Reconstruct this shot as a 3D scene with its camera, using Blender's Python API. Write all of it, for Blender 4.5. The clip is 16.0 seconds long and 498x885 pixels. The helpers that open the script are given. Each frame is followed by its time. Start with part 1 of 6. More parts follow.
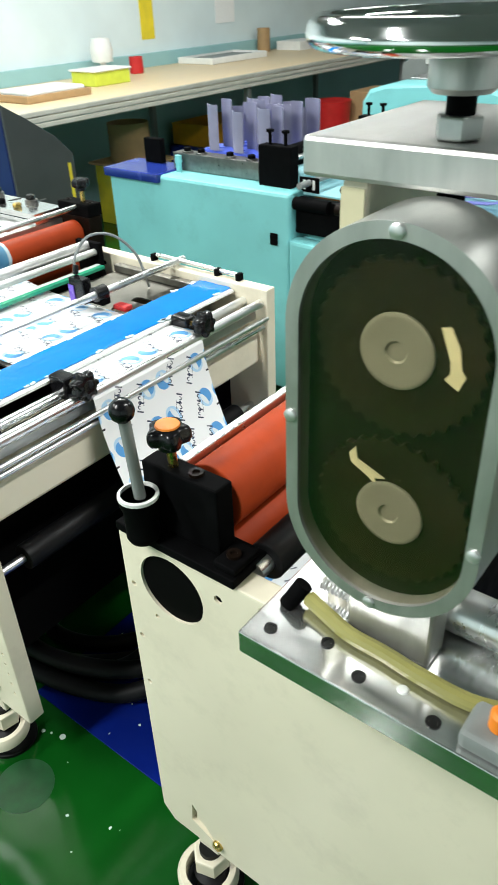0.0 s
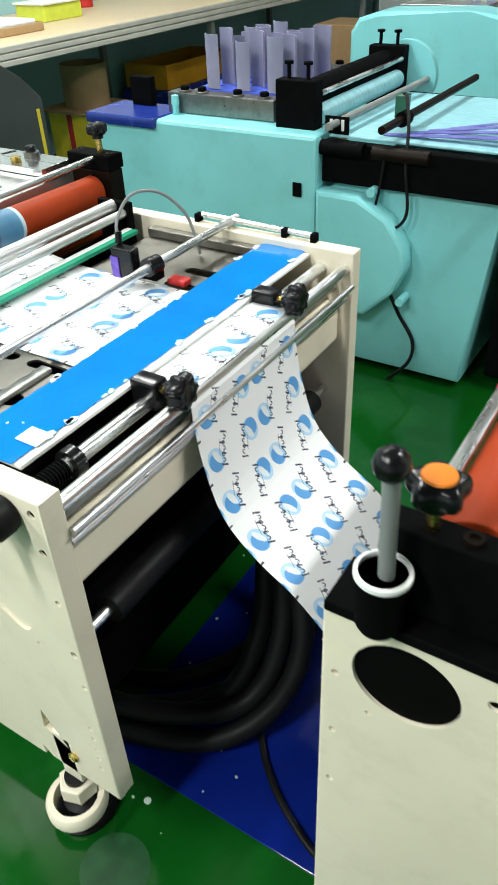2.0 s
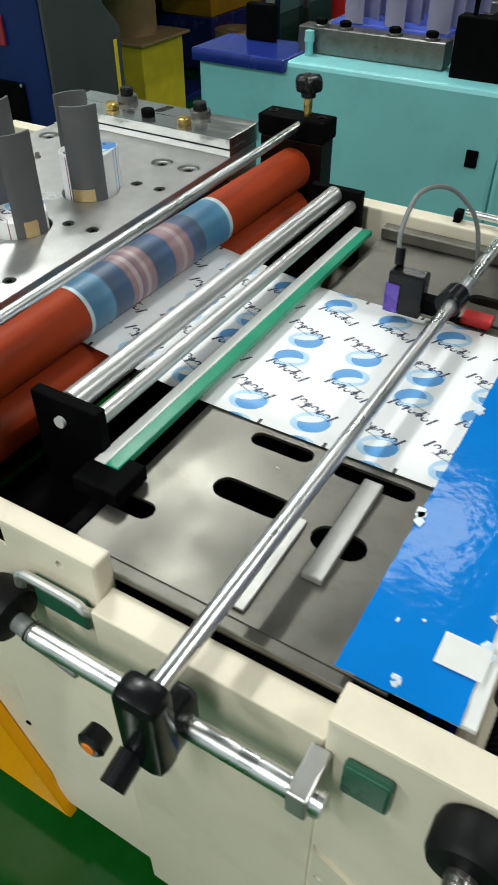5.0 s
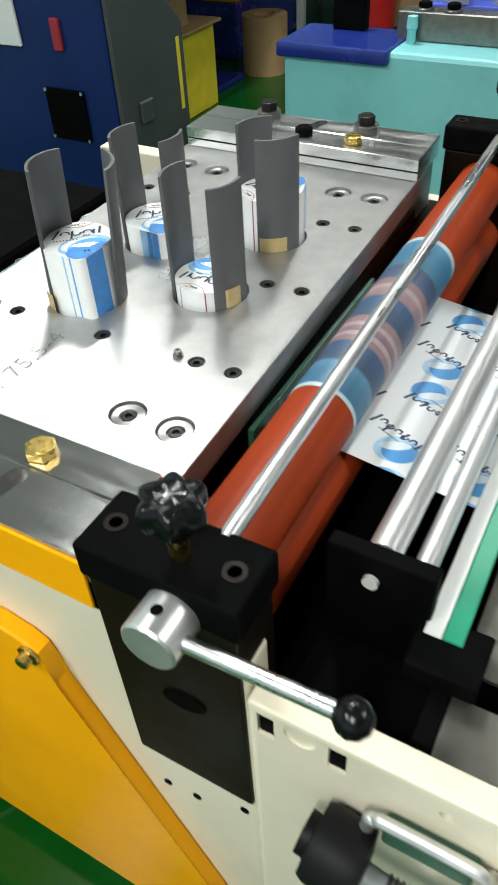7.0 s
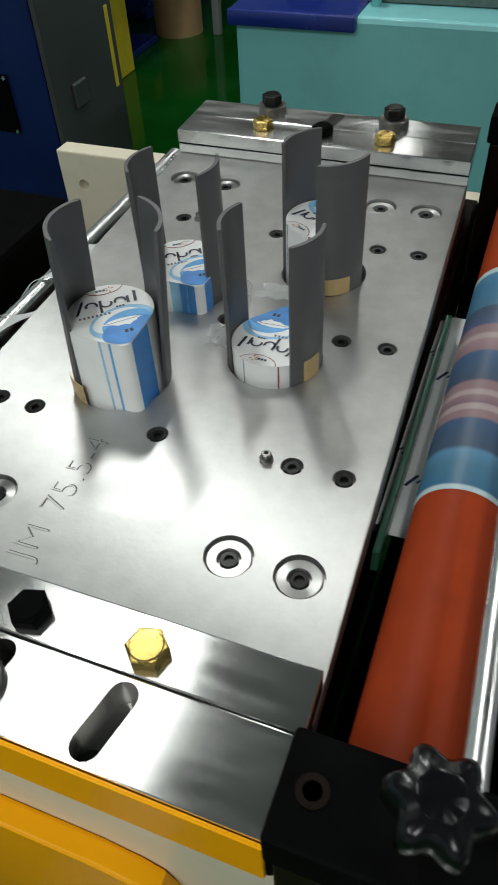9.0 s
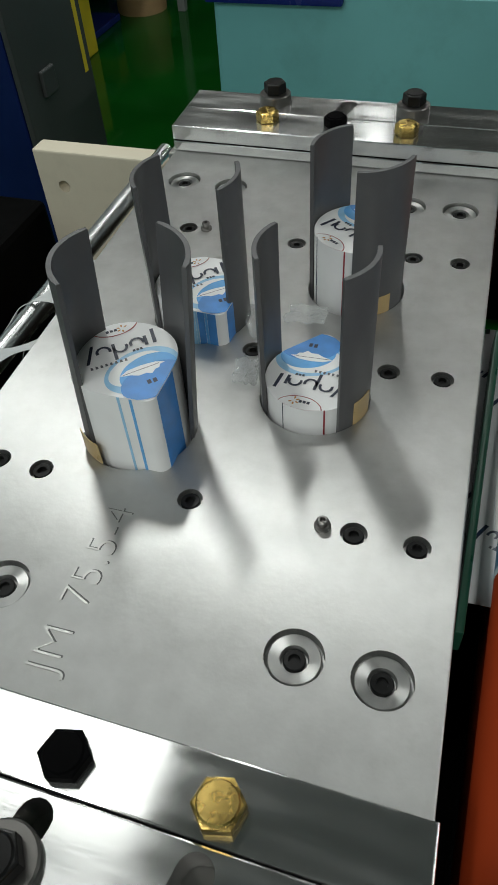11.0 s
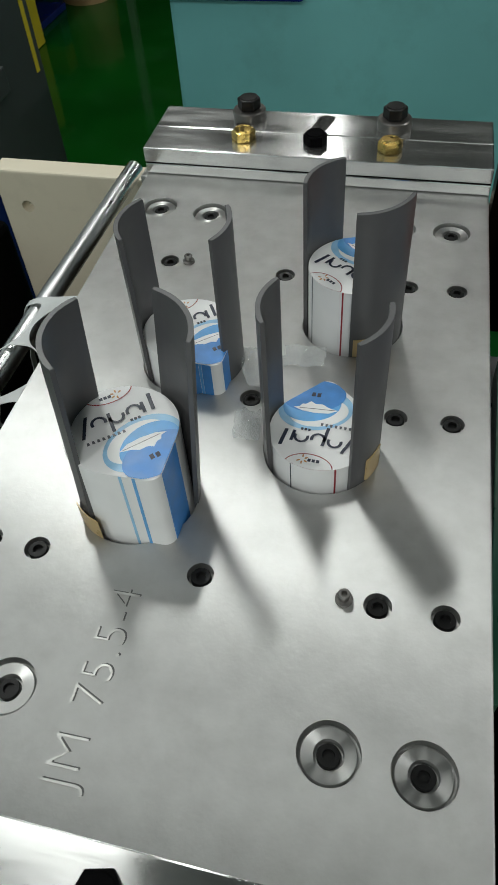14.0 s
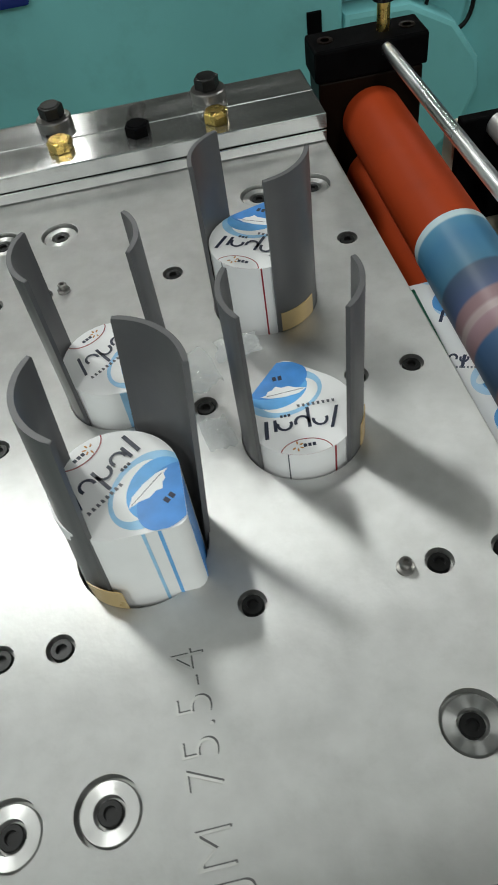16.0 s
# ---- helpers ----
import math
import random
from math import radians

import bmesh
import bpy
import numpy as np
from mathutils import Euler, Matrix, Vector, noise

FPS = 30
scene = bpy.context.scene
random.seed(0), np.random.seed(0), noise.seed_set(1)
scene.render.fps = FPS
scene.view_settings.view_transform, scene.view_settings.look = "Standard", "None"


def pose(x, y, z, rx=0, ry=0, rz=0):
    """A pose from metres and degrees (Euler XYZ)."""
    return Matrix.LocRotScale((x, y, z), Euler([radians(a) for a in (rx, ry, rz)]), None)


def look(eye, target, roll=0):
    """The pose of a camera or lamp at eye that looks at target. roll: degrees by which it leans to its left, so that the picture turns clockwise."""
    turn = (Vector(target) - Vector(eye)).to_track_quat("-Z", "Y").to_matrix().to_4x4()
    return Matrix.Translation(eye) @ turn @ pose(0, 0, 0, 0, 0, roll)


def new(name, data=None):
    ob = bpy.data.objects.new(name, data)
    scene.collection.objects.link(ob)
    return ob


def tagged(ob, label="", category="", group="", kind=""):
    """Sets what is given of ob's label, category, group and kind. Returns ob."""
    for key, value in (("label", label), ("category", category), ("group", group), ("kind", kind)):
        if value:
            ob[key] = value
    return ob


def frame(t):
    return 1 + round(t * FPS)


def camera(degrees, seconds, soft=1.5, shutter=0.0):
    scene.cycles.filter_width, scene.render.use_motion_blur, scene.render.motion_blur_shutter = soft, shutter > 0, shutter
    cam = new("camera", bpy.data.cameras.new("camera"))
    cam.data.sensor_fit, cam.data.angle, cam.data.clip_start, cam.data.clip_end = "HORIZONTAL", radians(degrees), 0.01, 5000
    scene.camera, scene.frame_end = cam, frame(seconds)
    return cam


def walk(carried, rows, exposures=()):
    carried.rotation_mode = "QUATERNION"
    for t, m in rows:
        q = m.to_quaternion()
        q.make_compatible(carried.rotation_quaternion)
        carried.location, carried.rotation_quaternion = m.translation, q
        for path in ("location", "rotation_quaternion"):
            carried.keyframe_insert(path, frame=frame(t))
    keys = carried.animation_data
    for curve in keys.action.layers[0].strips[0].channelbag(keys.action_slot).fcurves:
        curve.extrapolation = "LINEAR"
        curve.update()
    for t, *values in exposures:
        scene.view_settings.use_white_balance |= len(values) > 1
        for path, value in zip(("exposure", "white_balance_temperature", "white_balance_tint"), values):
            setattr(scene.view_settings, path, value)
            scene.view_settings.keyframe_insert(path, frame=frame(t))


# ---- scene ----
cam = camera(38.1, 16.0, 1.4, 0.4)

PATH = [
    (0, (1.691, -0.627, 1.382), (0.64, 0.691, 0.305), -2.2),
    (0.5, (1.568, -0.641, 1.372), (0.668, 0.745, 0.245), -1.7),
    (1, (1.476, -0.657, 1.358), (0.631, 0.753, 0.219), -1.0),
    (1.5, (1.397, -0.643, 1.337), (0.563, 0.738, 0.155), 0.4),
    (2, (1.292, -0.573, 1.317), (0.408, 0.772, 0.13), -2.7),
    (2.5, (1.197, -0.535, 1.323), (0.327, 0.829, 0.147), -0.6),
    (3, (1.085, -0.514, 1.307), (0.267, 0.807, 0.048), 0.3),
    (3.5, (0.943, -0.498, 1.297), (0.231, 0.833, -0.015), 1.2),
    (4, (0.833, -0.497, 1.287), (0.188, 0.867, -0.025), 1.0),
    (4.5, (0.739, -0.479, 1.277), (0.01, 0.829, -0.049), 1.2),
    (4.7, (0.707, -0.453, 1.269), (-0.07, 0.841, -0.043), -0.1),
    (6.8, (0.335, -0.399, 1.258), (-0.343, 0.904, -0.1), -0.5),
    (7, (0.301, -0.375, 1.252), (-0.465, 0.892, -0.093), -3.5),
    (7.5, (0.23, -0.323, 1.243), (-0.463, 0.947, -0.138), -2.8),
    (8, (0.194, -0.297, 1.243), (-0.4, 0.99, -0.167), -1.8),
    (8.5, (0.134, -0.281, 1.253), (-0.428, 1.014, -0.165), -2.8),
    (9, (0.083, -0.26, 1.248), (-0.475, 1.023, -0.181), -3.8),
    (9.5, (0.046, -0.247, 1.235), (-0.501, 1.027, -0.206), -5.8),
    (9.7, (0.039, -0.242, 1.235), (-0.46, 1.065, -0.195), -5.2),
    (11.8, (-0.019, -0.161, 1.226), (-0.497, 1.078, -0.27), -4.6),
    (12, (-0.024, -0.161, 1.23), (-0.49, 1.079, -0.268), -4.3),
    (12.5, (-0.027, -0.164, 1.229), (-0.488, 1.08, -0.268), -4.2),
    (13, (-0.032, -0.16, 1.236), (-0.504, 1.061, -0.276), -5.2),
    (13.5, (-0.028, -0.14, 1.245), (-0.472, 1.101, -0.259), -5.5),
    (14, (-0.039, -0.13, 1.246), (-0.435, 1.125, -0.26), -5.2),
    (14.5, (-0.076, -0.146, 1.247), (-0.339, 1.152, -0.252), -3.8),
    (15, (-0.086, -0.143, 1.235), (-0.236, 1.157, -0.278), -4.9),
    (15.5, (-0.106, -0.125, 1.221), (-0.152, 1.164, -0.308), -10.1),
    (16, (-0.143, -0.104, 1.229), (-0.092, 1.156, -0.323), -10.3),
]
walk(cam, [(t, look(eye, target, roll)) for t, eye, target, roll in PATH], [(0, 0.05), (1.5, 0.0), (2.5, -0.3), (3.5, -0.7), (4.5, -1.08), (7, -0.65), (8.5, -1.42), (9.5, -1.82), (12, -1.9), (14, -1.82), (15, -1.8), (16, -1.55)])

# ---- world and light ----
world = bpy.data.worlds.new("world")
scene.world = world
world.use_nodes = True
wbg = world.node_tree.nodes["Background"]
wbg.inputs["Color"].default_value = (0.75, 0.85, 1.0, 1)
wbg.inputs["Strength"].default_value = 0.01


def overhead_light(x, y, z, watts, sx, sy):
    data = bpy.data.lights.new("lamp_or_fill", "AREA")
    data.shape, data.size, data.size_y = "RECTANGLE", sx, sy
    data.energy, data.color = watts, (0.965, 1.0, 0.965)
    ob = new("lamp_or_fill", data)
    ob.matrix_world = pose(x, y, z)
    return ob


# first two placed from shadows and reflections; the others are added, unseen fill
for lx, ly, watts, wide, long in ((-0.97, 1.53, 74, 0.13, 0.55), (-1.00, 0.57, 16, 0.70, 0.70), (0.10, 2.10, 10, 0.60, 0.60), (-0.70, 3.3, 34, 0.12, 2.4), (0.45, -2.0, 104, 0.2, 1.4), (-1.1, -1.7, 84, 0.2, 1.2), (2.3, 1.0, 80, 0.12, 1.4), (1.7, 4.8, 44, 0.12, 1.4)):
    overhead_light(lx, ly, 2.93, watts, wide, long)


# ---- materials ----
def material(name, color, rough=0.5, metal=0.0, vary=0.12, scale=18.0, bump=0.0, bump_scale=120.0, coat=0.0, aniso=0.0, grain=(0, 1, 0), stretch=(1, 1, 1), spec=0.5, dirt=None, dirt_amount=0.0, dirt_scale=6.0, rvary=0.15):
    m = bpy.data.materials.new(name)
    m.use_nodes = True
    nt = m.node_tree
    b = nt.nodes["Principled BSDF"]
    b.inputs["Roughness"].default_value = rough
    b.inputs["Metallic"].default_value = metal
    b.inputs["Specular IOR Level"].default_value = spec
    b.inputs["Coat Weight"].default_value = coat
    b.inputs["Coat Roughness"].default_value = 0.08
    if aniso:
        # ground surfaces smear highlights across their grinding marks
        b.inputs["Anisotropic"].default_value = aniso
        way = nt.nodes.new("ShaderNodeCombineXYZ")
        for axis, value in zip("XYZ", grain):
            way.inputs[axis].default_value = value
        nt.links.new(way.outputs[0], b.inputs["Tangent"])
    tc = nt.nodes.new("ShaderNodeTexCoord")
    mp = nt.nodes.new("ShaderNodeMapping")
    mp.inputs["Scale"].default_value = stretch
    nt.links.new(tc.outputs["Object"], mp.inputs["Vector"])
    big = nt.nodes.new("ShaderNodeTexNoise")
    big.inputs["Scale"].default_value = scale
    big.inputs["Detail"].default_value = 5
    nt.links.new(mp.outputs["Vector"], big.inputs["Vector"])
    ramp = nt.nodes.new("ShaderNodeMapRange")
    ramp.inputs["From Min"].default_value, ramp.inputs["From Max"].default_value = 0.3, 0.7
    ramp.inputs["To Min"].default_value, ramp.inputs["To Max"].default_value = 1 - vary, 1 + vary
    nt.links.new(big.outputs["Fac"], ramp.inputs["Value"])
    mul = nt.nodes.new("ShaderNodeVectorMath")
    mul.operation = "SCALE"
    mul.inputs[0].default_value = color
    nt.links.new(ramp.outputs["Result"], mul.inputs["Scale"])
    out = mul.outputs["Vector"]
    if dirt:
        dn = nt.nodes.new("ShaderNodeTexNoise")
        dn.inputs["Scale"].default_value, dn.inputs["Detail"].default_value = dirt_scale, 8
        dn.inputs["Roughness"].default_value = 0.7
        nt.links.new(tc.outputs["Object"], dn.inputs["Vector"])
        dr = nt.nodes.new("ShaderNodeMapRange")
        dr.inputs["From Min"].default_value, dr.inputs["From Max"].default_value = 0.52, 0.75
        dr.inputs["To Min"].default_value, dr.inputs["To Max"].default_value = 0, dirt_amount
        nt.links.new(dn.outputs["Fac"], dr.inputs["Value"])
        mix = nt.nodes.new("ShaderNodeMix")
        mix.data_type = "RGBA"
        nt.links.new(dr.outputs["Result"], mix.inputs["Factor"])
        nt.links.new(out, mix.inputs["A"])
        mix.inputs["B"].default_value = (*dirt, 1)
        out = mix.outputs["Result"]
    nt.links.new(out, b.inputs["Base Color"])
    fine = nt.nodes.new("ShaderNodeTexNoise")
    fine.inputs["Scale"].default_value, fine.inputs["Detail"].default_value = bump_scale, 4
    nt.links.new(mp.outputs["Vector"], fine.inputs["Vector"])
    rr = nt.nodes.new("ShaderNodeMapRange")
    rr.inputs["From Min"].default_value, rr.inputs["From Max"].default_value = 0.3, 0.7
    rr.inputs["To Min"].default_value, rr.inputs["To Max"].default_value = max(0.02, rough * (1 - rvary)), min(1, rough * (1 + rvary))
    nt.links.new(big.outputs["Fac"], rr.inputs["Value"])
    nt.links.new(rr.outputs["Result"], b.inputs["Roughness"])
    if bump:
        bp = nt.nodes.new("ShaderNodeBump")
        bp.inputs["Strength"].default_value, bp.inputs["Distance"].default_value = bump, 0.002
        nt.links.new(fine.outputs["Fac"], bp.inputs["Height"])
        nt.links.new(bp.outputs["Normal"], b.inputs["Normal"])
    return m


M_CREAM = material("cream_paint", (0.78, 0.71, 0.56), 0.38, vary=0.04, scale=5, bump=0.06, bump_scale=260, dirt=(0.4, 0.36, 0.27), dirt_amount=0.25, dirt_scale=9)
M_TEAL = material("teal_paint", (0.20, 0.55, 0.57), 0.42, vary=0.06, scale=4, bump=0.08, bump_scale=200, dirt=(0.12, 0.30, 0.30), dirt_amount=0.35, dirt_scale=5)
M_STEEL = material("ground_steel", (0.53, 0.53, 0.52), 0.42, 0.90, vary=0.09, scale=45, bump=0.05, bump_scale=260, dirt=(0.38, 0.38, 0.36), dirt_amount=0.25, dirt_scale=60, rvary=0.1, aniso=0.88, grain=(1, 0, 0))
M_POLISH = material("polished_steel", (0.74, 0.74, 0.73), 0.17, 0.96, vary=0.05, scale=26, stretch=(0.5, 2.5, 1), rvary=0.35, bump=0.02, bump_scale=120, aniso=0.8, dirt=(0.5, 0.52, 0.54), dirt_amount=0.35, dirt_scale=24)
M_CHROME = material("chrome", (0.76, 0.77, 0.77), 0.30, 1.0, vary=0.05, scale=40, stretch=(1, 0.2, 1), rvary=0.3)
M_MIRROR = material("polished_chrome", (0.84, 0.85, 0.85), 0.07, 1.0, vary=0.04, scale=20, bump=0.10, bump_scale=14, rvary=0.4)
M_ALU = material("mill_aluminium", (0.47, 0.47, 0.45), 0.34, 0.75, vary=0.14, scale=12, stretch=(4, 1, 1), bump=0.06, bump_scale=150, dirt=(0.30, 0.29, 0.27), dirt_amount=0.4, dirt_scale=10)
M_SHEET = material("stainless_sheet", (0.17, 0.163, 0.142), 0.42, 0.9, vary=0.28, scale=11, bump=0.06, bump_scale=40, rvary=0.4, dirt=(0.09, 0.083, 0.068), dirt_amount=0.7, dirt_scale=14)
M_BLACK = material("black_oxide", (0.0030, 0.0030, 0.0033), 0.6, 0.0, vary=0.3, scale=40, bump=0.05, spec=0.02)
M_BROWNBLACK = material("oiled_black_steel", (0.0075, 0.0042, 0.0026), 0.42, 0.0, vary=0.3, scale=15, bump=0.04, spec=0.09)
M_SCREW = material("black_screw_steel", (0.008, 0.008, 0.008), 0.34, 0.0, vary=0.25, scale=60, spec=0.25)
M_PLASTIC = material("black_plastic", (0.005, 0.005, 0.006), 0.22, 0, vary=0.2, scale=30, spec=0.3)
M_RUBBER = material("black_rubber", (0.006, 0.006, 0.0065), 0.5, 0, vary=0.25, scale=20, bump=0.1, spec=0.16)
M_RED = material("red_rubber", (0.33, 0.042, 0.010), 0.50, 0, vary=0.12, scale=9, bump=0.05, bump_scale=90, dirt=(0.17, 0.026, 0.010), dirt_amount=0.5, dirt_scale=7, spec=0.12)
M_REDTAPE = material("red_tape", (0.55, 0.02, 0.06), 0.3, 0, vary=0.1, scale=30)
M_DARKSTEEL = material("dark_turned_steel", (0.22, 0.21, 0.20), 0.32, 0.9, vary=0.15, scale=60, bump=0.03)
M_SATIN = material("satin_steel", (0.70, 0.70, 0.69), 0.34, 0.8, vary=0.06, scale=30, stretch=(1, 0.2, 1))
M_WASHER = material("turned_washer_steel", (0.46, 0.46, 0.45), 0.34, 0.95, vary=0.06, scale=80, aniso=0.85)
turned = M_WASHER.node_tree.nodes.new("ShaderNodeTangent")
turned.direction_type, turned.axis = "RADIAL", "Z"
M_WASHER.node_tree.links.new(turned.outputs["Tangent"], M_WASHER.node_tree.nodes["Principled BSDF"].inputs["Tangent"])
M_WASHER.node_tree.nodes["Principled BSDF"].inputs["Anisotropic Rotation"].default_value = 0.25
M_BRASS = material("brass", (0.66, 0.46, 0.14), 0.27, 1.0, vary=0.15, scale=90, bump=0.08, bump_scale=400)
M_PVC = material("grey_pvc", (0.096, 0.096, 0.099), 0.40, 0, vary=0.10, scale=14, bump=0.03, bump_scale=90, dirt=(0.14, 0.14, 0.14), dirt_amount=0.3, dirt_scale=25)
M_LILAC = material("lilac_pvc", (0.22, 0.22, 0.32), 0.4, 0, vary=0.1, scale=14)
M_PAPER = material("white_paper", (0.86, 0.86, 0.86), 0.42, 0, vary=0.03, scale=60, bump=0.05, bump_scale=200)
M_WASTE = material("thin_waste_paper", (0.62, 0.64, 0.64), 0.45, 0, vary=0.08, scale=40)
M_INKBLUE = material("blue_ink", (0.06, 0.26, 0.66), 0.4, 0, vary=0.12, scale=90)
M_INKPALE = material("pale_blue_ink", (0.32, 0.58, 0.82), 0.4, 0, vary=0.1, scale=90)
M_INKWHITE = material("white_print", (0.86, 0.87, 0.87), 0.42, 0, vary=0.03, scale=60)
M_INKMID = material("mid_blue_ink", (0.12, 0.40, 0.78), 0.4, 0, vary=0.12, scale=90)
M_INKGREY = material("grey_ink", (0.12, 0.12, 0.14), 0.45, 0, vary=0.1, scale=90)
M_INKDARK = material("dark_ink", (0.02, 0.025, 0.05), 0.45, 0, vary=0.1, scale=90)
M_INKRED = material("red_ink", (0.30, 0.02, 0.03), 0.45, 0, vary=0.1, scale=90)
M_INKOCHRE = material("ochre_ink", (0.50, 0.22, 0.05), 0.45, 0, vary=0.1, scale=90)
M_TAPE = material("packing_tape", (0.50, 0.36, 0.17), 0.3, 0, vary=0.1, scale=60)
M_BLUEFILM = material("blue_film", (0.003, 0.185, 0.60), 0.07, 0, vary=0.10, scale=8, bump=0.22, bump_scale=75, spec=0.5)
M_TEAR = material("torn_film_glint", (0.66, 0.78, 0.86), 0.15, 0, vary=0.2, scale=90)
M_BLUETAPE = material("blue_tape", (0.02, 0.14, 0.42), 0.3, 0, vary=0.1, scale=20)
M_BLUESHEET = material("violet_blue_sheet", (0.06, 0.10, 0.52), 0.3, 0, vary=0.15, scale=20)
M_DKBLUE = material("navy_paint", (0.006, 0.017, 0.100), 0.35, 0, vary=0.15, scale=6, bump=0.08, bump_scale=180, spec=0.3)
M_BLUECOVER = material("blue_cover", (0.012, 0.028, 0.20), 0.25, 0, vary=0.15, scale=10, bump=0.2, bump_scale=30)
M_GREYPAINT = material("grey_paint", (0.20, 0.215, 0.21), 0.45, 0, vary=0.08, scale=7, bump=0.08)
M_CABGREY = material("dark_grey_paint", (0.058, 0.063, 0.062), 0.42, 0, vary=0.1, scale=7, bump=0.08, spec=0.3)
M_YELLOW = material("yellow_paint", (0.98, 0.42, 0.003), 0.36, 0, vary=0.05, scale=6, bump=0.05, bump_scale=150, dirt=(0.6, 0.26, 0.01), dirt_amount=0.2, dirt_scale=8, spec=0.12)
M_YBOX = material("yellow_board", (0.76, 0.60, 0.03), 0.6, 0, vary=0.1, scale=12)
M_CARD = material("brown_card", (0.36, 0.23, 0.11), 0.75, 0, vary=0.1, scale=20, bump=0.1)
M_ORANGE = material("orange_plastic", (0.80, 0.22, 0.012), 0.55, 0, vary=0.05, scale=20)
M_AMBERPL = material("amber_plastic", (0.62, 0.30, 0.01), 0.5, 0, vary=0.08, scale=20)
M_REDPL = material("red_plastic", (0.50, 0.02, 0.02), 0.35, 0, vary=0.08, scale=20)
M_LIME = material("lime_plastic", (0.55, 0.62, 0.06), 0.4, 0, vary=0.08, scale=20)
M_WHITEPL = material("white_plastic", (0.75, 0.76, 0.74), 0.4, 0, vary=0.05, scale=20)
M_WALL = material("painted_wall", (0.68, 0.78, 0.80), 0.6, 0, vary=0.05, scale=3, bump=0.08, bump_scale=90)
M_WALLTEAL = material("pale_teal_wall", (0.30, 0.52, 0.54), 0.55, 0, vary=0.06, scale=3, bump=0.08, bump_scale=90)
# unseen ceiling, kept dark grey to deepen reflections and limit bounce light
M_CEIL = material("ceiling_board", (0.22, 0.22, 0.215), 0.7, 0, vary=0.04, scale=3)
M_BENCH = material("bench_laminate", (0.66, 0.52, 0.33), 0.4, 0, vary=0.08, scale=6, stretch=(6, 1, 1))
M_BENCHEDGE = material("bench_edge", (0.42, 0.41, 0.36), 0.45, 0, vary=0.1, scale=10)
M_FLOOR = material("green_epoxy", (0.003, 0.062, 0.006), 0.09, 0, vary=0.22, scale=3, bump=0.12, bump_scale=16, dirt=(0.03, 0.12, 0.04), dirt_amount=0.3, dirt_scale=2.4, rvary=0.5, spec=0.3)
M_FLOORBLUE = material("blue_epoxy", (0.003, 0.012, 0.150), 0.09, 0, vary=0.2, scale=4, bump=0.14, bump_scale=18, dirt=(0.01, 0.025, 0.19), dirt_amount=0.3, dirt_scale=4, rvary=0.5, spec=0.3)
M_STAIN = material("dull_floor_stain", (0.005, 0.055, 0.014), 0.40, 0, vary=0.3, scale=30)
M_FLECK = material("dried_paint_fleck", (0.55, 0.68, 0.60), 0.5)
M_GREEN = material("green_glass_edge", (0.02, 0.28, 0.16), 0.2, 0, vary=0.1, scale=20)
M_DKGREEN = material("dark_green_enamel", (0.02, 0.10, 0.06), 0.3, 0, vary=0.2, scale=20)
M_PURPLE = material("purple_label", (0.12, 0.06, 0.42), 0.3, 0, vary=0.1, scale=40)
M_OLIVE = material("olive_hose", (0.26, 0.24, 0.07), 0.4, 0, vary=0.1, scale=20)
M_AMBER = material("dark_gear_grease", (0.007, 0.006, 0.0025), 0.5, 0.0, vary=0.3, scale=16, bump=0.1, spec=0.08)
M_GEAR = material("greased_gear_steel", (0.014, 0.010, 0.0045), 0.36, 0.1, vary=0.35, scale=26, bump=0.1, spec=0.2)
M_GEARDISC = material("grey_gear_face", (0.22, 0.21, 0.175), 0.5, 0.3, vary=0.1, scale=20)
M_CLEAR = material("clear_film", (0.85, 0.88, 0.88), 0.1)
# near-black that paints deep shade in interiors and holes; also the motor cover
M_SHADEBLACK = material("interior_shade_black", (0.0025, 0.0025, 0.0025), 0.7, spec=0.03)
M_BUFF = material("buff_label", (0.55, 0.50, 0.33), 0.55)
M_WEBT = material("pale_blue_printed_web", (0.27, 0.54, 0.60), 0.35, 0, vary=0.18, scale=22, stretch=(1, 6, 1))
M_VIOLETW = material("violet_printed_strip", (0.14, 0.14, 0.44), 0.35, 0, vary=0.2, scale=20)

glass = bpy.data.materials.new("clear_glass")
glass.use_nodes = True
gb = glass.node_tree.nodes["Principled BSDF"]
gb.inputs["Transmission Weight"].default_value = 1
gb.inputs["Roughness"].default_value = 0.03
gb.inputs["Base Color"].default_value = (0.70, 0.66, 0.52, 1)
gb.inputs["Specular IOR Level"].default_value = 0.12
gb.inputs["IOR"].default_value = 1.45
M_CLEAR.node_tree.nodes["Principled BSDF"].inputs["Alpha"].default_value = 0.20


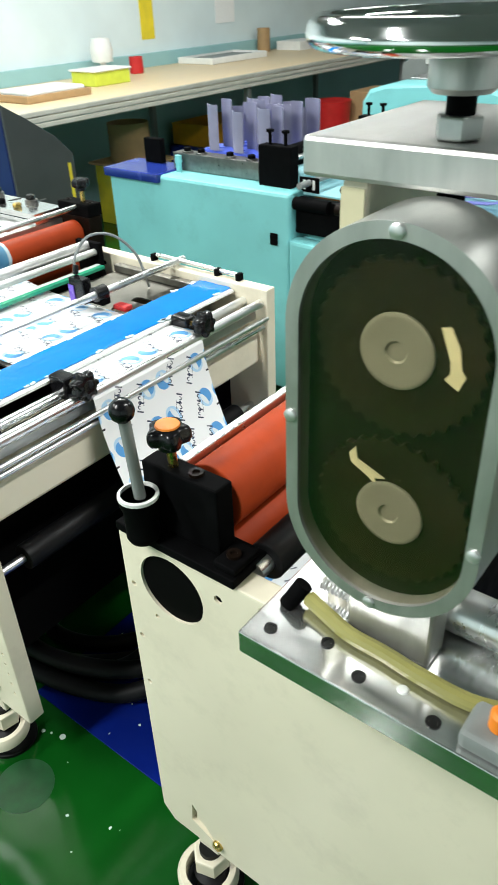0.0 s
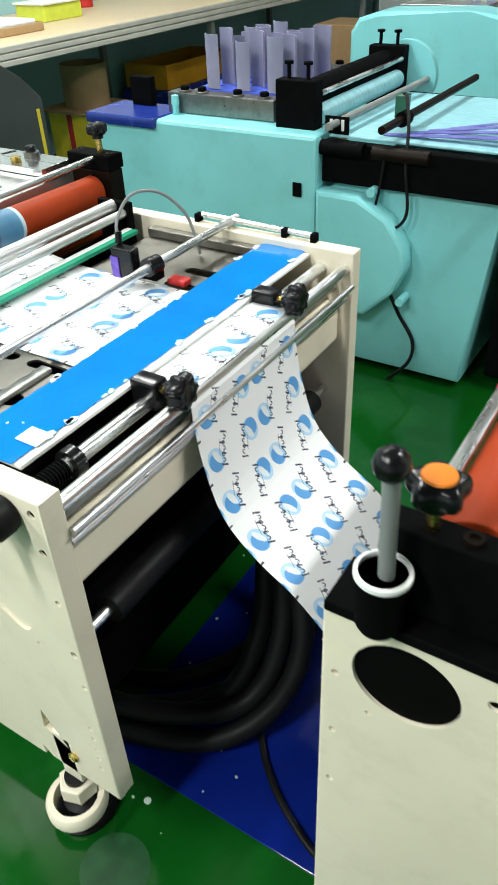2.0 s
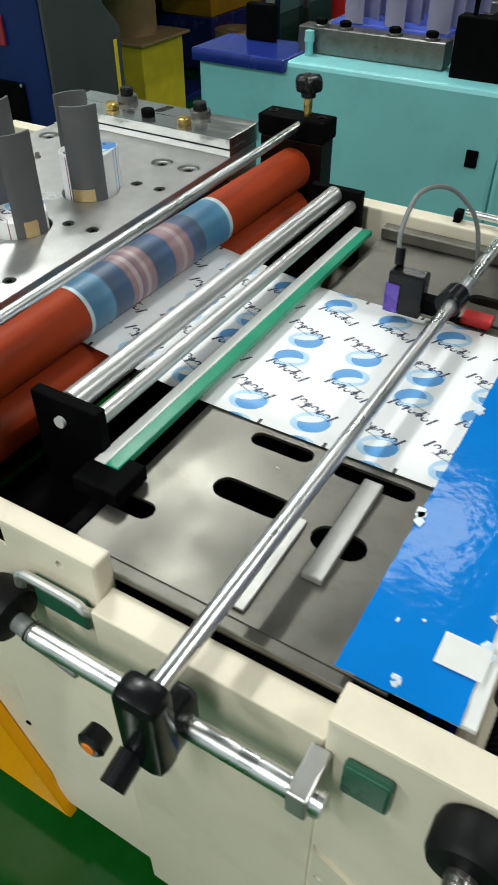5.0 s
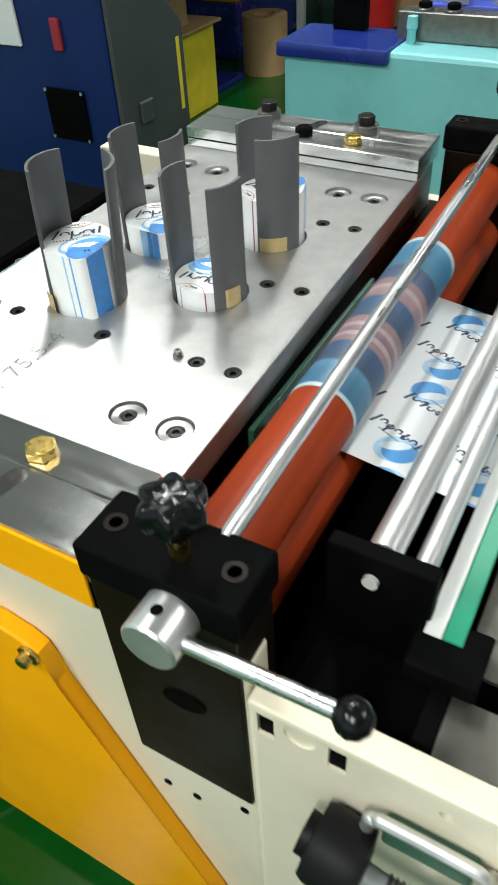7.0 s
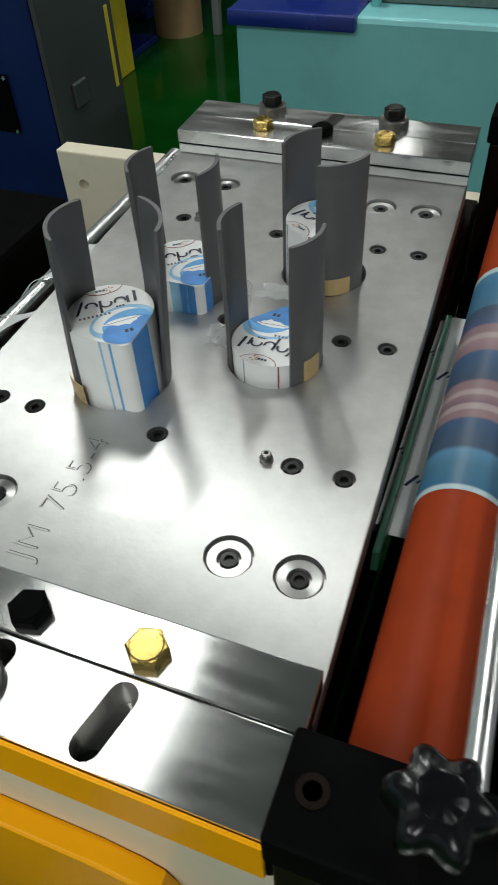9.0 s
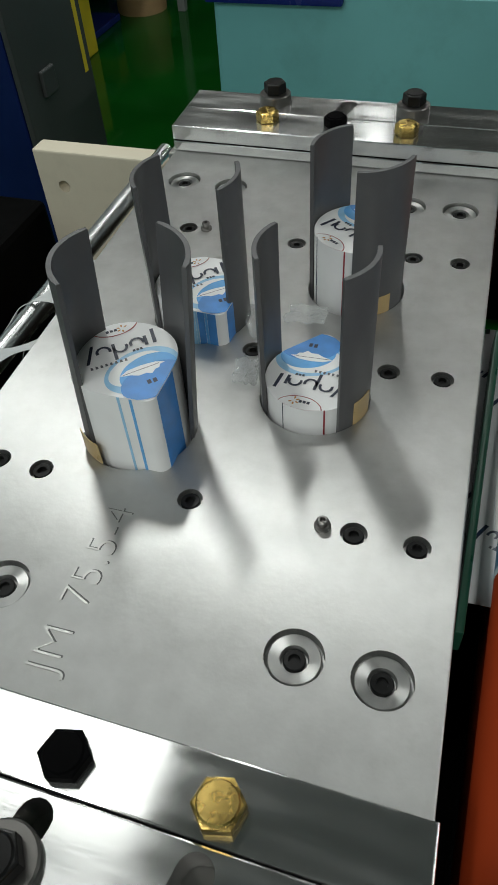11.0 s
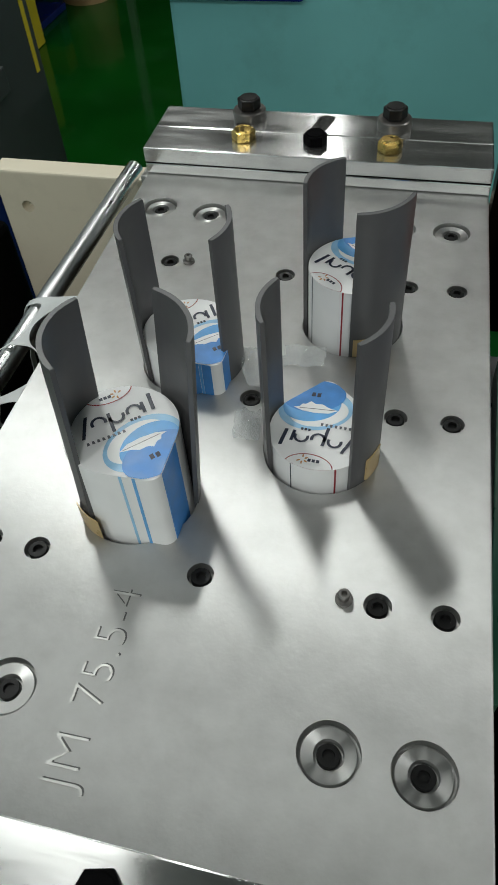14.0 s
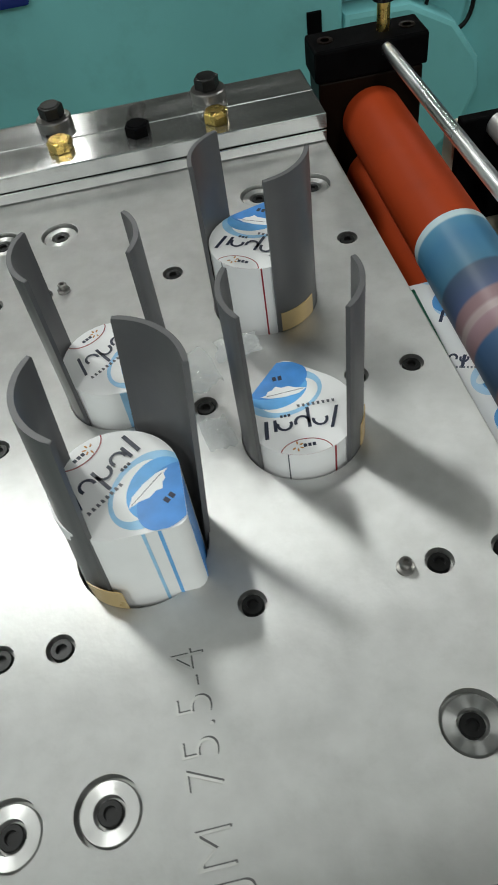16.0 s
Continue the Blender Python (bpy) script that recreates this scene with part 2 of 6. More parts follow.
class Net:
    """Small helper for arithmetic in node trees."""

    def __init__(self, nt):
        self.nt = nt

    def op(self, kind, *args):
        n = self.nt.nodes.new("ShaderNodeMath")
        n.operation = kind
        for i, a in enumerate(args):
            if isinstance(a, (int, float)):
                n.inputs[i].default_value = a
            else:
                self.nt.links.new(a, n.inputs[i])
        return n.outputs[0]

    def ellipse(self, u, v, cu, cv, ru, rv, turn=0.0):
        """1 inside a turned ellipse, with a thin soft edge."""
        c, s = math.cos(turn), math.sin(turn)
        du, dv = self.op("SUBTRACT", u, cu), self.op("SUBTRACT", v, cv)
        a = self.op("ADD", self.op("MULTIPLY", du, c / ru), self.op("MULTIPLY", dv, s / ru))
        b = self.op("ADD", self.op("MULTIPLY", du, -s / rv), self.op("MULTIPLY", dv, c / rv))
        r = self.op("ADD", self.op("MULTIPLY", a, a), self.op("MULTIPLY", b, b))
        return self.op("LESS_THAN", r, 1.0)

    def mix(self, fac, a, b):
        n = self.nt.nodes.new("ShaderNodeMix")
        n.data_type = "RGBA"
        self.nt.links.new(fac, n.inputs["Factor"])
        for key, val in (("A", a), ("B", b)):
            if isinstance(val, tuple):
                n.inputs[key].default_value = val
            else:
                self.nt.links.new(val, n.inputs[key])
        return n.outputs["Result"]


def web_material():
    """Paper web printed with rows of lids; UV is in metres along and across the web."""
    m = bpy.data.materials.new("printed_paper_web")
    m.use_nodes = True
    nt = m.node_tree
    b = nt.nodes["Principled BSDF"]
    b.inputs["Roughness"].default_value = 0.4
    net = Net(nt)
    uv = nt.nodes.new("ShaderNodeUVMap")
    uv.uv_map = "UVMap"
    sep = nt.nodes.new("ShaderNodeSeparateXYZ")
    nt.links.new(uv.outputs["UV"], sep.inputs[0])
    U, V = sep.outputs[0], sep.outputs[1]
    color = (0.86, 0.87, 0.88, 1)
    first = True
    PITCH, ROW = 0.080, 0.144
    for off_u, off_v, sign in ((0.0, 0.047, 1), (0.026, 0.113, -1)):
        u = net.op("SUBTRACT", net.op("FLOORED_MODULO", net.op("SUBTRACT", U, off_u), PITCH), PITCH / 2)
        v = net.op("SUBTRACT", net.op("FLOORED_MODULO", net.op("ADD", net.op("SUBTRACT", V, off_v), ROW / 2), ROW), ROW / 2)
        if sign < 0:
            u, v = net.op("MULTIPLY", u, -1.0), net.op("MULTIPLY", v, -1.0)
        pale = net.ellipse(u, v, 0.012, -0.016, 0.0235, 0.018, 0.6)
        disc = net.ellipse(u, v, 0.016, -0.018, 0.0185, 0.0145, 0.6)
        leaf = net.ellipse(u, v, 0.009, -0.012, 0.016, 0.0058, 0.5)
        # a row of short dark strokes where the name stands
        c, s = math.cos(-0.35), math.sin(-0.35)
        a = net.op("ADD", net.op("MULTIPLY", u, c), net.op("MULTIPLY", v, s))
        d = net.op("ADD", net.op("MULTIPLY", u, -s), net.op("MULTIPLY", v, c))
        lean = net.op("ADD", a, net.op("MULTIPLY", d, -0.18))
        dy = net.op("SUBTRACT", d, 0.0085)
        inside = net.op("LESS_THAN", net.op("ABSOLUTE", lean), 0.0235)
        cell = net.op("SUBTRACT", net.op("FLOORED_MODULO", net.op("ADD", lean, 0.0235), 0.0094), 0.0047)
        p, q = net.op("DIVIDE", cell, 0.0041), net.op("DIVIDE", dy, 0.0052)
        rr = net.op("ADD", net.op("MULTIPLY", p, p), net.op("MULTIPLY", q, q))
        bow = net.op("MULTIPLY", net.op("LESS_THAN", rr, 1.0), net.op("GREATER_THAN", rr, 0.28))
        half = net.op("SUBTRACT", net.op("MULTIPLY", net.op("LESS_THAN", net.op("FLOORED_MODULO", net.op("ADD", lean, 0.0235), 0.0188), 0.0094), 2.0), 1.0)
        bow = net.op("MULTIPLY", bow, net.op("GREATER_THAN", net.op("MULTIPLY", dy, half), -0.0018))
        name = net.op("MULTIPLY", inside, bow)
        for at, low, high in ((-0.0270, -0.010, 0.0065), (-0.0095, -0.0115, 0.004), (0.0085, -0.0055, 0.0065), (0.0265, -0.0055, 0.010)):
            stem = net.op("MULTIPLY", net.op("LESS_THAN", net.op("ABSOLUTE", net.op("SUBTRACT", lean, at)), 0.0015), net.op("MULTIPLY", net.op("GREATER_THAN", dy, low), net.op("LESS_THAN", dy, high)))
            name = net.op("MAXIMUM", name, stem)
        in2 = net.op("MULTIPLY", net.op("LESS_THAN", net.op("ABSOLUTE", net.op("ADD", a, 0.003)), 0.013), net.op("LESS_THAN", net.op("ABSOLUTE", net.op("ADD", d, 0.002)), 0.0012))
        small = net.op("MULTIPLY", in2, net.op("LESS_THAN", net.op("FLOORED_MODULO", a, 0.003), 0.0017))
        for fac, col in ((pale, (0.44, 0.66, 0.86, 1)), (disc, (0.10, 0.33, 0.68, 1)), (leaf, (0.74, 0.80, 0.84, 1)), (name, (0.02, 0.03, 0.07, 1)), (small, (0.18, 0.2, 0.24, 1))):
            color = net.mix(fac, color, col)
    # register marks along both edges
    mark = net.op("MULTIPLY", net.op("LESS_THAN", net.op("FLOORED_MODULO", U, PITCH), 0.004), net.op("GREATER_THAN", net.op("ABSOLUTE", net.op("SUBTRACT", V, 0.1525)), 0.145))
    color = net.mix(mark, color, (0.02, 0.02, 0.03, 1))
    nt.links.new(color, b.inputs["Base Color"])
    return m


M_WEB = web_material()


def striped_roller_material():
    """The printing roller: red rubber with inked bands round its middle."""
    m = bpy.data.materials.new("inked_roller")
    m.use_nodes = True
    nt = m.node_tree
    b = nt.nodes["Principled BSDF"]
    b.inputs["Roughness"].default_value = 0.4
    tc = nt.nodes.new("ShaderNodeTexCoord")
    sep = nt.nodes.new("ShaderNodeSeparateXYZ")
    nt.links.new(tc.outputs["Object"], sep.inputs[0])
    mp = nt.nodes.new("ShaderNodeMapRange")
    mp.inputs["From Min"].default_value, mp.inputs["From Max"].default_value = 0.0, 0.31
    nt.links.new(sep.outputs[1], mp.inputs["Value"])
    ramp = nt.nodes.new("ShaderNodeValToRGB")
    teal_ink, navy_ink, rose_ink, pale_ink = (0.065, 0.18, 0.28), (0.050, 0.080, 0.135), (0.28, 0.175, 0.19), (0.42, 0.33, 0.33)
    bands = ((0.0, (0.50, 0.62, 0.66)), (0.014, (0.50, 0.62, 0.66)), (0.02, (0.04, 0.15, 0.27)), (0.09, teal_ink), (0.135, (0.10, 0.26, 0.42)), (0.15, navy_ink), (0.25, (0.05, 0.10, 0.20)),
             (0.26, rose_ink), (0.285, rose_ink), (0.29, pale_ink), (0.31, pale_ink), (0.315, (0.20, 0.12, 0.17)), (0.345, rose_ink), (0.35, pale_ink), (0.365, pale_ink), (0.375, rose_ink), (0.405, rose_ink),
             (0.415, navy_ink), (0.54, (0.05, 0.11, 0.22)), (0.55, rose_ink), (0.60, (0.34, 0.22, 0.25)), (0.605, pale_ink), (0.625, pale_ink), (0.635, rose_ink), (0.67, rose_ink),
             (0.68, (0.07, 0.10, 0.20)), (0.77, navy_ink), (0.78, teal_ink), (0.90, (0.05, 0.18, 0.32)), (0.968, (0.08, 0.24, 0.38)), (0.975, (0.50, 0.62, 0.66)))
    el = ramp.color_ramp.elements
    while len(el) < len(bands):
        el.new(0.5)
    for e, (p, c) in zip(el, bands):
        e.position, e.color = p, (*c, 1)
    nt.links.new(mp.outputs["Result"], ramp.inputs["Fac"])
    n = nt.nodes.new("ShaderNodeTexNoise")
    n.inputs["Scale"].default_value = 24
    nt.links.new(tc.outputs["Object"], n.inputs["Vector"])
    mul = nt.nodes.new("ShaderNodeMix")
    mul.data_type, mul.blend_type = "RGBA", "MULTIPLY"
    mul.inputs["Factor"].default_value = 0.04
    nt.links.new(ramp.outputs["Color"], mul.inputs["A"])
    nt.links.new(n.outputs["Color"], mul.inputs["B"])
    nt.links.new(mul.outputs["Result"], b.inputs["Base Color"])
    return m


M_INKED = striped_roller_material()


# ---- building helpers ----
BASE = {}


def thing(name, label, category, at, group="", kind=""):
    """An Empty at the thing's base, to hold its parts."""
    ob = new(name)
    ob.empty_display_size = 0.05
    ob.location = at
    BASE[ob] = Vector(at)
    return tagged(ob, label, category, group, kind)


def finish(bm, smooth=True):
    bmesh.ops.recalc_face_normals(bm, faces=bm.faces)
    if smooth:
        for f in bm.faces:
            f.smooth = True
        for e in bm.edges:
            if len(e.link_faces) == 2:
                ang = e.calc_face_angle(0)
                a, b = sorted(f.calc_area() for f in e.link_faces)
                if ang > 0.6 or (ang > 0.2 and b > 6 * a):
                    e.smooth = False


def part(name, bm, mat, parent, label="", smooth=True):
    """Links a bmesh, drawn in world places, as one mesh under a thing or a part."""
    finish(bm, smooth)
    off = BASE[parent]
    bmesh.ops.translate(bm, verts=bm.verts, vec=-off)
    me = bpy.data.meshes.new(name)
    bm.to_mesh(me)
    bm.free()
    me.materials.append(mat)
    ob = new(name, me)
    ob.parent = parent
    BASE[ob] = off
    if label:
        ob["label"] = label
    return ob


def solo(name, bm, mat, label, category, at=(0, 0, 0), group="", kind=""):
    """A thing of one mesh, drawn in world places, with its origin at 'at'."""
    finish(bm)
    bmesh.ops.translate(bm, verts=bm.verts, vec=-Vector(at))
    me = bpy.data.meshes.new(name)
    bm.to_mesh(me)
    bm.free()
    me.materials.append(mat)
    ob = new(name, me)
    ob.location = at
    BASE[ob] = Vector(at)
    return tagged(ob, label, category, group, kind)


def bx(x0, x1, y0, y1, z0, z1, bevel=0.002, bm=None, seg=2, turn=None):
    """A box with rounded edges."""
    src = bmesh.new()
    r = bmesh.ops.create_cube(src, size=1)
    for v in src.verts:
        v.co = Vector(((x0 + x1) / 2 + v.co.x * (x1 - x0), (y0 + y1) / 2 + v.co.y * (y1 - y0), (z0 + z1) / 2 + v.co.z * (z1 - z0)))
    if bevel:
        bevel = min(bevel, 0.45 * min(x1 - x0, y1 - y0, z1 - z0))
        bmesh.ops.bevel(src, geom=src.edges[:], offset=bevel, segments=seg, affect="EDGES", profile=0.5)
    if turn is not None:
        bmesh.ops.transform(src, matrix=turn, verts=src.verts)
    return merge(bm, src)


def merge(bm, src):
    if bm is None:
        return src
    me = bpy.data.meshes.new("temp")
    src.to_mesh(me)
    src.free()
    bm.from_mesh(me)
    bpy.data.meshes.remove(me)
    return bm


def rod(p0, p1, r, seg=20, bm=None, r2=None, bevel=0.0, caps=True):
    """A round bar from p0 to p1."""
    p0, p1 = Vector(p0), Vector(p1)
    d = p1 - p0
    src = bmesh.new()
    bmesh.ops.create_cone(src, cap_ends=caps, segments=seg, radius1=r, radius2=r if r2 is None else r2, depth=d.length)
    if bevel:
        caps_e = [e for e in src.edges if any(len(f.verts) > 4 for f in e.link_faces)]
        bmesh.ops.bevel(src, geom=caps_e, offset=bevel, segments=2, affect="EDGES", profile=0.5)
    m = Matrix.Translation((p0 + p1) / 2) @ d.to_track_quat("Z", "Y").to_matrix().to_4x4()
    bmesh.ops.transform(src, matrix=m, verts=src.verts)
    return merge(bm, src)


def lathe(profile, at, axis=(0, 0, 1), seg=24, bm=None, caps=True):
    """A turned body: profile of (radius, height) along the axis from 'at'."""
    src = bmesh.new()
    rings = []
    for r, h in profile:
        rings.append([src.verts.new((r * math.cos(2 * math.pi * i / seg), r * math.sin(2 * math.pi * i / seg), h)) for i in range(seg)])
    for a, b in zip(rings, rings[1:]):
        for i in range(seg):
            src.faces.new((a[i], a[(i + 1) % seg], b[(i + 1) % seg], b[i]))
    if caps and profile[0][0] > 1e-6:
        src.faces.new(rings[0][::-1])
    if caps and profile[-1][0] > 1e-6:
        src.faces.new(rings[-1])
    bmesh.ops.remove_doubles(src, verts=src.verts, dist=1e-6)
    m = Matrix.Translation(at) @ Vector(axis).to_track_quat("Z", "Y").to_matrix().to_4x4()
    bmesh.ops.transform(src, matrix=m, verts=src.verts)
    return merge(bm, src)


def prism(points, z0, z1, bevel=0.0, bm=None, m=None):
    """An outline of (x, y) extruded from z0 to z1, then moved by m."""
    src = bmesh.new()
    lo = [src.verts.new((x, y, z0)) for x, y in points]
    hi = [src.verts.new((x, y, z1)) for x, y in points]
    n = len(points)
    src.faces.new(lo[::-1])
    src.faces.new(hi)
    for i in range(n):
        src.faces.new((lo[i], lo[(i + 1) % n], hi[(i + 1) % n], hi[i]))
    if bevel:
        es = [e for e in src.edges if abs(e.verts[0].co.z - e.verts[1].co.z) < 1e-7]
        bmesh.ops.bevel(src, geom=es, offset=bevel, segments=2, affect="EDGES", profile=0.5)
    if m is not None:
        bmesh.ops.transform(src, matrix=m, verts=src.verts)
    return merge(bm, src)


UPRIGHT = Matrix(((1, 0, 0, 0), (0, 0, -1, 0), (0, 1, 0, 0), (0, 0, 0, 1)))  # (x, y, z) -> (x, -z, y): outlines drawn in x and height


def side_plate(points, y0, y1, bevel=0.002, bm=None):
    """An outline of (x, z) with thickness from y0 to y1."""
    return prism(points, -y1, -y0, bevel, bm, UPRIGHT)


def tube_path(points, r, seg=10, bm=None, close=False):
    """A hose or cable through the points."""
    src = bmesh.new()
    pts = [Vector(p) for p in points]
    rings = []
    up = Vector((0.13, 0.27, 0.95)).normalized()
    for i, p in enumerate(pts):
        d = (pts[min(i + 1, len(pts) - 1)] - pts[max(i - 1, 0)]).normalized()
        a = d.cross(up)
        if a.length < 0.05:
            a = d.cross(Vector((1, 0, 0)))
        a.normalize()
        b = d.cross(a)
        rings.append([src.verts.new(p + r * (a * math.cos(2 * math.pi * k / seg) + b * math.sin(2 * math.pi * k / seg))) for k in range(seg)])
    for a, b in zip(rings, rings[1:]):
        for k in range(seg):
            src.faces.new((a[k], a[(k + 1) % seg], b[(k + 1) % seg], b[k]))
    src.faces.new(rings[0][::-1])
    src.faces.new(rings[-1])
    return merge(bm, src)


def smooth_path(points, n=8):
    """Catmull-Rom through the points."""
    pts = [Vector(p) for p in points]
    out = []
    for i in range(len(pts) - 1):
        p0, p1, p2, p3 = pts[max(i - 1, 0)], pts[i], pts[i + 1], pts[min(i + 2, len(pts) - 1)]
        for k in range(n):
            t = k / n
            out.append(0.5 * ((2 * p1) + (p2 - p0) * t + (2 * p0 - 5 * p1 + 4 * p2 - p3) * t * t + (3 * p1 - p0 - 3 * p2 + p3) * t ** 3))
    out.append(pts[-1])
    return out


def carve(bm, cutter):
    """bm with the cutter's bodies taken out of it."""
    a, b = bpy.data.meshes.new("temp_a"), bpy.data.meshes.new("temp_b")
    for src, me in ((bm, a), (cutter, b)):
        bmesh.ops.recalc_face_normals(src, faces=src.faces)
        src.to_mesh(me)
        src.free()
    oa, ob = new("temp_a", a), new("temp_b", b)
    mod = oa.modifiers.new("cut", "BOOLEAN")
    mod.object, mod.operation, mod.solver = ob, "DIFFERENCE", "EXACT"
    dg = bpy.context.evaluated_depsgraph_get()
    dg.update()
    me = bpy.data.meshes.new_from_object(oa.evaluated_get(dg))
    out = bmesh.new()
    out.from_mesh(me)
    bpy.data.objects.remove(oa)
    bpy.data.objects.remove(ob)
    for k in (a, b, me):
        bpy.data.meshes.remove(k)
    return out


def hexagon(r, turn=0.0):
    return [(r * math.cos(turn + i * math.pi / 3), r * math.sin(turn + i * math.pi / 3)) for i in range(6)]


def slot_outline(cx, cy, half, r, turn=0.0, seg=8):
    pts = []
    for end in (1, -1):
        for i in range(seg + 1):
            a = (-math.pi / 2 + math.pi * i / seg) + (0 if end == 1 else math.pi)
            pts.append((end * half + r * math.cos(a), r * math.sin(a)))
    c, s = math.cos(turn), math.sin(turn)
    return [(cx + x * c - y * s, cy + x * s + y * c) for x, y in pts]


def star_knob(name, at, axis, r, depth, parent, mat=None, lobes=6, label=""):
    """A moulded star knob."""
    n = lobes * 8
    m = Matrix.Translation(at) @ Vector(axis).to_track_quat("Z", "Y").to_matrix().to_4x4()
    bm = bmesh.new()
    rings = []
    for k, h in ((0.70, 0.0), (0.92, 0.10), (1.0, 0.30), (1.0, 0.62), (0.93, 0.84), (0.78, 0.96), (0.45, 1.0), (0.40, 0.97), (0.02, 0.97)):
        lobe = 0.13 * min(1, max(0, (k - 0.4) / 0.4))
        rings.append([bm.verts.new(m @ Vector((r * k * (1 - lobe + lobe * math.cos(lobes * a)) * math.cos(a), r * k * (1 - lobe + lobe * math.cos(lobes * a)) * math.sin(a), h * depth))) for a in [2 * math.pi * i / n for i in range(n)]])
    for a, b in zip(rings, rings[1:]):
        for i in range(n):
            bm.faces.new((a[i], a[(i + 1) % n], b[(i + 1) % n], b[i]))
    bm.faces.new(rings[0][::-1])
    bm.faces.new(rings[-1])
    lathe([(r * 0.5, 0), (r * 0.5, -depth * 0.35)], at, axis, 16, bm)
    return part(name, bm, mat or M_PLASTIC, parent, label)


def hex_bolt(at, r, h, parent, mat, turn=0.2, washer=0.0, label="hexagon bolt", rise=0.006):
    """A hexagon head with a domed face, on its washer."""
    z = at[2]
    if washer:
        w = part("washer", lathe([(washer, z), (washer, z + rise - 0.0012), (washer - 0.0012, z + rise), (r * 0.7, z + rise)], (at[0], at[1], 0), (0, 0, 1), 28), M_DARKSTEEL, parent)
        z += rise
    bm = prism([(at[0] + x, at[1] + y) for x, y in hexagon(r, turn)], z, z + h, r * 0.10)
    lathe([(r * 0.80, z + h - 0.0002), (r * 0.72, z + h + 0.0011), (0, z + h + 0.0013)], (at[0], at[1], 0), (0, 0, 1), 20, bm)
    return part("bolt", bm, mat, parent, label)


def socket_screw(at, r, parent, depth=0.004):
    """A dark socket cap screw sunk in its counterbore."""
    x, y, z = at
    zz = z - depth
    bm = lathe([(r, zz - 0.005), (r, zz - 0.0008), (r * 0.92, zz), (r * 0.52, zz), (r * 0.48, zz - 0.003), (0, zz - 0.0032)], (x, y, 0), (0, 0, 1), 18)
    return part("screw", bm, M_SCREW, parent, "black socket screw")


# ---- the room ----
def ellipse_pts(cx, cy, rx, ry, turn=0.0, n=28, a0=0.0, a1=360.0):
    out = []
    for i in range(n):
        a = math.radians(a0 + (a1 - a0) * i / (n if a1 - a0 >= 360 else n - 1))
        x, y = rx * math.cos(a), ry * math.sin(a)
        out.append((cx + x * math.cos(turn) - y * math.sin(turn), cy + x * math.sin(turn) + y * math.cos(turn)))
    return out


def structure(name, bm, mat, label, category):
    return solo(name, bm, mat, label, category, kind="structure")


structure("floor", bx(-2.7, 5.0, -4.0, 9.0, -0.1, 0.0, 0), M_FLOOR, "glossy green epoxy factory floor", "floor")
structure("floor_marking", bx(0.592, 2.6, -0.078, 0.80, 0.0, 0.004, 0.001), M_FLOORBLUE, "glossy blue painted floor area under the machines", "floor marking")
structure("wall_west", bx(-2.85, -2.7, -4.0, 9.0, 0.0, 3.0, 0), M_WALL, "pale blue painted factory wall", "wall")
structure("wall_north", bx(-2.85, 5.15, 9.0, 9.15, 0.0, 3.0, 0), M_WALL, "pale blue painted end wall", "wall")
structure("wall_east", bx(5.0, 5.15, -4.0, 9.0, 0.0, 3.0, 0), M_WALL, "plain pale blue side wall", "wall")
structure("wall_south", bx(-2.85, 5.15, -4.15, -4.0, 0.0, 3.0, 0), M_WALL, "plain pale blue wall", "wall")
structure("ceiling", bx(-2.85, 5.15, -4.15, 9.15, 3.0, 3.1, 0), M_CEIL, "unseen ceiling, darkened for the steel's reflections", "ceiling")
structure("dado", bx(-2.7, -2.66, -4.0, 9.0, 0.0, 0.95, 0.004), M_WALLTEAL, "teal painted lower wall panel", "wall panel")

stain = prism(ellipse_pts(0.758, -0.242, 0.062, 0.060, 0.0, 36), 0.0001, 0.0004, 0)
structure("floor_stain", stain, M_STAIN, "dull round stain on the green floor", "stain")
rng = random.Random(4)
flecks = bmesh.new()
for i in range(46):
    x, y = rng.uniform(0.55, 1.1), rng.uniform(-0.28, 0.65)
    z = 0.0042 if y > -0.07 else 0.0002
    r = rng.uniform(0.0012, 0.0042)
    pts = [(x + r * rng.uniform(0.5, 1.2) * math.cos(a), y + r * rng.uniform(0.5, 1.2) * math.sin(a)) for a in [k * math.pi / 3.5 for k in range(7)]]
    prism(pts, z, z + 0.0005, 0, flecks)
for x, y, r in ((0.733, -0.12, 0.0075), (0.686, -0.135, 0.005), (0.705, -0.128, 0.003)):
    prism([(x + r * math.cos(k * 0.6), y + r * 0.9 * math.sin(k * 0.6)) for k in range(10)], 0.0002, 0.001, 0, flecks)
solo("paint_flecks", flecks, M_FLECK, "small pale paint flecks dried on the floor", "flecks", kind="stuff")

# ---- die set with lid guides ----
ZP = 0.84


def sh(x, y):
    """The die set stands a touch askew."""
    return x - 0.030 * (y - 0.05)


die = thing("die_set", "ground steel lid-punching die set bolted on a cream press", "die set", (-0.15, 0.25, 0.80))
plate = prism([(sh(x, y), y) for x, y in ((-0.337, -0.092), (0.034, -0.092), (0.034, 0.60), (-0.337, 0.60))], 0.808, ZP, 0.0012)
small = [(-0.301, 0.091), (-0.265, 0.090), (-0.150, 0.092), (-0.036, 0.093), (0.005, 0.093), (-0.042, 0.253), (0.0, 0.254), (-0.155, 0.254), (-0.309, 0.254),
         (-0.048, 0.415), (-0.005, 0.415), (-0.161, 0.416), (-0.276, 0.421), (-0.320, 0.421)]
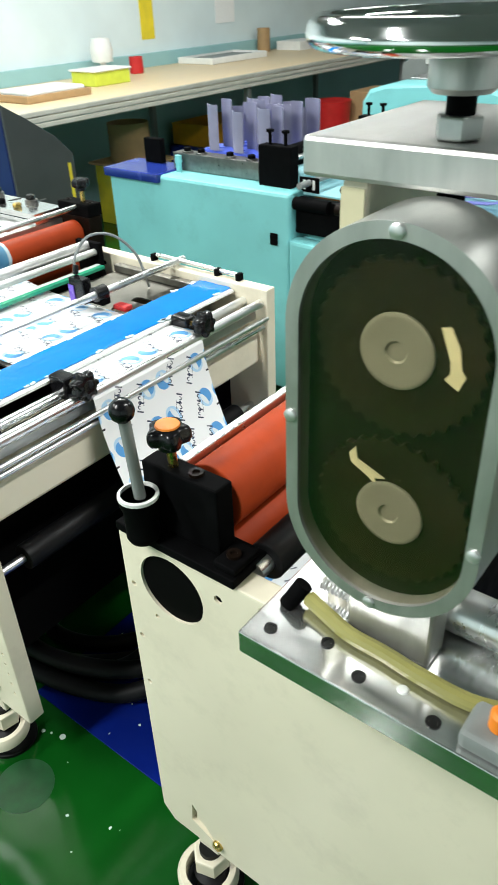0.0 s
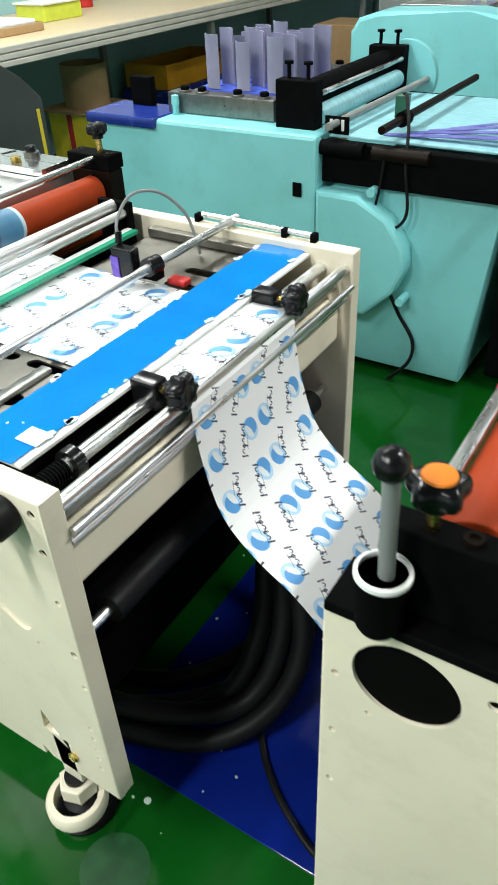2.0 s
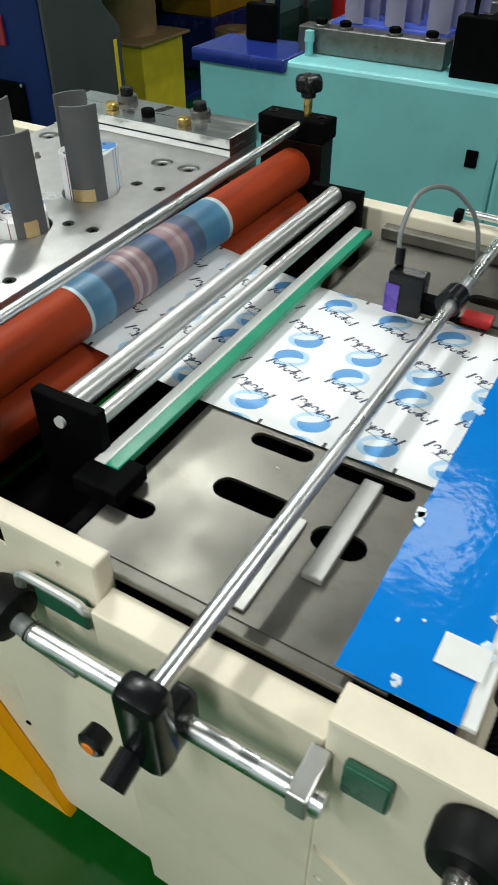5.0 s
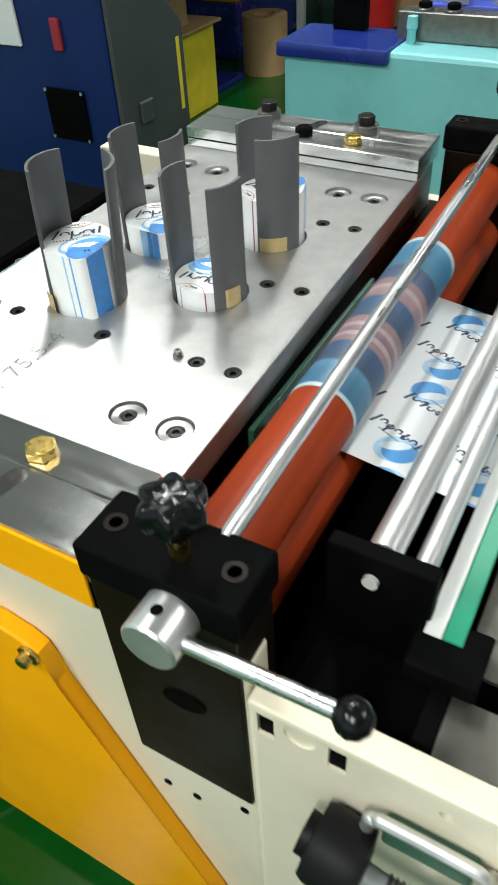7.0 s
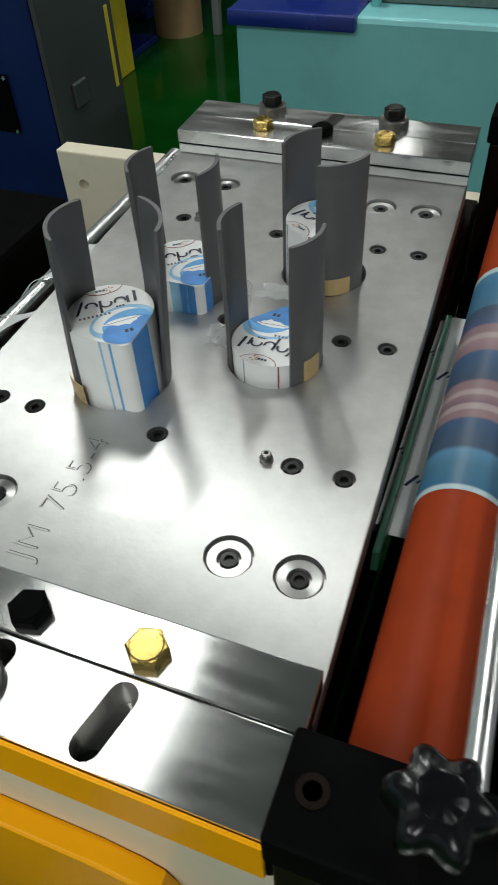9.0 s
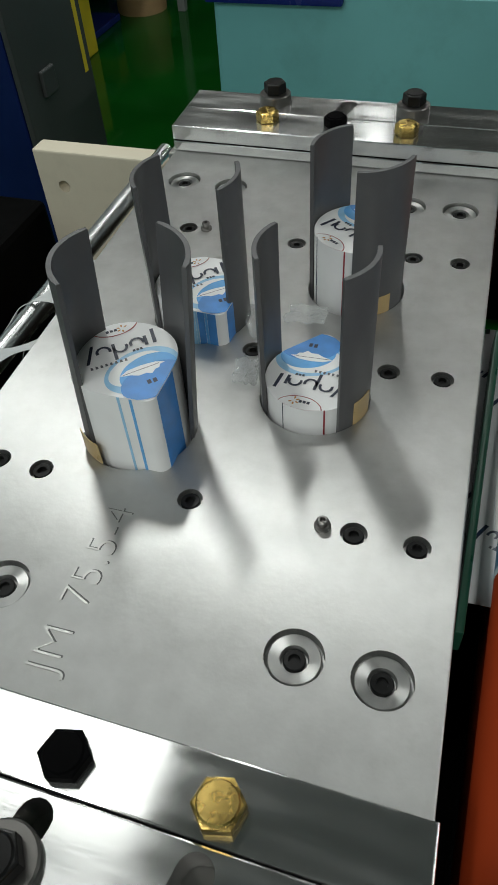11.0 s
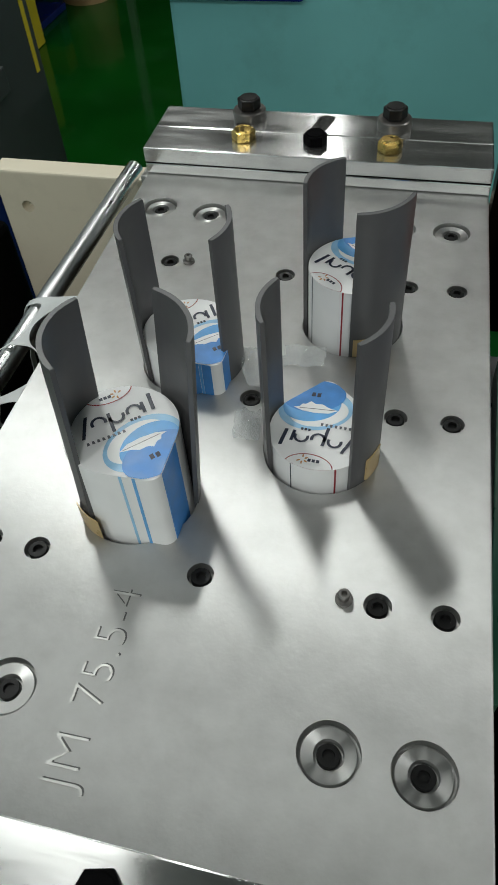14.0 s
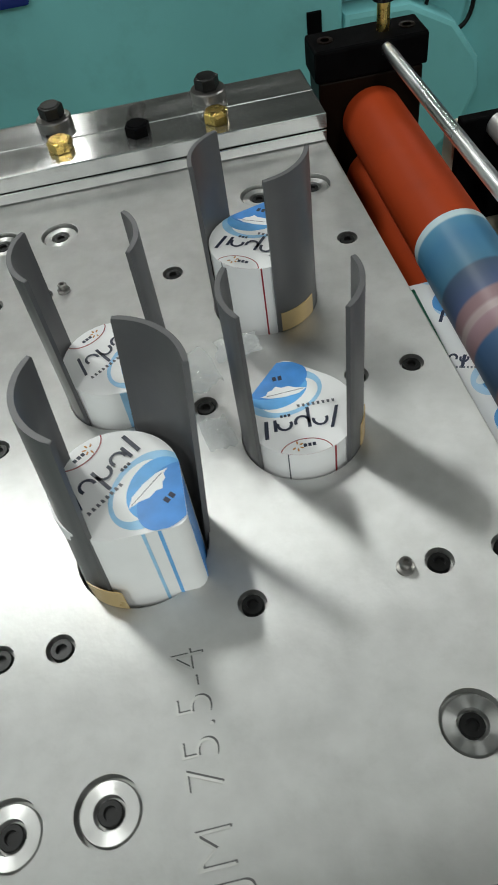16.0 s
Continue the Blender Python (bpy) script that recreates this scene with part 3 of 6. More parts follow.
large = [(-0.242, -0.003), (-0.293, -0.004), (-0.051, 0.0), (0.0, 0.0), (-0.015, 0.507), (-0.067, 0.507), (-0.260, 0.509), (-0.316, 0.513)]
pins = [(-0.057, 0.093), (-0.257, 0.422)]
STACKS = [((-0.211, 0.147), -45, 0.910), ((-0.092, 0.213), 93, 0.860), ((-0.213, 0.291), -48, 0.872), ((-0.090, 0.357), 62, 0.900)]
cut = bmesh.new()
for x, y in small:
    rod((x, y, ZP - 0.008), (x, y, ZP + 0.01), 0.0089, 24, cut)
for x, y in large:
    rod((x, y, ZP - 0.0075), (x, y, ZP + 0.01), 0.0178, 36, cut)
for (x, y), tab, top in STACKS:
    rod((x, y, ZP - 0.02), (x, y, ZP + 0.01), 0.0428, 48, cut)
plate = carve(plate, cut)
part("die_plate", plate, M_STEEL, die, "ground steel top plate with screw holes", smooth=False)
for x, y in small:
    socket_screw((x, y, ZP), 0.0068, die, 0.0014)
for x, y in large:
    z = ZP - 0.0030
    part("washer", lathe([(0.0160, z - 0.006), (0.0160, z - 0.0008), (0.0154, z), (0.0086, z), (0.0082, z - 0.002), (0.0080, z - 0.006)], (x, y, 0), (0, 0, 1), 40), M_WASHER, die, "bright turned washer", False)
    part("screw", lathe([(0.0068, z - 0.006), (0.0068, z - 0.0015), (0.0062, z - 0.0008), (0.0036, z - 0.0008), (0.0033, z - 0.003), (0, z - 0.003)], (x, y, 0), (0, 0, 1), 18), M_SCREW, die, "black socket screw")
for x, y in pins:
    part("pin", lathe([(0.0056, ZP), (0.0056, ZP + 0.0022), (0.0036, ZP + 0.003), (0.0040, ZP + 0.0072), (0.0032, ZP + 0.008), (0.0019, ZP + 0.008), (0.0017, ZP + 0.005), (0, ZP + 0.005)], (x, y, 0), (0, 0, 1), 18), M_DARKSTEEL, die, "small steel set pin")


def clamp_bar(name, y0, y1, z1, slots, label, z0=0.8402):
    bm = prism([(sh(-0.337, y0), y0), (sh(0.034, y0), y0), (sh(0.034, y1), y1), (sh(-0.337, y1), y1)], z0, z1, 0.0012)
    if slots:
        c = bmesh.new()
        for x, y in slots:
            prism(slot_outline(x, y, 0.0155 if y < 0 else 0.0115, 0.0092, math.radians(78)), 0.835, z1 + 0.01, 0, c)
        bm = carve(bm, c)
    return part(name, bm, M_POLISH, die, label)


clamp_bar("clamp_bar", -0.1105, -0.0715, 0.866, [], "polished steel clamp bar")
clamp_bar("clamp_bar", -0.166, -0.1115, 0.866, [(-0.066, -0.139), (-0.147, -0.139), (-0.232, -0.139)], "polished steel clamp bar with slots")
clamp_bar("clamp_bar", 0.578, 0.6285, 0.870, [], "polished steel clamp bar", 0.8535)
clamp_bar("packing_bar", 0.5785, 0.6285, 0.852, [], "ground steel packing bar")
part("seam", prism([(sh(-0.336, 0.58), 0.58), (sh(0.033, 0.58), 0.58), (sh(0.033, 0.62), 0.62), (sh(-0.336, 0.62), 0.62)], 0.8519, 0.8536, 0), M_BLACK, die, "dark seam between the bars")
clamp_bar("clamp_bar", 0.6295, 0.680, 0.870, [(-0.252, 0.655), (-0.167, 0.655), (-0.086, 0.655)], "polished steel clamp bar with slots")
for x, y, mat in ((-0.061, -0.095, M_BRASS), (-0.141, -0.095, M_BLACK), (-0.228, -0.095, M_BRASS)):
    hex_bolt((x, y, 0.866), 0.0135, 0.009, die, mat, 0.25)
for x in (-0.066, -0.147, -0.232):
    part("slot_screw", lathe([(0.0075, 0.8396), (0.0075, 0.844), (0.004, 0.844), (0.0036, 0.842), (0, 0.842)], (x - 0.004, -0.156, 0), (0, 0, 1), 16), M_SCREW, die, "dark screw down in a slot")
hex_bolt((-0.148, -0.146, 0.866), 0.0135, 0.011, die, M_SCREW, 0.1, 0.019)
hex_bolt((-0.232, -0.146, 0.866), 0.0135, 0.011, die, M_SCREW, 0.3, 0.019)
for x, y, mat in ((-0.247, 0.610, M_BRASS), (-0.088, 0.604, M_BRASS), (-0.168, 0.610, M_BLACK)):
    hex_bolt((x, y, 0.870), 0.0130, 0.011, die, mat, 0.25)
for x, y in ((-0.252, 0.660), (-0.089, 0.655)):
    hex_bolt((x, y, 0.870), 0.0130, 0.012, die, M_SCREW, 0.1, 0.0185, rise=0.011)
# engraved number
txt = bpy.data.curves.new("engraved_number", "FONT")
txt.body, txt.size, txt.extrude = "JM 75.5-4", 0.0295, 0.0002
txt.space_character, txt.space_word, txt.offset = 1.06, 1.35, -0.0007
txt_ob = new("engraved_number", txt)
txt_ob.parent = die
txt_ob.matrix_basis = Matrix.Translation(Vector((-0.181, -0.050, ZP + 0.0003)) - BASE[die]) @ pose(0, 0, 0, 0, 0, 91)
txt.fill_mode = "BOTH"
txt.materials.append(material("engraved_steel", (0.52, 0.52, 0.50), 0.42, 0.8))
txt_ob["label"] = "engraved die number"
# dark offset copy paints the shaded side of the engraved strokes
flank = new("engraved_shade", txt.copy())
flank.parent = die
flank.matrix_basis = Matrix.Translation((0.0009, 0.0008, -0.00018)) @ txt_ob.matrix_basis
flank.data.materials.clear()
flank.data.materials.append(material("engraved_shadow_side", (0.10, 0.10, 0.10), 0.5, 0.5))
flank["label"] = "painted shade along the engraved number"
# body of the die below the plate
part("die_body", bx(-0.325, 0.024, -0.05, 0.57, 0.765, 0.808, 0.002), M_BROWNBLACK, die, "dark oiled steel lower die")
part("glass_guard", bx(0.037, 0.043, 0.06, 0.37, 0.782, 0.806, 0.001), M_DKGREEN, die, "green-edged clear guard strip")


# ---- lid stacks and their grey guides ----
def lid_outline(tab, r=0.03775, grow=0.0):
    """A round lid with one square, rounded tab."""
    pts, t = [], math.radians(tab)
    r += grow
    for i in range(33):
        a = math.radians(45 + 270 * i / 32)
        pts.append((r * math.cos(a), r * math.sin(a)))
    rc = 0.008
    k = r - rc  # the corner lies along +x: its edges run at 45 degrees
    cx = k * math.sqrt(2)
    for i in range(7):
        a = math.radians(-45 + 90 * i / 6)
        pts.append((cx + rc * math.cos(a), rc * math.sin(a)))
    c, s = math.cos(t), math.sin(t)
    return [(x * c - y * s, x * s + y * c) for x, y in pts]


def flat(points, at, turn, z, lift):
    c, s = math.cos(turn), math.sin(turn)
    return prism([(at[0] + x * c - y * s, at[1] + x * s + y * c) for x, y in points], z, z + lift, 0)


def clip(poly, convex):
    """The part of a polygon inside a convex outline that turns left."""
    out = list(poly)
    for (ax, ay), (bx_, by) in zip(convex, convex[1:] + convex[:1]):
        if math.hypot(bx_ - ax, by - ay) < 1e-7:
            continue
        src, out = out, []
        for (px, py), (qx, qy) in zip(src, src[1:] + src[:1]):
            dp = (bx_ - ax) * (py - ay) - (by - ay) * (px - ax)
            dq = (bx_ - ax) * (qy - ay) - (by - ay) * (qx - ax)
            if dp >= 0:
                out.append((px, py))
            if (dp > 0 > dq) or (dp < 0 < dq):
                k = dp / (dp - dq)
                out.append((px + (qx - px) * k, py + (qy - py) * k))
        if len(out) < 3:
            return list(poly)
    return out


def lid_stack(at, tab, top, label, line):
    st = thing("lid_stack", label, "lid stack", (at[0], at[1], ZP - 0.018), "stacks of lids in the die")
    body = part("body", prism([(at[0] + x, at[1] + y) for x, y in lid_outline(tab)], ZP - 0.018, top, 0.0004), M_STACK, st, "edges of many stacked white paper lids")
    up = math.radians(tab + 84)  # local x runs along the writing
    z = top + 0.0002
    edge = [(x * math.cos(-up) - y * math.sin(-up), x * math.sin(-up) + y * math.cos(-up)) for x, y in lid_outline(tab, 0.0376)]

    def ink(name, pts, layer, mat, lab=""):
        part(name, flat(clip([(x + 0.0035, y + 0.0015) for x, y in pts], edge), at, up, z + 0.0001 * layer, 0.0001), mat, st, lab)

    ink("print", ellipse_pts(0.0050, -0.0200, 0.0275, 0.0205, 0.3, 40), 0, M_INKPALE, "pale blue printed swirl")
    ink("print", ellipse_pts(0.0020, -0.0175, 0.0215, 0.0140, 0.35, 40), 1, M_INKWHITE, "white middle of the swirl")
    ink("print", ellipse_pts(0.0085, -0.0235, 0.0215, 0.0160, 0.40, 40), 2, M_INKMID, "mid blue printed swirl")
    ink("print", ellipse_pts(0.0090, -0.0330, 0.0235, 0.0160, 0.30, 40), 3, M_INKBLUE, "deep blue printed disc")
    leaf = [(-0.0080, -0.0150), (-0.002, -0.0110), (0.008, -0.0095), (0.018, -0.0100), (0.0245, -0.0125), (0.0205, -0.0135), (0.0190, -0.0165), (0.0160, -0.0172), (0.0130, -0.0205), (0.0095, -0.0185), (0.004, -0.0190), (-0.001, -0.0165)]
    leaf = [(x - 0.003, y - 0.0065) for x, y in leaf]
    ink("print", leaf[::-1], 4, M_INKWHITE, "white leaf shape in the print")
    ink("print", [(-0.009, -0.0211), (0.017, -0.0187), (0.017, -0.0191), (-0.009, -0.0215)][::-1], 5, M_INKGREY)
    for k in range(2):
        ink("small_bar", [(0.0045 + 0.0040 * k, -0.0365), (0.0072 + 0.0040 * k, -0.0360), (0.0070 + 0.0040 * k, -0.0320), (0.0043 + 0.0040 * k, -0.0325)], 5, M_INKDARK)

    def bow(cx, cy, rx, ry, a0, a1, w=0.0021):
        """A thick open arc."""
        return ellipse_pts(cx, cy, rx, ry, 0, 18, a0, a1) + ellipse_pts(cx, cy, rx - w, ry - w * 0.8, 0, 18, a1, a0)

    # plain dark strokes where the name stands
    for x0, y0, x1, y1, w in ((-0.0280, -0.0010, -0.0215, 0.0175, 0.0023), (-0.0082, -0.0035, -0.0072, 0.0140, 0.0023), (0.0150, 0.0035, 0.0155, 0.0135, 0.0023), (0.0208, 0.0035, 0.0222, 0.0190, 0.0026)):
        ink("name_bar", [(x0 - w / 2, y0), (x0 + w / 2, y0), (x1 + w / 2, y1), (x1 - w / 2, y1)][::1 if y1 > y0 else -1], 4, M_INKDARK)
    for cx, a0, a1 in ((-0.0150, -20, 200), (-0.0030, 160, 380), (0.0090, -20, 200)):
        ink("name_bow", bow(cx, 0.0085, 0.0056, 0.0056, a0, a1), 4, M_INKDARK)
    # lines of small writing as plain bars
    for k in range(8):
        x = -0.0275 + k * 0.0034
        ink("small_bar", [(x, -0.0072), (x + 0.0020, -0.0072), (x + 0.0016, -0.0046), (x + 0.0003, -0.0046)], 4, M_INKGREY)
    for k in range(3):
        x = 0.004 + k * 0.0026
        ink("small_bar", [(x, 0.0000), (x + 0.0018, 0.0000), (x + 0.0018, 0.0022), (x, 0.0022)], 4, M_INKDARK)
    # the badge opposite the tab
    ink("badge", ellipse_pts(-0.0015, 0.0345, 0.0175, 0.0120, 0.0, 48), 0, M_INKRED, "thin dark red badge line")
    ink("badge", ellipse_pts(-0.0015, 0.0348, 0.0169, 0.0115, 0.0, 48), 1, M_PAPER)
    for k in range(5):
        a = math.radians(30 + 60 * k)
        cx, cy = 0.0035 + 0.0030 * math.cos(a), 0.0285 + 0.0030 * math.sin(a)
        ink("badge_mark", ellipse_pts(cx, cy, 0.0014, 0.0006, a, 10), 3, M_INKOCHRE)
    for k in range(3):
        x = -0.0085 + k * 0.0030
        ink("badge_mark", [(x, 0.0272), (x + 0.0022, 0.0272), (x + 0.0022, 0.0298), (x, 0.0298)], 3, M_INKDARK)
    # printed edges add up to upright stripes down the stack
    ang = math.radians(tab)
    c, s = math.cos(ang), math.sin(ang)
    r = 0.03775

    def stripe(u0, u1, side, mat, lab):
        """Along one of the two straight edges that lead to the tab; u from 0 at the round to 1 at the tab."""
        a = math.radians(45 * side)
        t0 = Vector((r * math.cos(a), r * math.sin(a)))
        d = Vector((math.sin(a), -math.cos(a))) * (r - 0.004) * (1 if side > 0 else -1)
        n = Vector((math.cos(a), math.sin(a))) * 0.0003
        q = [t0 + d * u0, t0 + d * u1, t0 + d * u1 + n, t0 + d * u0 + n]
        q = [v - n * 0.2 if k < 2 else v for k, v in enumerate(q)]
        bm = prism([(at[0] + p.x * c - p.y * s, at[1] + p.x * s + p.y * c) for p in q], ZP - 0.017, top - 0.0004, 0)
        part("edge_stripe", bm, mat, st, lab)

    for u0, u1, mat in ((0.35, 0.405, M_INKPALE), (0.61, 0.67, M_INKMID)):
        stripe(u0, u1, -1, mat, "blue stripe down the stack")
    stripe(0.14, 0.92, 1, M_INKBLUE, "blue side of the stack")
    if "blue and white" in label:
        stripe(0.12, 0.34, -1, M_INKPALE, "pale blue front of the stack")
        stripe(0.42, 0.60, -1, M_INKBLUE, "blue front of the stack")
        stripe(0.68, 0.90, -1, M_INKBLUE, "blue front of the stack")
    a = ang + math.radians(180 + line)
    q = Vector((math.cos(a), math.sin(a)))
    t = Vector((-q.y, q.x))
    bm = bmesh.new()
    p0 = Vector(at) + q * (r - 0.0003)
    prism([tuple(p0 - t * 0.0006), tuple(p0 + t * 0.0006), tuple(p0 + t * 0.0006 + q * 0.0006), tuple(p0 - t * 0.0006 + q * 0.0006)], ZP - 0.017, top, 0, bm)
    part("edge_stripe", bm, M_INKRED, st, "thin red stripe down the stack")
    a -= math.radians(49)
    q = Vector((math.cos(a), math.sin(a)))
    t = Vector((-q.y, q.x)) * 0.0003
    p0 = Vector(at) + q * (r - 0.0003)
    part("edge_stripe", prism([tuple(p0 - t), tuple(p0 + t), tuple(p0 + t + q * 0.0006), tuple(p0 - t + q * 0.0006)], ZP - 0.017, top, 0), M_INKDARK, st, "thin black line down the stack")
    return st


def paper_stack_material():
    m = material("stacked_paper_edges", (0.87, 0.87, 0.87), 0.55, 0, vary=0.03, scale=40)
    nt = m.node_tree
    tc = nt.nodes.new("ShaderNodeTexCoord")
    w = nt.nodes.new("ShaderNodeTexNoise")
    mp = nt.nodes.new("ShaderNodeMapping")
    mp.inputs["Scale"].default_value = (0.5, 0.5, 900)
    nt.links.new(tc.outputs["Object"], mp.inputs["Vector"])
    nt.links.new(mp.outputs["Vector"], w.inputs["Vector"])
    w.inputs["Scale"].default_value = 1.0
    bp = nt.nodes.new("ShaderNodeBump")
    bp.inputs["Strength"].default_value, bp.inputs["Distance"].default_value = 0.25, 0.0006
    nt.links.new(w.outputs["Fac"], bp.inputs["Height"])
    nt.links.new(bp.outputs["Normal"], nt.nodes["Principled BSDF"].inputs["Normal"])
    return m


M_STACK = paper_stack_material()
STACK_LABELS = ("tall stack of white printed paper lids between grey guides", "low stack of white printed paper lids between grey guides", "half-hidden stack of blue and white paper lids", "stack of white printed paper lids, tabs turned away")
for (at, tab, top), lab, line in zip(STACKS, STACK_LABELS, (21, 21, 21, 21)):
    lid_stack(at, tab, top, lab, line)


def guide(at, a0, a1, top, tilt=0.0, lean=0.0, tip=0.0):
    """An upright stave cut from grey pipe."""
    r0, r1 = 0.0388, 0.0420
    n = 14
    pts = [(r1 * math.cos(math.radians(a0 + (a1 - a0) * i / n)), r1 * math.sin(math.radians(a0 + (a1 - a0) * i / n))) for i in range(n + 1)]
    pts += [(r0 * math.cos(math.radians(a1 - (a1 - a0) * i / n)), r0 * math.sin(math.radians(a1 - (a1 - a0) * i / n))) for i in range(n + 1)]
    z0 = ZP - 0.018
    bm = prism(pts, 0, top - z0, 0.0006)
    # a slightly skew saw cut at the upper end
    for v in bm.verts:
        if v.co.z > 0.05:
            v.co.z += 0.03 * tilt * v.co.y / 0.04
    ob = solo("lid_guide", bm, M_PVC, "grey plastic pipe stave guiding a stack of lids", "guide", (0, 0, 0), "grey guides round the lid stacks")
    ob.matrix_basis = pose(at[0], at[1], z0, lean, tip, 0)
    return ob


guide(STACKS[0][0], 142, 238, 0.990, 0.0, 0, 4.0)
guide(STACKS[0][0], 0, 80, 0.994, 0.0, 0, 5.0)
guide(STACKS[1][0], 146, 214, 0.972, 0.0, 0)
guide(STACKS[1][0], -52, 14, 0.972, 0.0, 0)
guide(STACKS[2][0], 142, 224, 0.970, 0.0, 0)
guide(STACKS[2][0], -34, 34, 0.972, 0.0, 0)
guide(STACKS[3][0], 114, 186, 0.970, 0.0, 0)
guide(STACKS[3][0], -86, -12, 0.972, 0.05, 0)


def tape(at, ang, h=0.02, w=16):
    """A curved piece of brown tape at a guide's foot."""
    r = 0.0424
    pts = [(at[0] + (r + d) * math.cos(math.radians(ang + k)), at[1] + (r + d) * math.sin(math.radians(ang + k))) for d, ks in ((0.0, range(-w, w + 1, 4)), (0.0008, range(w, -w - 1, -4))) for k in ks]
    solo("tape_piece", prism(pts, ZP + 0.0005, ZP + h, 0), M_TAPE, "brown tape holding a grey guide to the plate", "tape", (at[0], at[1], ZP), "tapes at the guides")


tape(STACKS[0][0], 238, 0.020, 17)
tape(STACKS[1][0], -22, 0.022, 13)
tape(STACKS[3][0], -60, 0.018, 22)

# ---- press body that carries the die ----
press = thing("press", "cream press frame with yellow guard, carrying the die", "press", (-0.15, 0.25, 0.10))
part("side_panel", bx(-0.75, 0.160, -0.1660, -0.1310, 0.12, 0.812, 0.004), M_CREAM, press, "cream side plate")
part("bed", bx(-0.365, 0.028, -0.1305, 0.704, 0.60, 0.764, 0.004), M_BROWNBLACK, press, "dark press bed")
part("yellow_strip", bx(-0.36, 0.036, -0.1695, -0.1664, 0.8125, 0.8645, 0.001), M_YELLOW, press, "yellow painted edge strip")
part("slot_floor", bx(-0.31, 0.010, -0.1555, -0.112, 0.8300, 0.8395, 0.001), M_DARKSTEEL, press, "worn steel bed under the slots")
part("bed_end", bx(-0.34, 0.026, -0.147, -0.055, 0.766, 0.8075, 0.002), M_STEEL, press)
part("bed_end", bx(-0.36, 0.010, 0.572, 0.680, 0.766, 0.8395, 0.002), M_STEEL, press)
far = bx(-0.645, 0.03, 0.705, 0.74, 0.12, 0.757, 0.003)
part("side_panel", carve(far, rod((-0.604, 0.69, 0.702), (-0.604, 0.75, 0.702), 0.0095, 20)), M_CREAM, press, "cream far side plate with bolt holes")
part("pull_rod", rod((-0.424, -0.10, 0.775), (-0.424, 0.70, 0.775), 0.0115, 24), M_CHROME, press, "chrome guide rod")
# added near-black sheet paints the shade inside the press
part("inner_shade", bx(-0.75, -0.366, -0.1305, 0.704, 0.38, 0.40, 0.002), M_SHADEBLACK, press, "near-black sheet standing in for inner shade")
part("motor_cover", bx(-1.30, -0.665, 0.40, 0.735, 0.03, 0.66, 0.012), M_SHADEBLACK, press, "black motor cover beside the frame")
g = side_plate([(-0.75, 0.10), (0.186, 0.10), (-0.030, 0.672), (-0.032, 0.700), (-0.036, 0.718), (-0.052, 0.728), (-0.080, 0.732), (-0.75, 0.726)], -0.184, -0.1665, 0.003)
# black discs paint the shade of bolt holes on the side plate
for x, z in ((0.019, 0.528), (0.059, 0.534), (0.093, 0.539), (0.147, 0.572), (0.145, 0.327)):
    part("hole_plug", rod((x, -0.1675, z), (x, -0.1655, z), 0.0045, 12), M_BLACK, press, "black plug for the shade in a bolt hole")
guard = part("guard", g, M_YELLOW, press, "yellow sheet-metal belt guard")
part("screw", lathe([(0.011, 0), (0.011, 0.003), (0.007, 0.0035), (0.007, 0.011), (0.0055, 0.012), (0, 0.012)], (-0.046, -0.1842, 0.712), (0, -1, 0), 16), M_BRASS, guard, "copper screw")



def film_scrap(at, sx, sy, turn, bulge, seed, label):
    """A crumpled scrap of thin clear film."""
    bm = bmesh.new()
    n, rows = 12, []
    c, s = math.cos(turn), math.sin(turn)
    for j in range(n + 1):
        row = []
        for i in range(n + 1):
            u, v = i / n - 0.5, j / n - 0.5
            k = 1 + 0.35 * noise.noise(Vector((math.atan2(v, u) * 1.3, seed, 0)))
            x, y = u * sx * k, v * sy * k
            zz = bulge * (0.55 + 0.9 * noise.noise(Vector((u * 4 + seed, v * 4, 1.0))) + 0.5 * abs(noise.noise(Vector((u * 11, v * 11 + seed, 2.0)))))
            row.append(bm.verts.new((at[0] + x * c - y * s, at[1] + x * s + y * c, at[2] + max(0.0004, zz))))
        rows.append(row)
    for j in range(n):
        for i in range(n):
            bm.faces.new((rows[j][i], rows[j][i + 1], rows[j + 1][i + 1], rows[j + 1][i]))
    ret = bmesh.ops.extrude_face_region(bm, geom=bm.faces[:])
    bmesh.ops.translate(bm, verts=[v for v in ret["geom"] if isinstance(v, bmesh.types.BMVert)], vec=(0, 0, 0.0002))
    ob = solo("film_scrap", bm, M_CLEAR, label, "film scrap", at, "scraps of clear film")
    for f in ob.data.polygons:
        f.use_smooth = False
    return ob


film_scrap((-0.157, 0.285, ZP), 0.026, 0.045, 0.4, 0.010, 1.3, "crumpled clear film stuck beside a lid stack")
film_scrap((-0.150, 0.222, ZP), 0.020, 0.030, 0.2, 0.008, 4.1, "crumpled clear film stuck beside a lid stack")
film_scrap((-0.122, 0.305, ZP), 0.036, 0.024, 0.1, 0.006, 9.2, "crumpled clear film lying between the lid stacks")


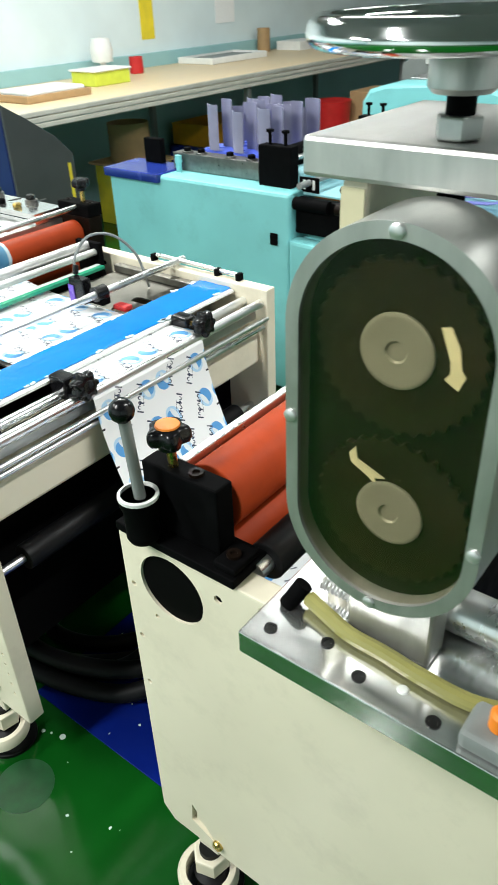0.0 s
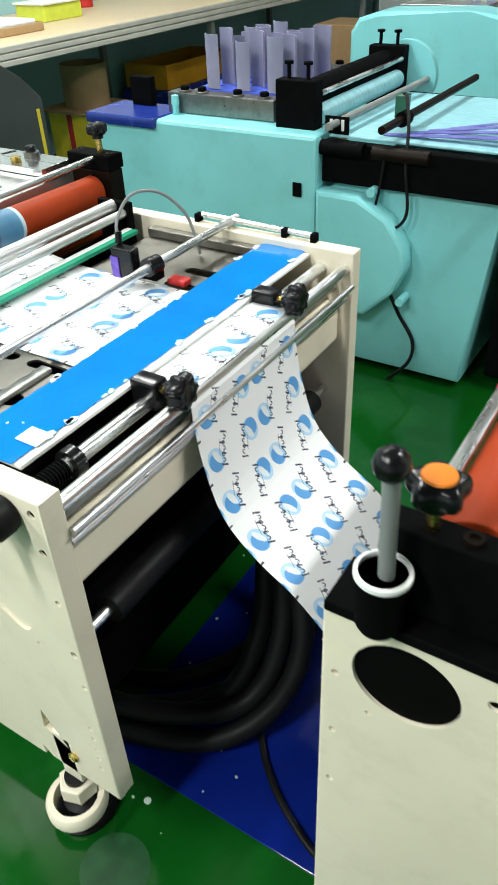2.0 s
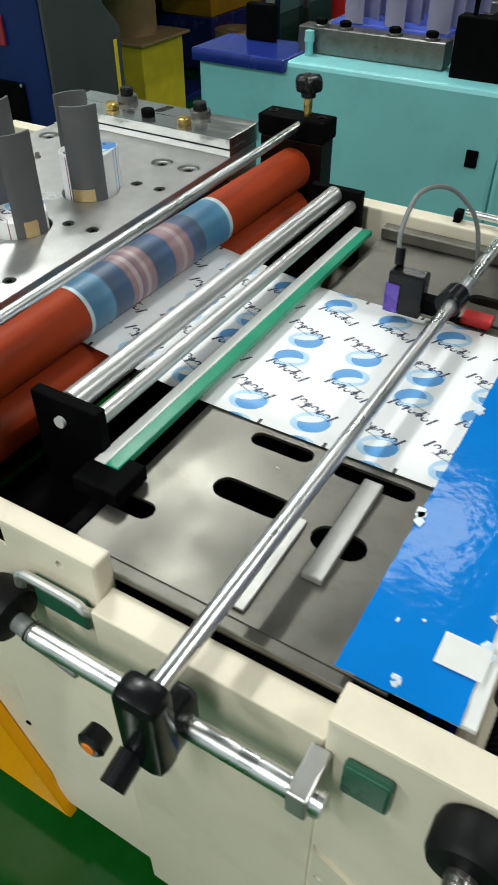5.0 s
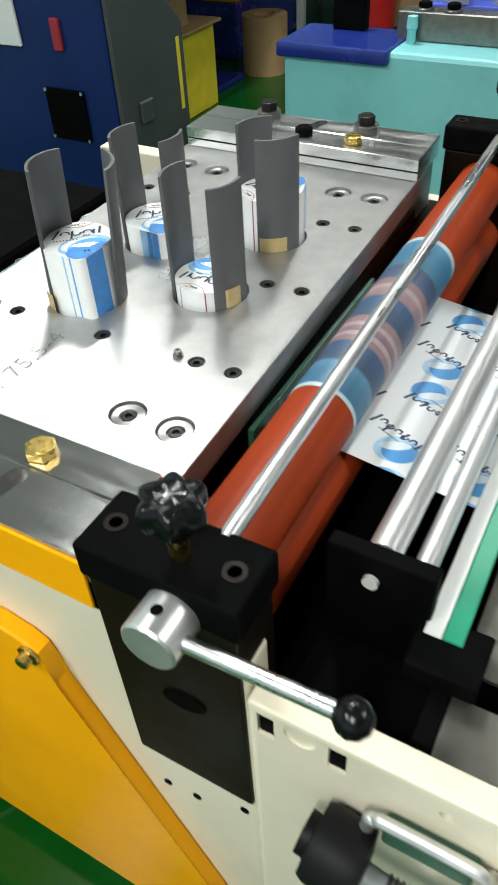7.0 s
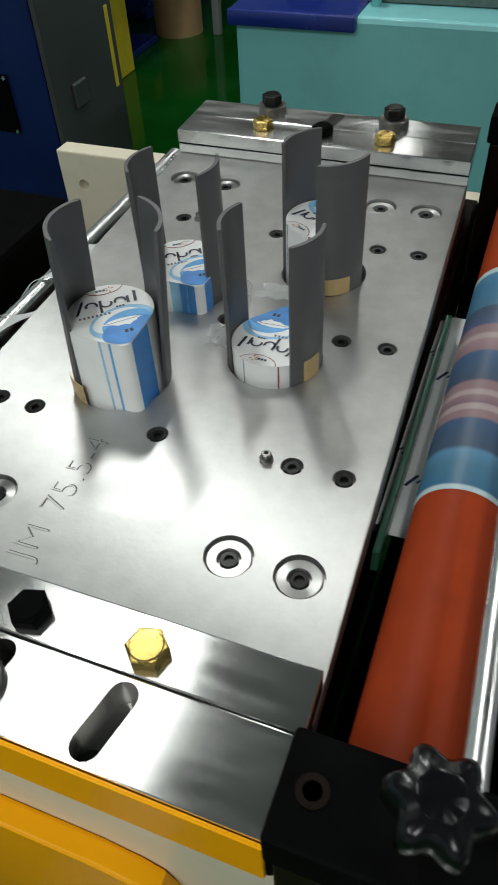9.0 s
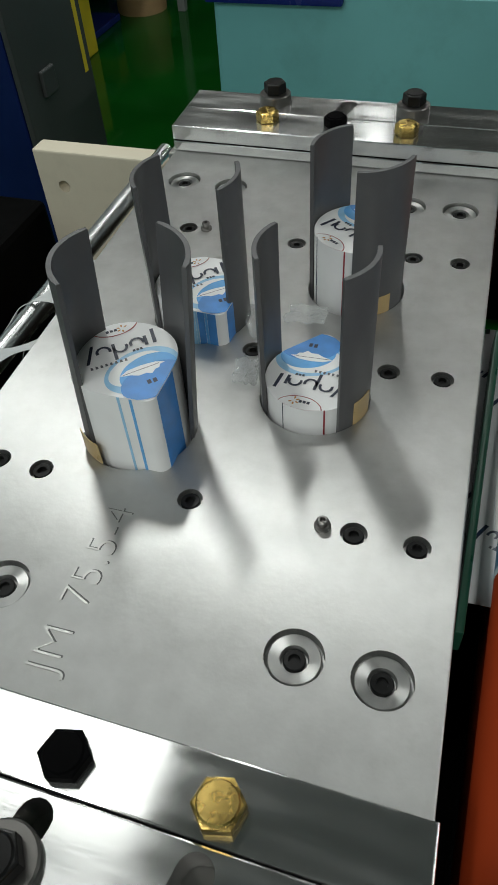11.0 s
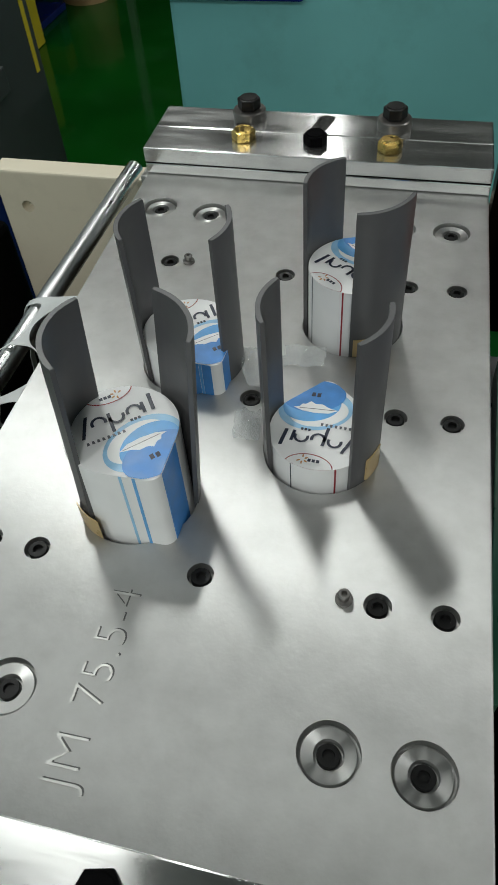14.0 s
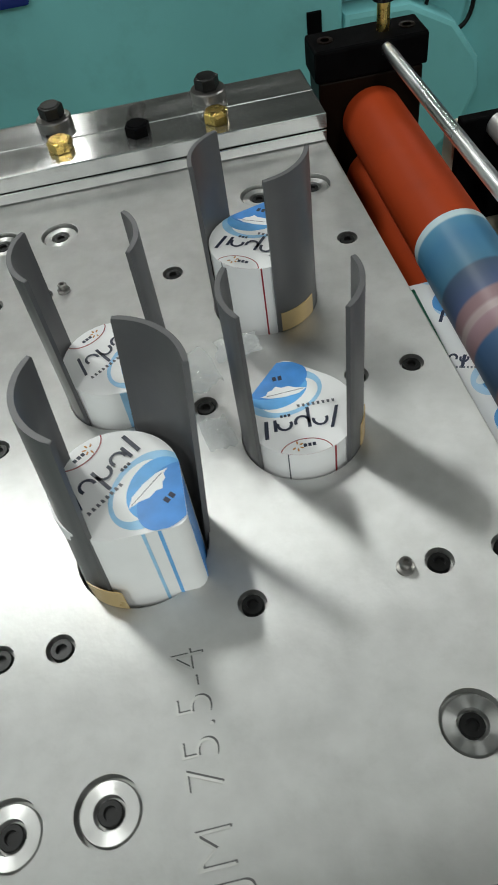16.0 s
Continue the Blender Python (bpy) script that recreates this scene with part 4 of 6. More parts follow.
def waste_web():
    """The punched-out web: a net of thin paper bridges that runs over the rod and hangs down."""
    path = smooth_path([(-0.338, 0, 0.793), (-0.372, 0, 0.797), (-0.405, 0, 0.792), (-0.424, 0, 0.7885), (-0.438, 0, 0.779), (-0.450, 0, 0.735), (-0.462, 0, 0.66), (-0.455, 0, 0.56), (-0.470, 0, 0.43)], 8)
    run = [0.0]
    for p, q in zip(path, path[1:]):
        run.append(run[-1] + (q - p).length)
    bm = bmesh.new()
    n = 60
    lo, hi = ([[bm.verts.new((run[-1] * i / n, v, w)) for v in (0.100, 0.405)] for i in range(n + 1)] for w in (0.0, 0.0006))
    for i in range(n):
        bm.faces.new((lo[i][0], lo[i + 1][0], lo[i + 1][1], lo[i][1]))
        bm.faces.new((hi[i][0], hi[i][1], hi[i + 1][1], hi[i + 1][0]))
        bm.faces.new((lo[i][0], hi[i][0], hi[i + 1][0], lo[i + 1][0]))
        bm.faces.new((lo[i][1], lo[i + 1][1], hi[i + 1][1], hi[i][1]))
    for i in (0, n):
        bm.faces.new((lo[i][0], lo[i][1], hi[i][1], hi[i][0]))
    holes = bmesh.new()
    for k in range(8):
        for v, shift in ((0.147, 0.0), (0.291, 0.0), (0.213, 0.041), (0.357, 0.041)):
            u = -0.01 + 0.083 * k + shift
            if u < run[-1] + 0.03:
                prism([(u + x, v + y) for x, y in lid_outline(-45 if shift == 0 else 135, 0.0385)], -0.01, 0.01, 0, holes)
    bm = carve(bm, holes)
    for vert in bm.verts:
        u, v, w = vert.co
        i = min(max(j for j in range(len(run)) if run[j] <= u + 1e-6), len(path) - 2)
        f = (u - run[i]) / (run[i + 1] - run[i])
        p = path[i].lerp(path[i + 1], f)
        d = (path[i + 1] - path[i]).normalized()
        slack = min(1.0, abs(u - 0.09) * 12)
        wave = slack * (0.006 * noise.noise(Vector((u * 16, v * 13, 1))) + 0.0035 * noise.noise(Vector((u * 40, v * 34, 4))))
        vert.co = Vector((p.x, v, p.z)) + Vector((-d.z, 0, d.x)) * -(wave + w)
    solo("waste_web", bm, M_WASTE, "punched white paper web draped over a chrome rod", "paper waste", (-0.424, 0.25, 0.43))


waste_web()

# ---- feed rollers beside the die ----
feed = thing("roller_unit", "pair of red rubber feed rollers in black bearing blocks", "roller unit", (0.095, 0.27, 0.59))


def bearing(y0, y1, ztop, x0, x1):
    b = part("bearing_block", bx(x0, x1, y0, y1, 0.60, ztop - 0.034, 0.002), M_BROWNBLACK, feed, "dark oiled bearing block")
    part("bearing_cap", bx(x0 - 0.004, x1 + 0.004, y0 - 0.003, y1 + 0.003, ztop - 0.033, ztop, 0.003), M_BLACK, feed, "black bearing cap")
    for xx in (x0 + 0.013, x1 - 0.013):
        part("screw", lathe([(0.0085, ztop), (0.0085, ztop + 0.001), (0.005, ztop + 0.001), (0.0045, ztop - 0.001), (0, ztop - 0.001)], (xx, (y0 + y1) / 2, 0), (0, 0, 1), 16), M_BROWNBLACK, feed)
    return b


bearing(-0.1690, -0.118, 0.890, 0.040, 0.158)
bearing(0.658, 0.702, 0.893, 0.030, 0.145)
# flat near-black disc paints the depth of the oval hole
part("bearing_hole", side_plate(ellipse_pts(0.105, 0.738, 0.020, 0.012, 0.2, 24), -0.1705, -0.1685, 0), M_SHADEBLACK, feed, "near-black disc for the shade in the bearing block's oval hole")
part("bearing_wing", bx(0.024, 0.0395, -0.166, -0.120, 0.612, 0.850, 0.002), M_BLACK, feed, "black bearing flange")
for yy, kz in ((-0.146, 0.922), (0.680, 0.931)):
    part("stem", rod((0.106, yy, 0.888), (0.106, yy, kz + 0.012), 0.007, 14), M_BRASS, feed, "brass knob stem")
    star_knob("star_knob", (0.106, yy, kz), (0, 0, 1), 0.0240, 0.024, feed, None, 6, "black moulded star knob")
ROLLX, ROLLZ, ROLLR = 0.092, 0.815, 0.034
roller_top = solo("feed_roller", rod((ROLLX + 0.004, -0.114, ROLLZ), (ROLLX - 0.004, 0.654, ROLLZ), ROLLR, 48, None, None, 0.002), M_RED, "red rubber roller with inked bands, turning", "roller", (ROLLX, 0.10, ROLLZ))
part("ink_band", rod((ROLLX + 0.0016, 0.10, ROLLZ), (ROLLX - 0.0016, 0.41, ROLLZ), ROLLR + 0.0006, 48, None, None, 0.0), M_INKED, roller_top, "blue and pink inked bands")
roller_low = solo("feed_roller", rod((0.098, -0.114, 0.744), (0.092, 0.654, 0.744), 0.0345, 48, None, None, 0.002), M_RED, "lower red rubber feed roller", "roller", (0.095, 0.10, 0.744))
part("support_bar", rod((0.124, -0.120, 0.884), (0.103, 0.657, 0.884), 0.0068, 16), M_CHROME, feed, "chrome bar above the rollers")
hub = part("hub", lathe([(0.0205, 0), (0.0205, 0.030), (0.019, 0.032), (0, 0.032)], (0.114, -0.1700, 0.864), (0, -1, 0), 32), M_SATIN, feed, "turned steel lever hub")
# black disc paints the shade of a hole in the hub
part("hub_hole", rod((0.114, -0.186, 0.8835), (0.114, -0.186, 0.8850), 0.004, 14), M_BLACK, feed)
part("lever", rod((0.124, -0.188, 0.864), (0.236, -0.190, 0.874), 0.0055, 16), M_CHROME, feed, "chrome lever")
part("ball_grip", lathe([(0, -0.0125), (0.006, -0.011), (0.0107, -0.0063), (0.0125, 0), (0.0107, 0.0063), (0.006, 0.011), (0, 0.0125)], (0.245, -0.190, 0.875), (1, 0, 0.1), 20), M_PLASTIC, feed, "black ball grip")

# ---- transport table behind the rollers ----
table = thing("web_table", "cream transport table carrying the printed web", "transport table", (0.45, 0.25, 0.0))
NY0, NY1, FY0, FY1, ZT = -0.190, -0.154, 0.625, 0.658, 0.787
near_top = bx(0.162, 0.348, NY0 + 0.019, NY1 + 0.006, 0.12, ZT + 0.003, 0.003)
holes = bmesh.new()
for x, z in ((0.177, 0.767), (0.231, 0.768)):
    bx(x - 0.0065, x + 0.0065, NY0, NY0 + 0.030, z - 0.014, z + 0.014, 0, holes)
for x, z, r in ((0.203, 0.774, 0.012), (0.306, 0.768, 0.005)):
    rod((x, NY0, z), (x, NY0 + (0.021 if r > 0.01 else 0.035), z), r, 20, holes)
part("side_plate", carve(near_top, holes), M_CREAM, table, "cream machined side plate")
low = bx(0.349, 0.574, NY0 + 0.004, NY1, 0.12, 0.748, 0.002)
part("side_panel", low, M_CREAM, table, "cream lower side panel")
# slot-sized black blocks paint the shade at the bottom of the slots
for x, z in ((0.177, 0.767), (0.231, 0.768)):
    part("slot_shade", bx(x - 0.0062, x + 0.0062, NY0 + 0.0215, NY0 + 0.0295, z - 0.0137, z + 0.0137, 0.0005), M_BLACK, table, "black fill for the shade in a slot")
part("blue_tape", bx(0.440, 0.573, NY0 + 0.0005, NY0 + 0.0035, 0.622, 0.648, 0.0005), M_BLUETAPE, table, "strip of blue tape")
near_end = side_plate([(0.575, 0.165), (0.60, 0.137), (0.752, 0.137), (0.752, ZT), (0.575, ZT)], NY0, NY1, 0.003)
holes = bmesh.new()
for x, z, r in ((0.735, 0.766, 0.0062), (0.737, 0.705, 0.0062), (0.740, 0.512, 0.0062), (0.587, 0.494, 0.004), (0.669, 0.492, 0.0045), (0.742, 0.44, 0.0045), (0.738, 0.615, 0.005)):
    rod((x, NY0 - 0.01, z), (x, NY0 + 0.014, z), r, 16, holes)
for k in range(5):
    rod((0.728, NY0 - 0.01, 0.215 + 0.028 * k), (0.728, NY0 + 0.008, 0.215 + 0.028 * k), 0.0042, 12, holes)
prism(slot_outline(0.620, 0.545, 0.028, 0.020, math.radians(-35)), -NY0 - 0.004, -NY0 + 0.01, 0, holes, UPRIGHT)
prism([(0.605, 0.235), (0.655, 0.21), (0.612, 0.29)], -NY0 - 0.02, -NY0 + 0.01, 0, holes, UPRIGHT)
part("side_plate", carve(near_end, holes), M_CREAM, table, "cream end plate with bolt holes and a shallow pocket")
# black plugs darken the carved holes as shade would
for x, z, r in ((0.735, 0.766, 0.0060), (0.737, 0.705, 0.0060), (0.740, 0.512, 0.0060), (0.587, 0.494, 0.0038), (0.669, 0.492, 0.0043)):
    part("hole_plug", rod((x, NY0 + 0.0035, z), (x, NY0 + 0.0135, z), r, 14), M_BLACK, table, "black plug for the shade in a bolt hole")
part("bolt", lathe([(0.010, 0), (0.011, 0.004), (0.008, 0.007), (0, 0.008)], (0.664, NY0, 0.196), (0, -1, 0), 16), M_BRASS, table, "worn brass bolt")
part("side_plate", bx(0.175, 0.760, FY0, FY1, 0.13, ZT + 0.004, 0.003), M_CREAM, table, "cream far side plate")
for x in (0.225, 0.30, 0.42):
    part("rivet", rod((x, FY0 - 0.001, 0.762), (x, FY0 + 0.002, 0.762), 0.005, 12), M_BLACK, table)
part("far_rail", rod((0.40, 0.648, 0.806), (0.66, 0.650, 0.801), 0.0055, 14), M_CHROME, table, "thin chrome rail")
for x in (0.39, 0.60, 0.665):
    part("rail_clip", bx(x - 0.006, x + 0.006, 0.638, 0.656, 0.789, 0.808, 0.002), M_BLACK, table)
# sheet-metal bed with slots
bed = bx(0.2840, 0.60, -0.132, 0.615, 0.7505, 0.7545, 0.0008)
slots = bmesh.new()
for cx, cy, half, r in ((0.402, -0.002, 0.028, 0.015), (0.392, 0.080, 0.026, 0.011), (0.497, 0.080, 0.034, 0.011), (0.505, 0.424, 0.030, 0.011), (0.505, 0.492, 0.028, 0.014), (0.300, -0.07, 0.02, 0.012), (0.502, -0.012, 0.012, 0.016)):
    prism(slot_outline(cx, cy, half, r), 0.74, 0.77, 0, slots)
part("bed_sheet", carve(bed, slots), M_SHEET, table, "stainless bed sheet with oblong slots")
# thin bright strip straight below the sensor bar
part("bed_strip", bx(0.447, 0.466, -0.124, -0.004, 0.7546, 0.7580, 0.001), M_ALU, table, "bright bar-shaped strip on the bed")
part("bed_strip", bx(0.490, 0.511, -0.066, 0.074, 0.7546, 0.7625, 0.002), M_ALU, table, "bright bar-shaped strip on the bed")
part("bed_edge", bx(0.330, 0.574, -0.150, -0.136, 0.752, 0.762, 0.002), M_SHEET, table, "folded sheet edge")
part("bed_edge", bx(0.285, 0.60, 0.600, 0.622, 0.756, 0.774, 0.002), M_SHEET, table, "folded sheet edge")
# added near-black sheet keeps the space below the bed in shade
part("under_shade", bx(0.19, 0.62, -0.15, 0.62, 0.60, 0.62, 0.002), M_SHADEBLACK, table, "near-black sheet standing in for inner shade")
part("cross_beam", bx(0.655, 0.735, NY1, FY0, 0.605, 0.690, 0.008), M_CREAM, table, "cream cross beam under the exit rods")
# two added near-black uprights paint the darkness under the table
part("shade_wall", bx(0.630, 0.640, NY1, FY0, 0.20, 0.604, 0.002), M_SHADEBLACK, table, "near-black upright sheet standing in for inner shade")
part("shade_wall", bx(0.30, 0.31, NY1, FY0, 0.13, 0.60, 0.002), M_SHADEBLACK, table, "near-black upright sheet standing in for shade under the table")
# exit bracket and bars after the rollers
# added near-black sheet paints the shade below the rollers
part("roller_shade", bx(0.031, 0.300, -0.127, 0.60, 0.585, 0.598, 0.002), M_SHADEBLACK, table, "near-black sheet standing in for shade under the rollers")
part("bar_bracket", bx(0.165, 0.252, -0.045, -0.030, 0.600, 0.826, 0.002), M_BLACK, table, "black bar bracket")
part("bracket_cheek", bx(0.268, 0.2835, -0.128, -0.032, 0.600, 0.7560, 0.002), M_BLACK, table, "black inner cheek of the bracket")
part("bracket_floor", bx(0.164, 0.2675, -0.150, -0.046, 0.700, 0.7150, 0.002), M_BLACK, table, "black plate under the bracket")
part("bracket_screw", rod((0.203, -0.0495, 0.800), (0.203, -0.0450, 0.800), 0.0065, 14), M_WHITEPL, table, "pale screw")
part("bar_bracket", bx(0.165, 0.252, 0.585, 0.600, 0.700, 0.826, 0.002), M_BLACK, table, "black bar bracket")
part("bar_bracket", bx(0.245, 0.300, -0.085, -0.035, 0.757, 0.776, 0.002), M_BLACK, table, "black clamp")
for x, z, r in ((0.206, 0.815, 0.0135), (0.236, 0.803, 0.0090)):
    part("guide_bar", rod((x, -0.031, z), (x, 0.586, z), r, 24), M_SATIN, table, "satin steel guide bar")
part("glass_bar", bx(0.250, 0.264, -0.055, 0.575, 0.769, 0.7775, 0.001), M_WHITEPL, table, "white backing bar")
part("glass_bar", bx(0.2645, 0.280, -0.055, 0.575, 0.769, 0.7775, 0.001), M_GREEN, table, "green glass-edged guide strip")
# sensor and its bar
part("sensor_bar", rod((0.463, -0.255, 0.800), (0.472, 0.668, 0.803), 0.0085, 20), M_CHROME, table, "long chrome sensor bar")
sensor = part("sensor", bx(0.384, 0.432, 0.372, 0.398, 0.770, 0.828, 0.003), M_PLASTIC, table, "black print-mark sensor")
part("sensor_face", bx(0.3825, 0.3855, 0.3705, 0.3995, 0.772, 0.812, 0.0008), M_PURPLE, sensor, "purple sensor label")
part("sensor_face", bx(0.386, 0.402, 0.3695, 0.3725, 0.772, 0.812, 0.0008), M_PURPLE, sensor, "purple sensor label")
part("sensor_clamp", rod((0.465, 0.375, 0.801), (0.467, 0.405, 0.801), 0.017, 20), M_PLASTIC, table, "round bar clamp")
part("sensor_plate", bx(0.425, 0.475, 0.386, 0.412, 0.772, 0.79, 0.002), M_BLACK, table)
part("red_block", bx(0.475, 0.515, 0.415, 0.440, 0.756, 0.768, 0.003), M_REDPL, table, "small red plastic block")
part("cable", tube_path(smooth_path([(0.390, 0.392, 0.832), (0.382, 0.405, 0.868), (0.385, 0.45, 0.902), (0.41, 0.50, 0.895), (0.44, 0.535, 0.85), (0.452, 0.55, 0.79), (0.45, 0.56, 0.76)], 8), 0.0032, 8), M_GREYPAINT, table, "thin grey looping cable")
part("cable_gland", rod((0.390, 0.392, 0.830), (0.388, 0.397, 0.850), 0.0065, 12), M_PLASTIC, table)
# side rail with its clamp
part("side_rail", rod((0.315, -0.222, 0.733), (0.592, -0.222, 0.733), 0.0095, 18), M_CHROME, table, "chrome side rail")
part("rail_bracket", bx(0.566, 0.583, -0.234, -0.1905, 0.718, 0.748, 0.002), M_ALU, table, "aluminium rail bracket")
part("rail_bracket", tube_path([(0.575, -0.222, 0.724), (0.578, -0.215, 0.700), (0.580, -0.205, 0.672)], 0.006, 8), M_ALU, table)
part("rail_clamp", bx(0.428, 0.475, -0.248, -0.202, 0.706, 0.758, 0.008), M_PLASTIC, table, "black rail clamp")
part("rail_clamp", bx(0.440, 0.480, -0.264, -0.236, 0.716, 0.815, 0.009), M_PLASTIC, table, "black clamp holding the sensor bar")
part("clamp_screw", rod((0.452, -0.262, 0.735), (0.452, -0.288, 0.728), 0.011, 14), M_PLASTIC, table, "black clamp screw")
part("threaded_rod", rod((0.235, -0.2025, 0.7025), (0.345, -0.2075, 0.6845), 0.0098, 16), M_GREYPAINT, table, "threaded adjusting rod")
part("knob", lathe([(0.014, 0), (0.027, 0.003), (0.0285, 0.008), (0.0285, 0.034), (0.026, 0.040), (0.016, 0.041), (0.016, 0.048), (0, 0.049)], (0.268, -0.202, 0.700), (-1, 0.05, 0.12), 28), M_RUBBER, table, "black knurled knob")
for k in range(14):
    part("thread", lathe([(0.0100, -0.0016), (0.0118, 0), (0.0100, 0.0016)], (0.284 + 0.0044 * k, -0.2045, 0.6945 - 0.00072 * k), (1, -0.05, -0.16), 14), M_DARKSTEEL, table)
part("green_plate", bx(0.594, 0.632, -0.200, -0.1905, 0.715, 0.756, 0.003), M_DKGREEN, table, "dark green plate")
part("plate_frame", tube_path(smooth_path([(0.262, -0.180, 0.610), (0.261, -0.184, 0.640), (0.260, -0.184, 0.730), (0.266, -0.184, 0.743), (0.276, -0.184, 0.746), (0.328, -0.184, 0.745), (0.340, -0.184, 0.740), (0.343, -0.176, 0.728)], 6), 0.0048, 10), M_SATIN, table, "bent steel rod round a green plate")
# opaque green plate in place of a clear window and its green reflection
part("green_plate", bx(0.270, 0.334, -0.1795, -0.1715, 0.698, 0.738, 0.003), M_DKGREEN, table, "dark green plate")
kn = part("push_knob", lathe([(0.014, 0), (0.016, 0.016), (0.012, 0.02), (0, 0.02)], (0.36, -0.215, 0.598), (0, -1, 0), 18), M_PLASTIC, table, "black knob")
part("knob_cap", lathe([(0.008, 0), (0.007, 0.0012), (0, 0.0014)], (0.36, -0.2352, 0.598), (0, -1, 0), 16), M_ORANGE, kn, "orange cap")
# blue covered plate at the exit
part("exit_plate", bx(0.560, 0.668, -0.139, 0.622, 0.770, 0.776, 0.001), M_WHITEPL, table, "white-edged exit plate")
bf = bmesh.new()
nx, ny = 14, 90
grid = []
for j in range(ny + 1):
    row = []
    for i in range(nx + 1):
        x = 0.5585 + (0.6560 - 0.5585) * i / nx
        y = -0.143 + 0.768 * j / ny
        crease = 0.12 + 0.9 * max(0.0, 1 - min(j, ny - j) / 7) + 0.5 * (i in (0, nx))
        zz = 0.7772 + crease * (0.0013 * noise.noise(Vector((x * 40, y * 14, 0))) + 0.0014 * noise.noise(Vector((x * 110, y * 60, 3))))
        if i in (0, nx):
            x += 0.0011 * noise.noise(Vector((y * 40, i, 5))) + 0.0008 * noise.noise(Vector((y * 160, i, 9)))
        row.append(bf.verts.new((x, y, zz + 0.001)))
    grid.append(row)
for j in range(ny):
    for i in range(nx):
        bf.faces.new((grid[j][i], grid[j][i + 1], grid[j + 1][i + 1], grid[j + 1][i]))
ret = bmesh.ops.extrude_face_region(bf, geom=bf.faces[:])
bmesh.ops.translate(bf, verts=[v for v in ret["geom"] if isinstance(v, bmesh.types.BMVert)], vec=(0, 0, -0.0008))
part("blue_film", bf, M_BLUEFILM, table, "wrinkled glossy blue protective film")
# torn slivers whose white also paints the glints along the film's edges
trng = random.Random(11)
for k in range(26):
    edge_y = trng.uniform(-0.10, 0.60) if k < 20 else trng.uniform(-0.135, -0.07)
    edge_x = (0.6565 if k % 3 else 0.5600) if k < 20 else trng.uniform(0.565, 0.65)
    lng, wid = (trng.uniform(0.005, 0.014), trng.uniform(0.0006, 0.0018)) if k < 20 else (trng.uniform(0.002, 0.007), trng.uniform(0.0005, 0.0014))
    turn = trng.uniform(-0.5, 0.5) + (1.57 if k < 20 else trng.uniform(0, 3.1))
    pts = [(edge_x + math.cos(turn + a) * lng * r0 * abs(math.cos(a)) - math.sin(turn) * wid * math.sin(a), edge_y + math.sin(turn + a) * lng * r0 * abs(math.cos(a)) + math.cos(turn) * wid * math.sin(a)) for a, r0 in [(0.2 + 0.785 * n, trng.uniform(0.6, 1.1)) for n in range(8)]]
    part("film_tear", prism(pts, 0.7786, 0.7798, 0), M_TEAR, table, "torn edge of the film with white glints painted in")
part("white_patch", bx(0.622, 0.660, -0.103, -0.072, 0.7795, 0.7805, 0.0003), M_WHITEPL, table, "white patch")
# exit rods
for x, z, r in ((0.692, 0.752, 0.011), (0.742, 0.757, 0.0105), (0.757, 0.722, 0.006), (0.748, 0.700, 0.006)):
    part("exit_rod", rod((x, NY1 - 0.002, z), (x, FY0 + 0.004, z), r, 18), M_CHROME, table, "chrome exit rod")
part("flat_bar", bx(0.715, 0.728, NY1, FY0, 0.715, 0.742, 0.002), M_ALU, table, "flat aluminium bar")
for k in range(11):
    part("spring_coil", lathe([(0.0125, -0.0016), (0.0148, -0.0012), (0.0148, 0.0012), (0.0125, 0.0016)], (0.692, -0.148 + 0.0052 * k, 0.752), (0, 1, 0), 18), M_BLACK, table)
part("collar", rod((0.692, -0.088, 0.752), (0.692, -0.070, 0.752), 0.021, 24), M_PLASTIC, table, "black collar")
for y in (0.088, 0.418):
    part("web_clamp", bx(0.668, 0.715, y - 0.016, y + 0.016, 0.745, 0.790, 0.005), M_PLASTIC, table, "black web edge clamp")
    part("stem", rod((0.712, y, 0.776), (0.742, y, 0.782), 0.006, 12), M_BRASS, table, "brass knob stem")
    star_knob("star_knob", (0.738, y, 0.782), (1, 0, 0.1), 0.029, 0.026, table, None, 7, "black moulded star knob")
part("hand_knob", lathe([(0.014, 0), (0.026, 0.002), (0.028, 0.008), (0.028, 0.028), (0.025, 0.034), (0.012, 0.036)], (0.690, NY0, 0.755), (0, -1, 0), 28), M_RUBBER, table, "black round adjusting knob")
part("threaded_rod", rod((0.690, NY0 - 0.036, 0.755), (0.690, NY0 - 0.082, 0.755), 0.0105, 18), M_DARKSTEEL, table, "threaded rod end")
for k in range(10):
    part("thread", lathe([(0.0098, -0.0014), (0.0110, 0), (0.0098, 0.0014)], (0.690, NY0 - 0.040 - 0.0044 * k, 0.755), (0, 1, 0), 16), M_DARKSTEEL, table)
part("idler_roller", rod((0.705, -0.085, 0.480), (0.705, 0.565, 0.480), 0.026, 24, None, None, 0.002), M_RUBBER, table, "black idler roller")
part("idler_shaft", rod((0.705, NY1, 0.480), (0.705, FY0, 0.480), 0.009, 14), M_CHROME, table, "steel shaft")


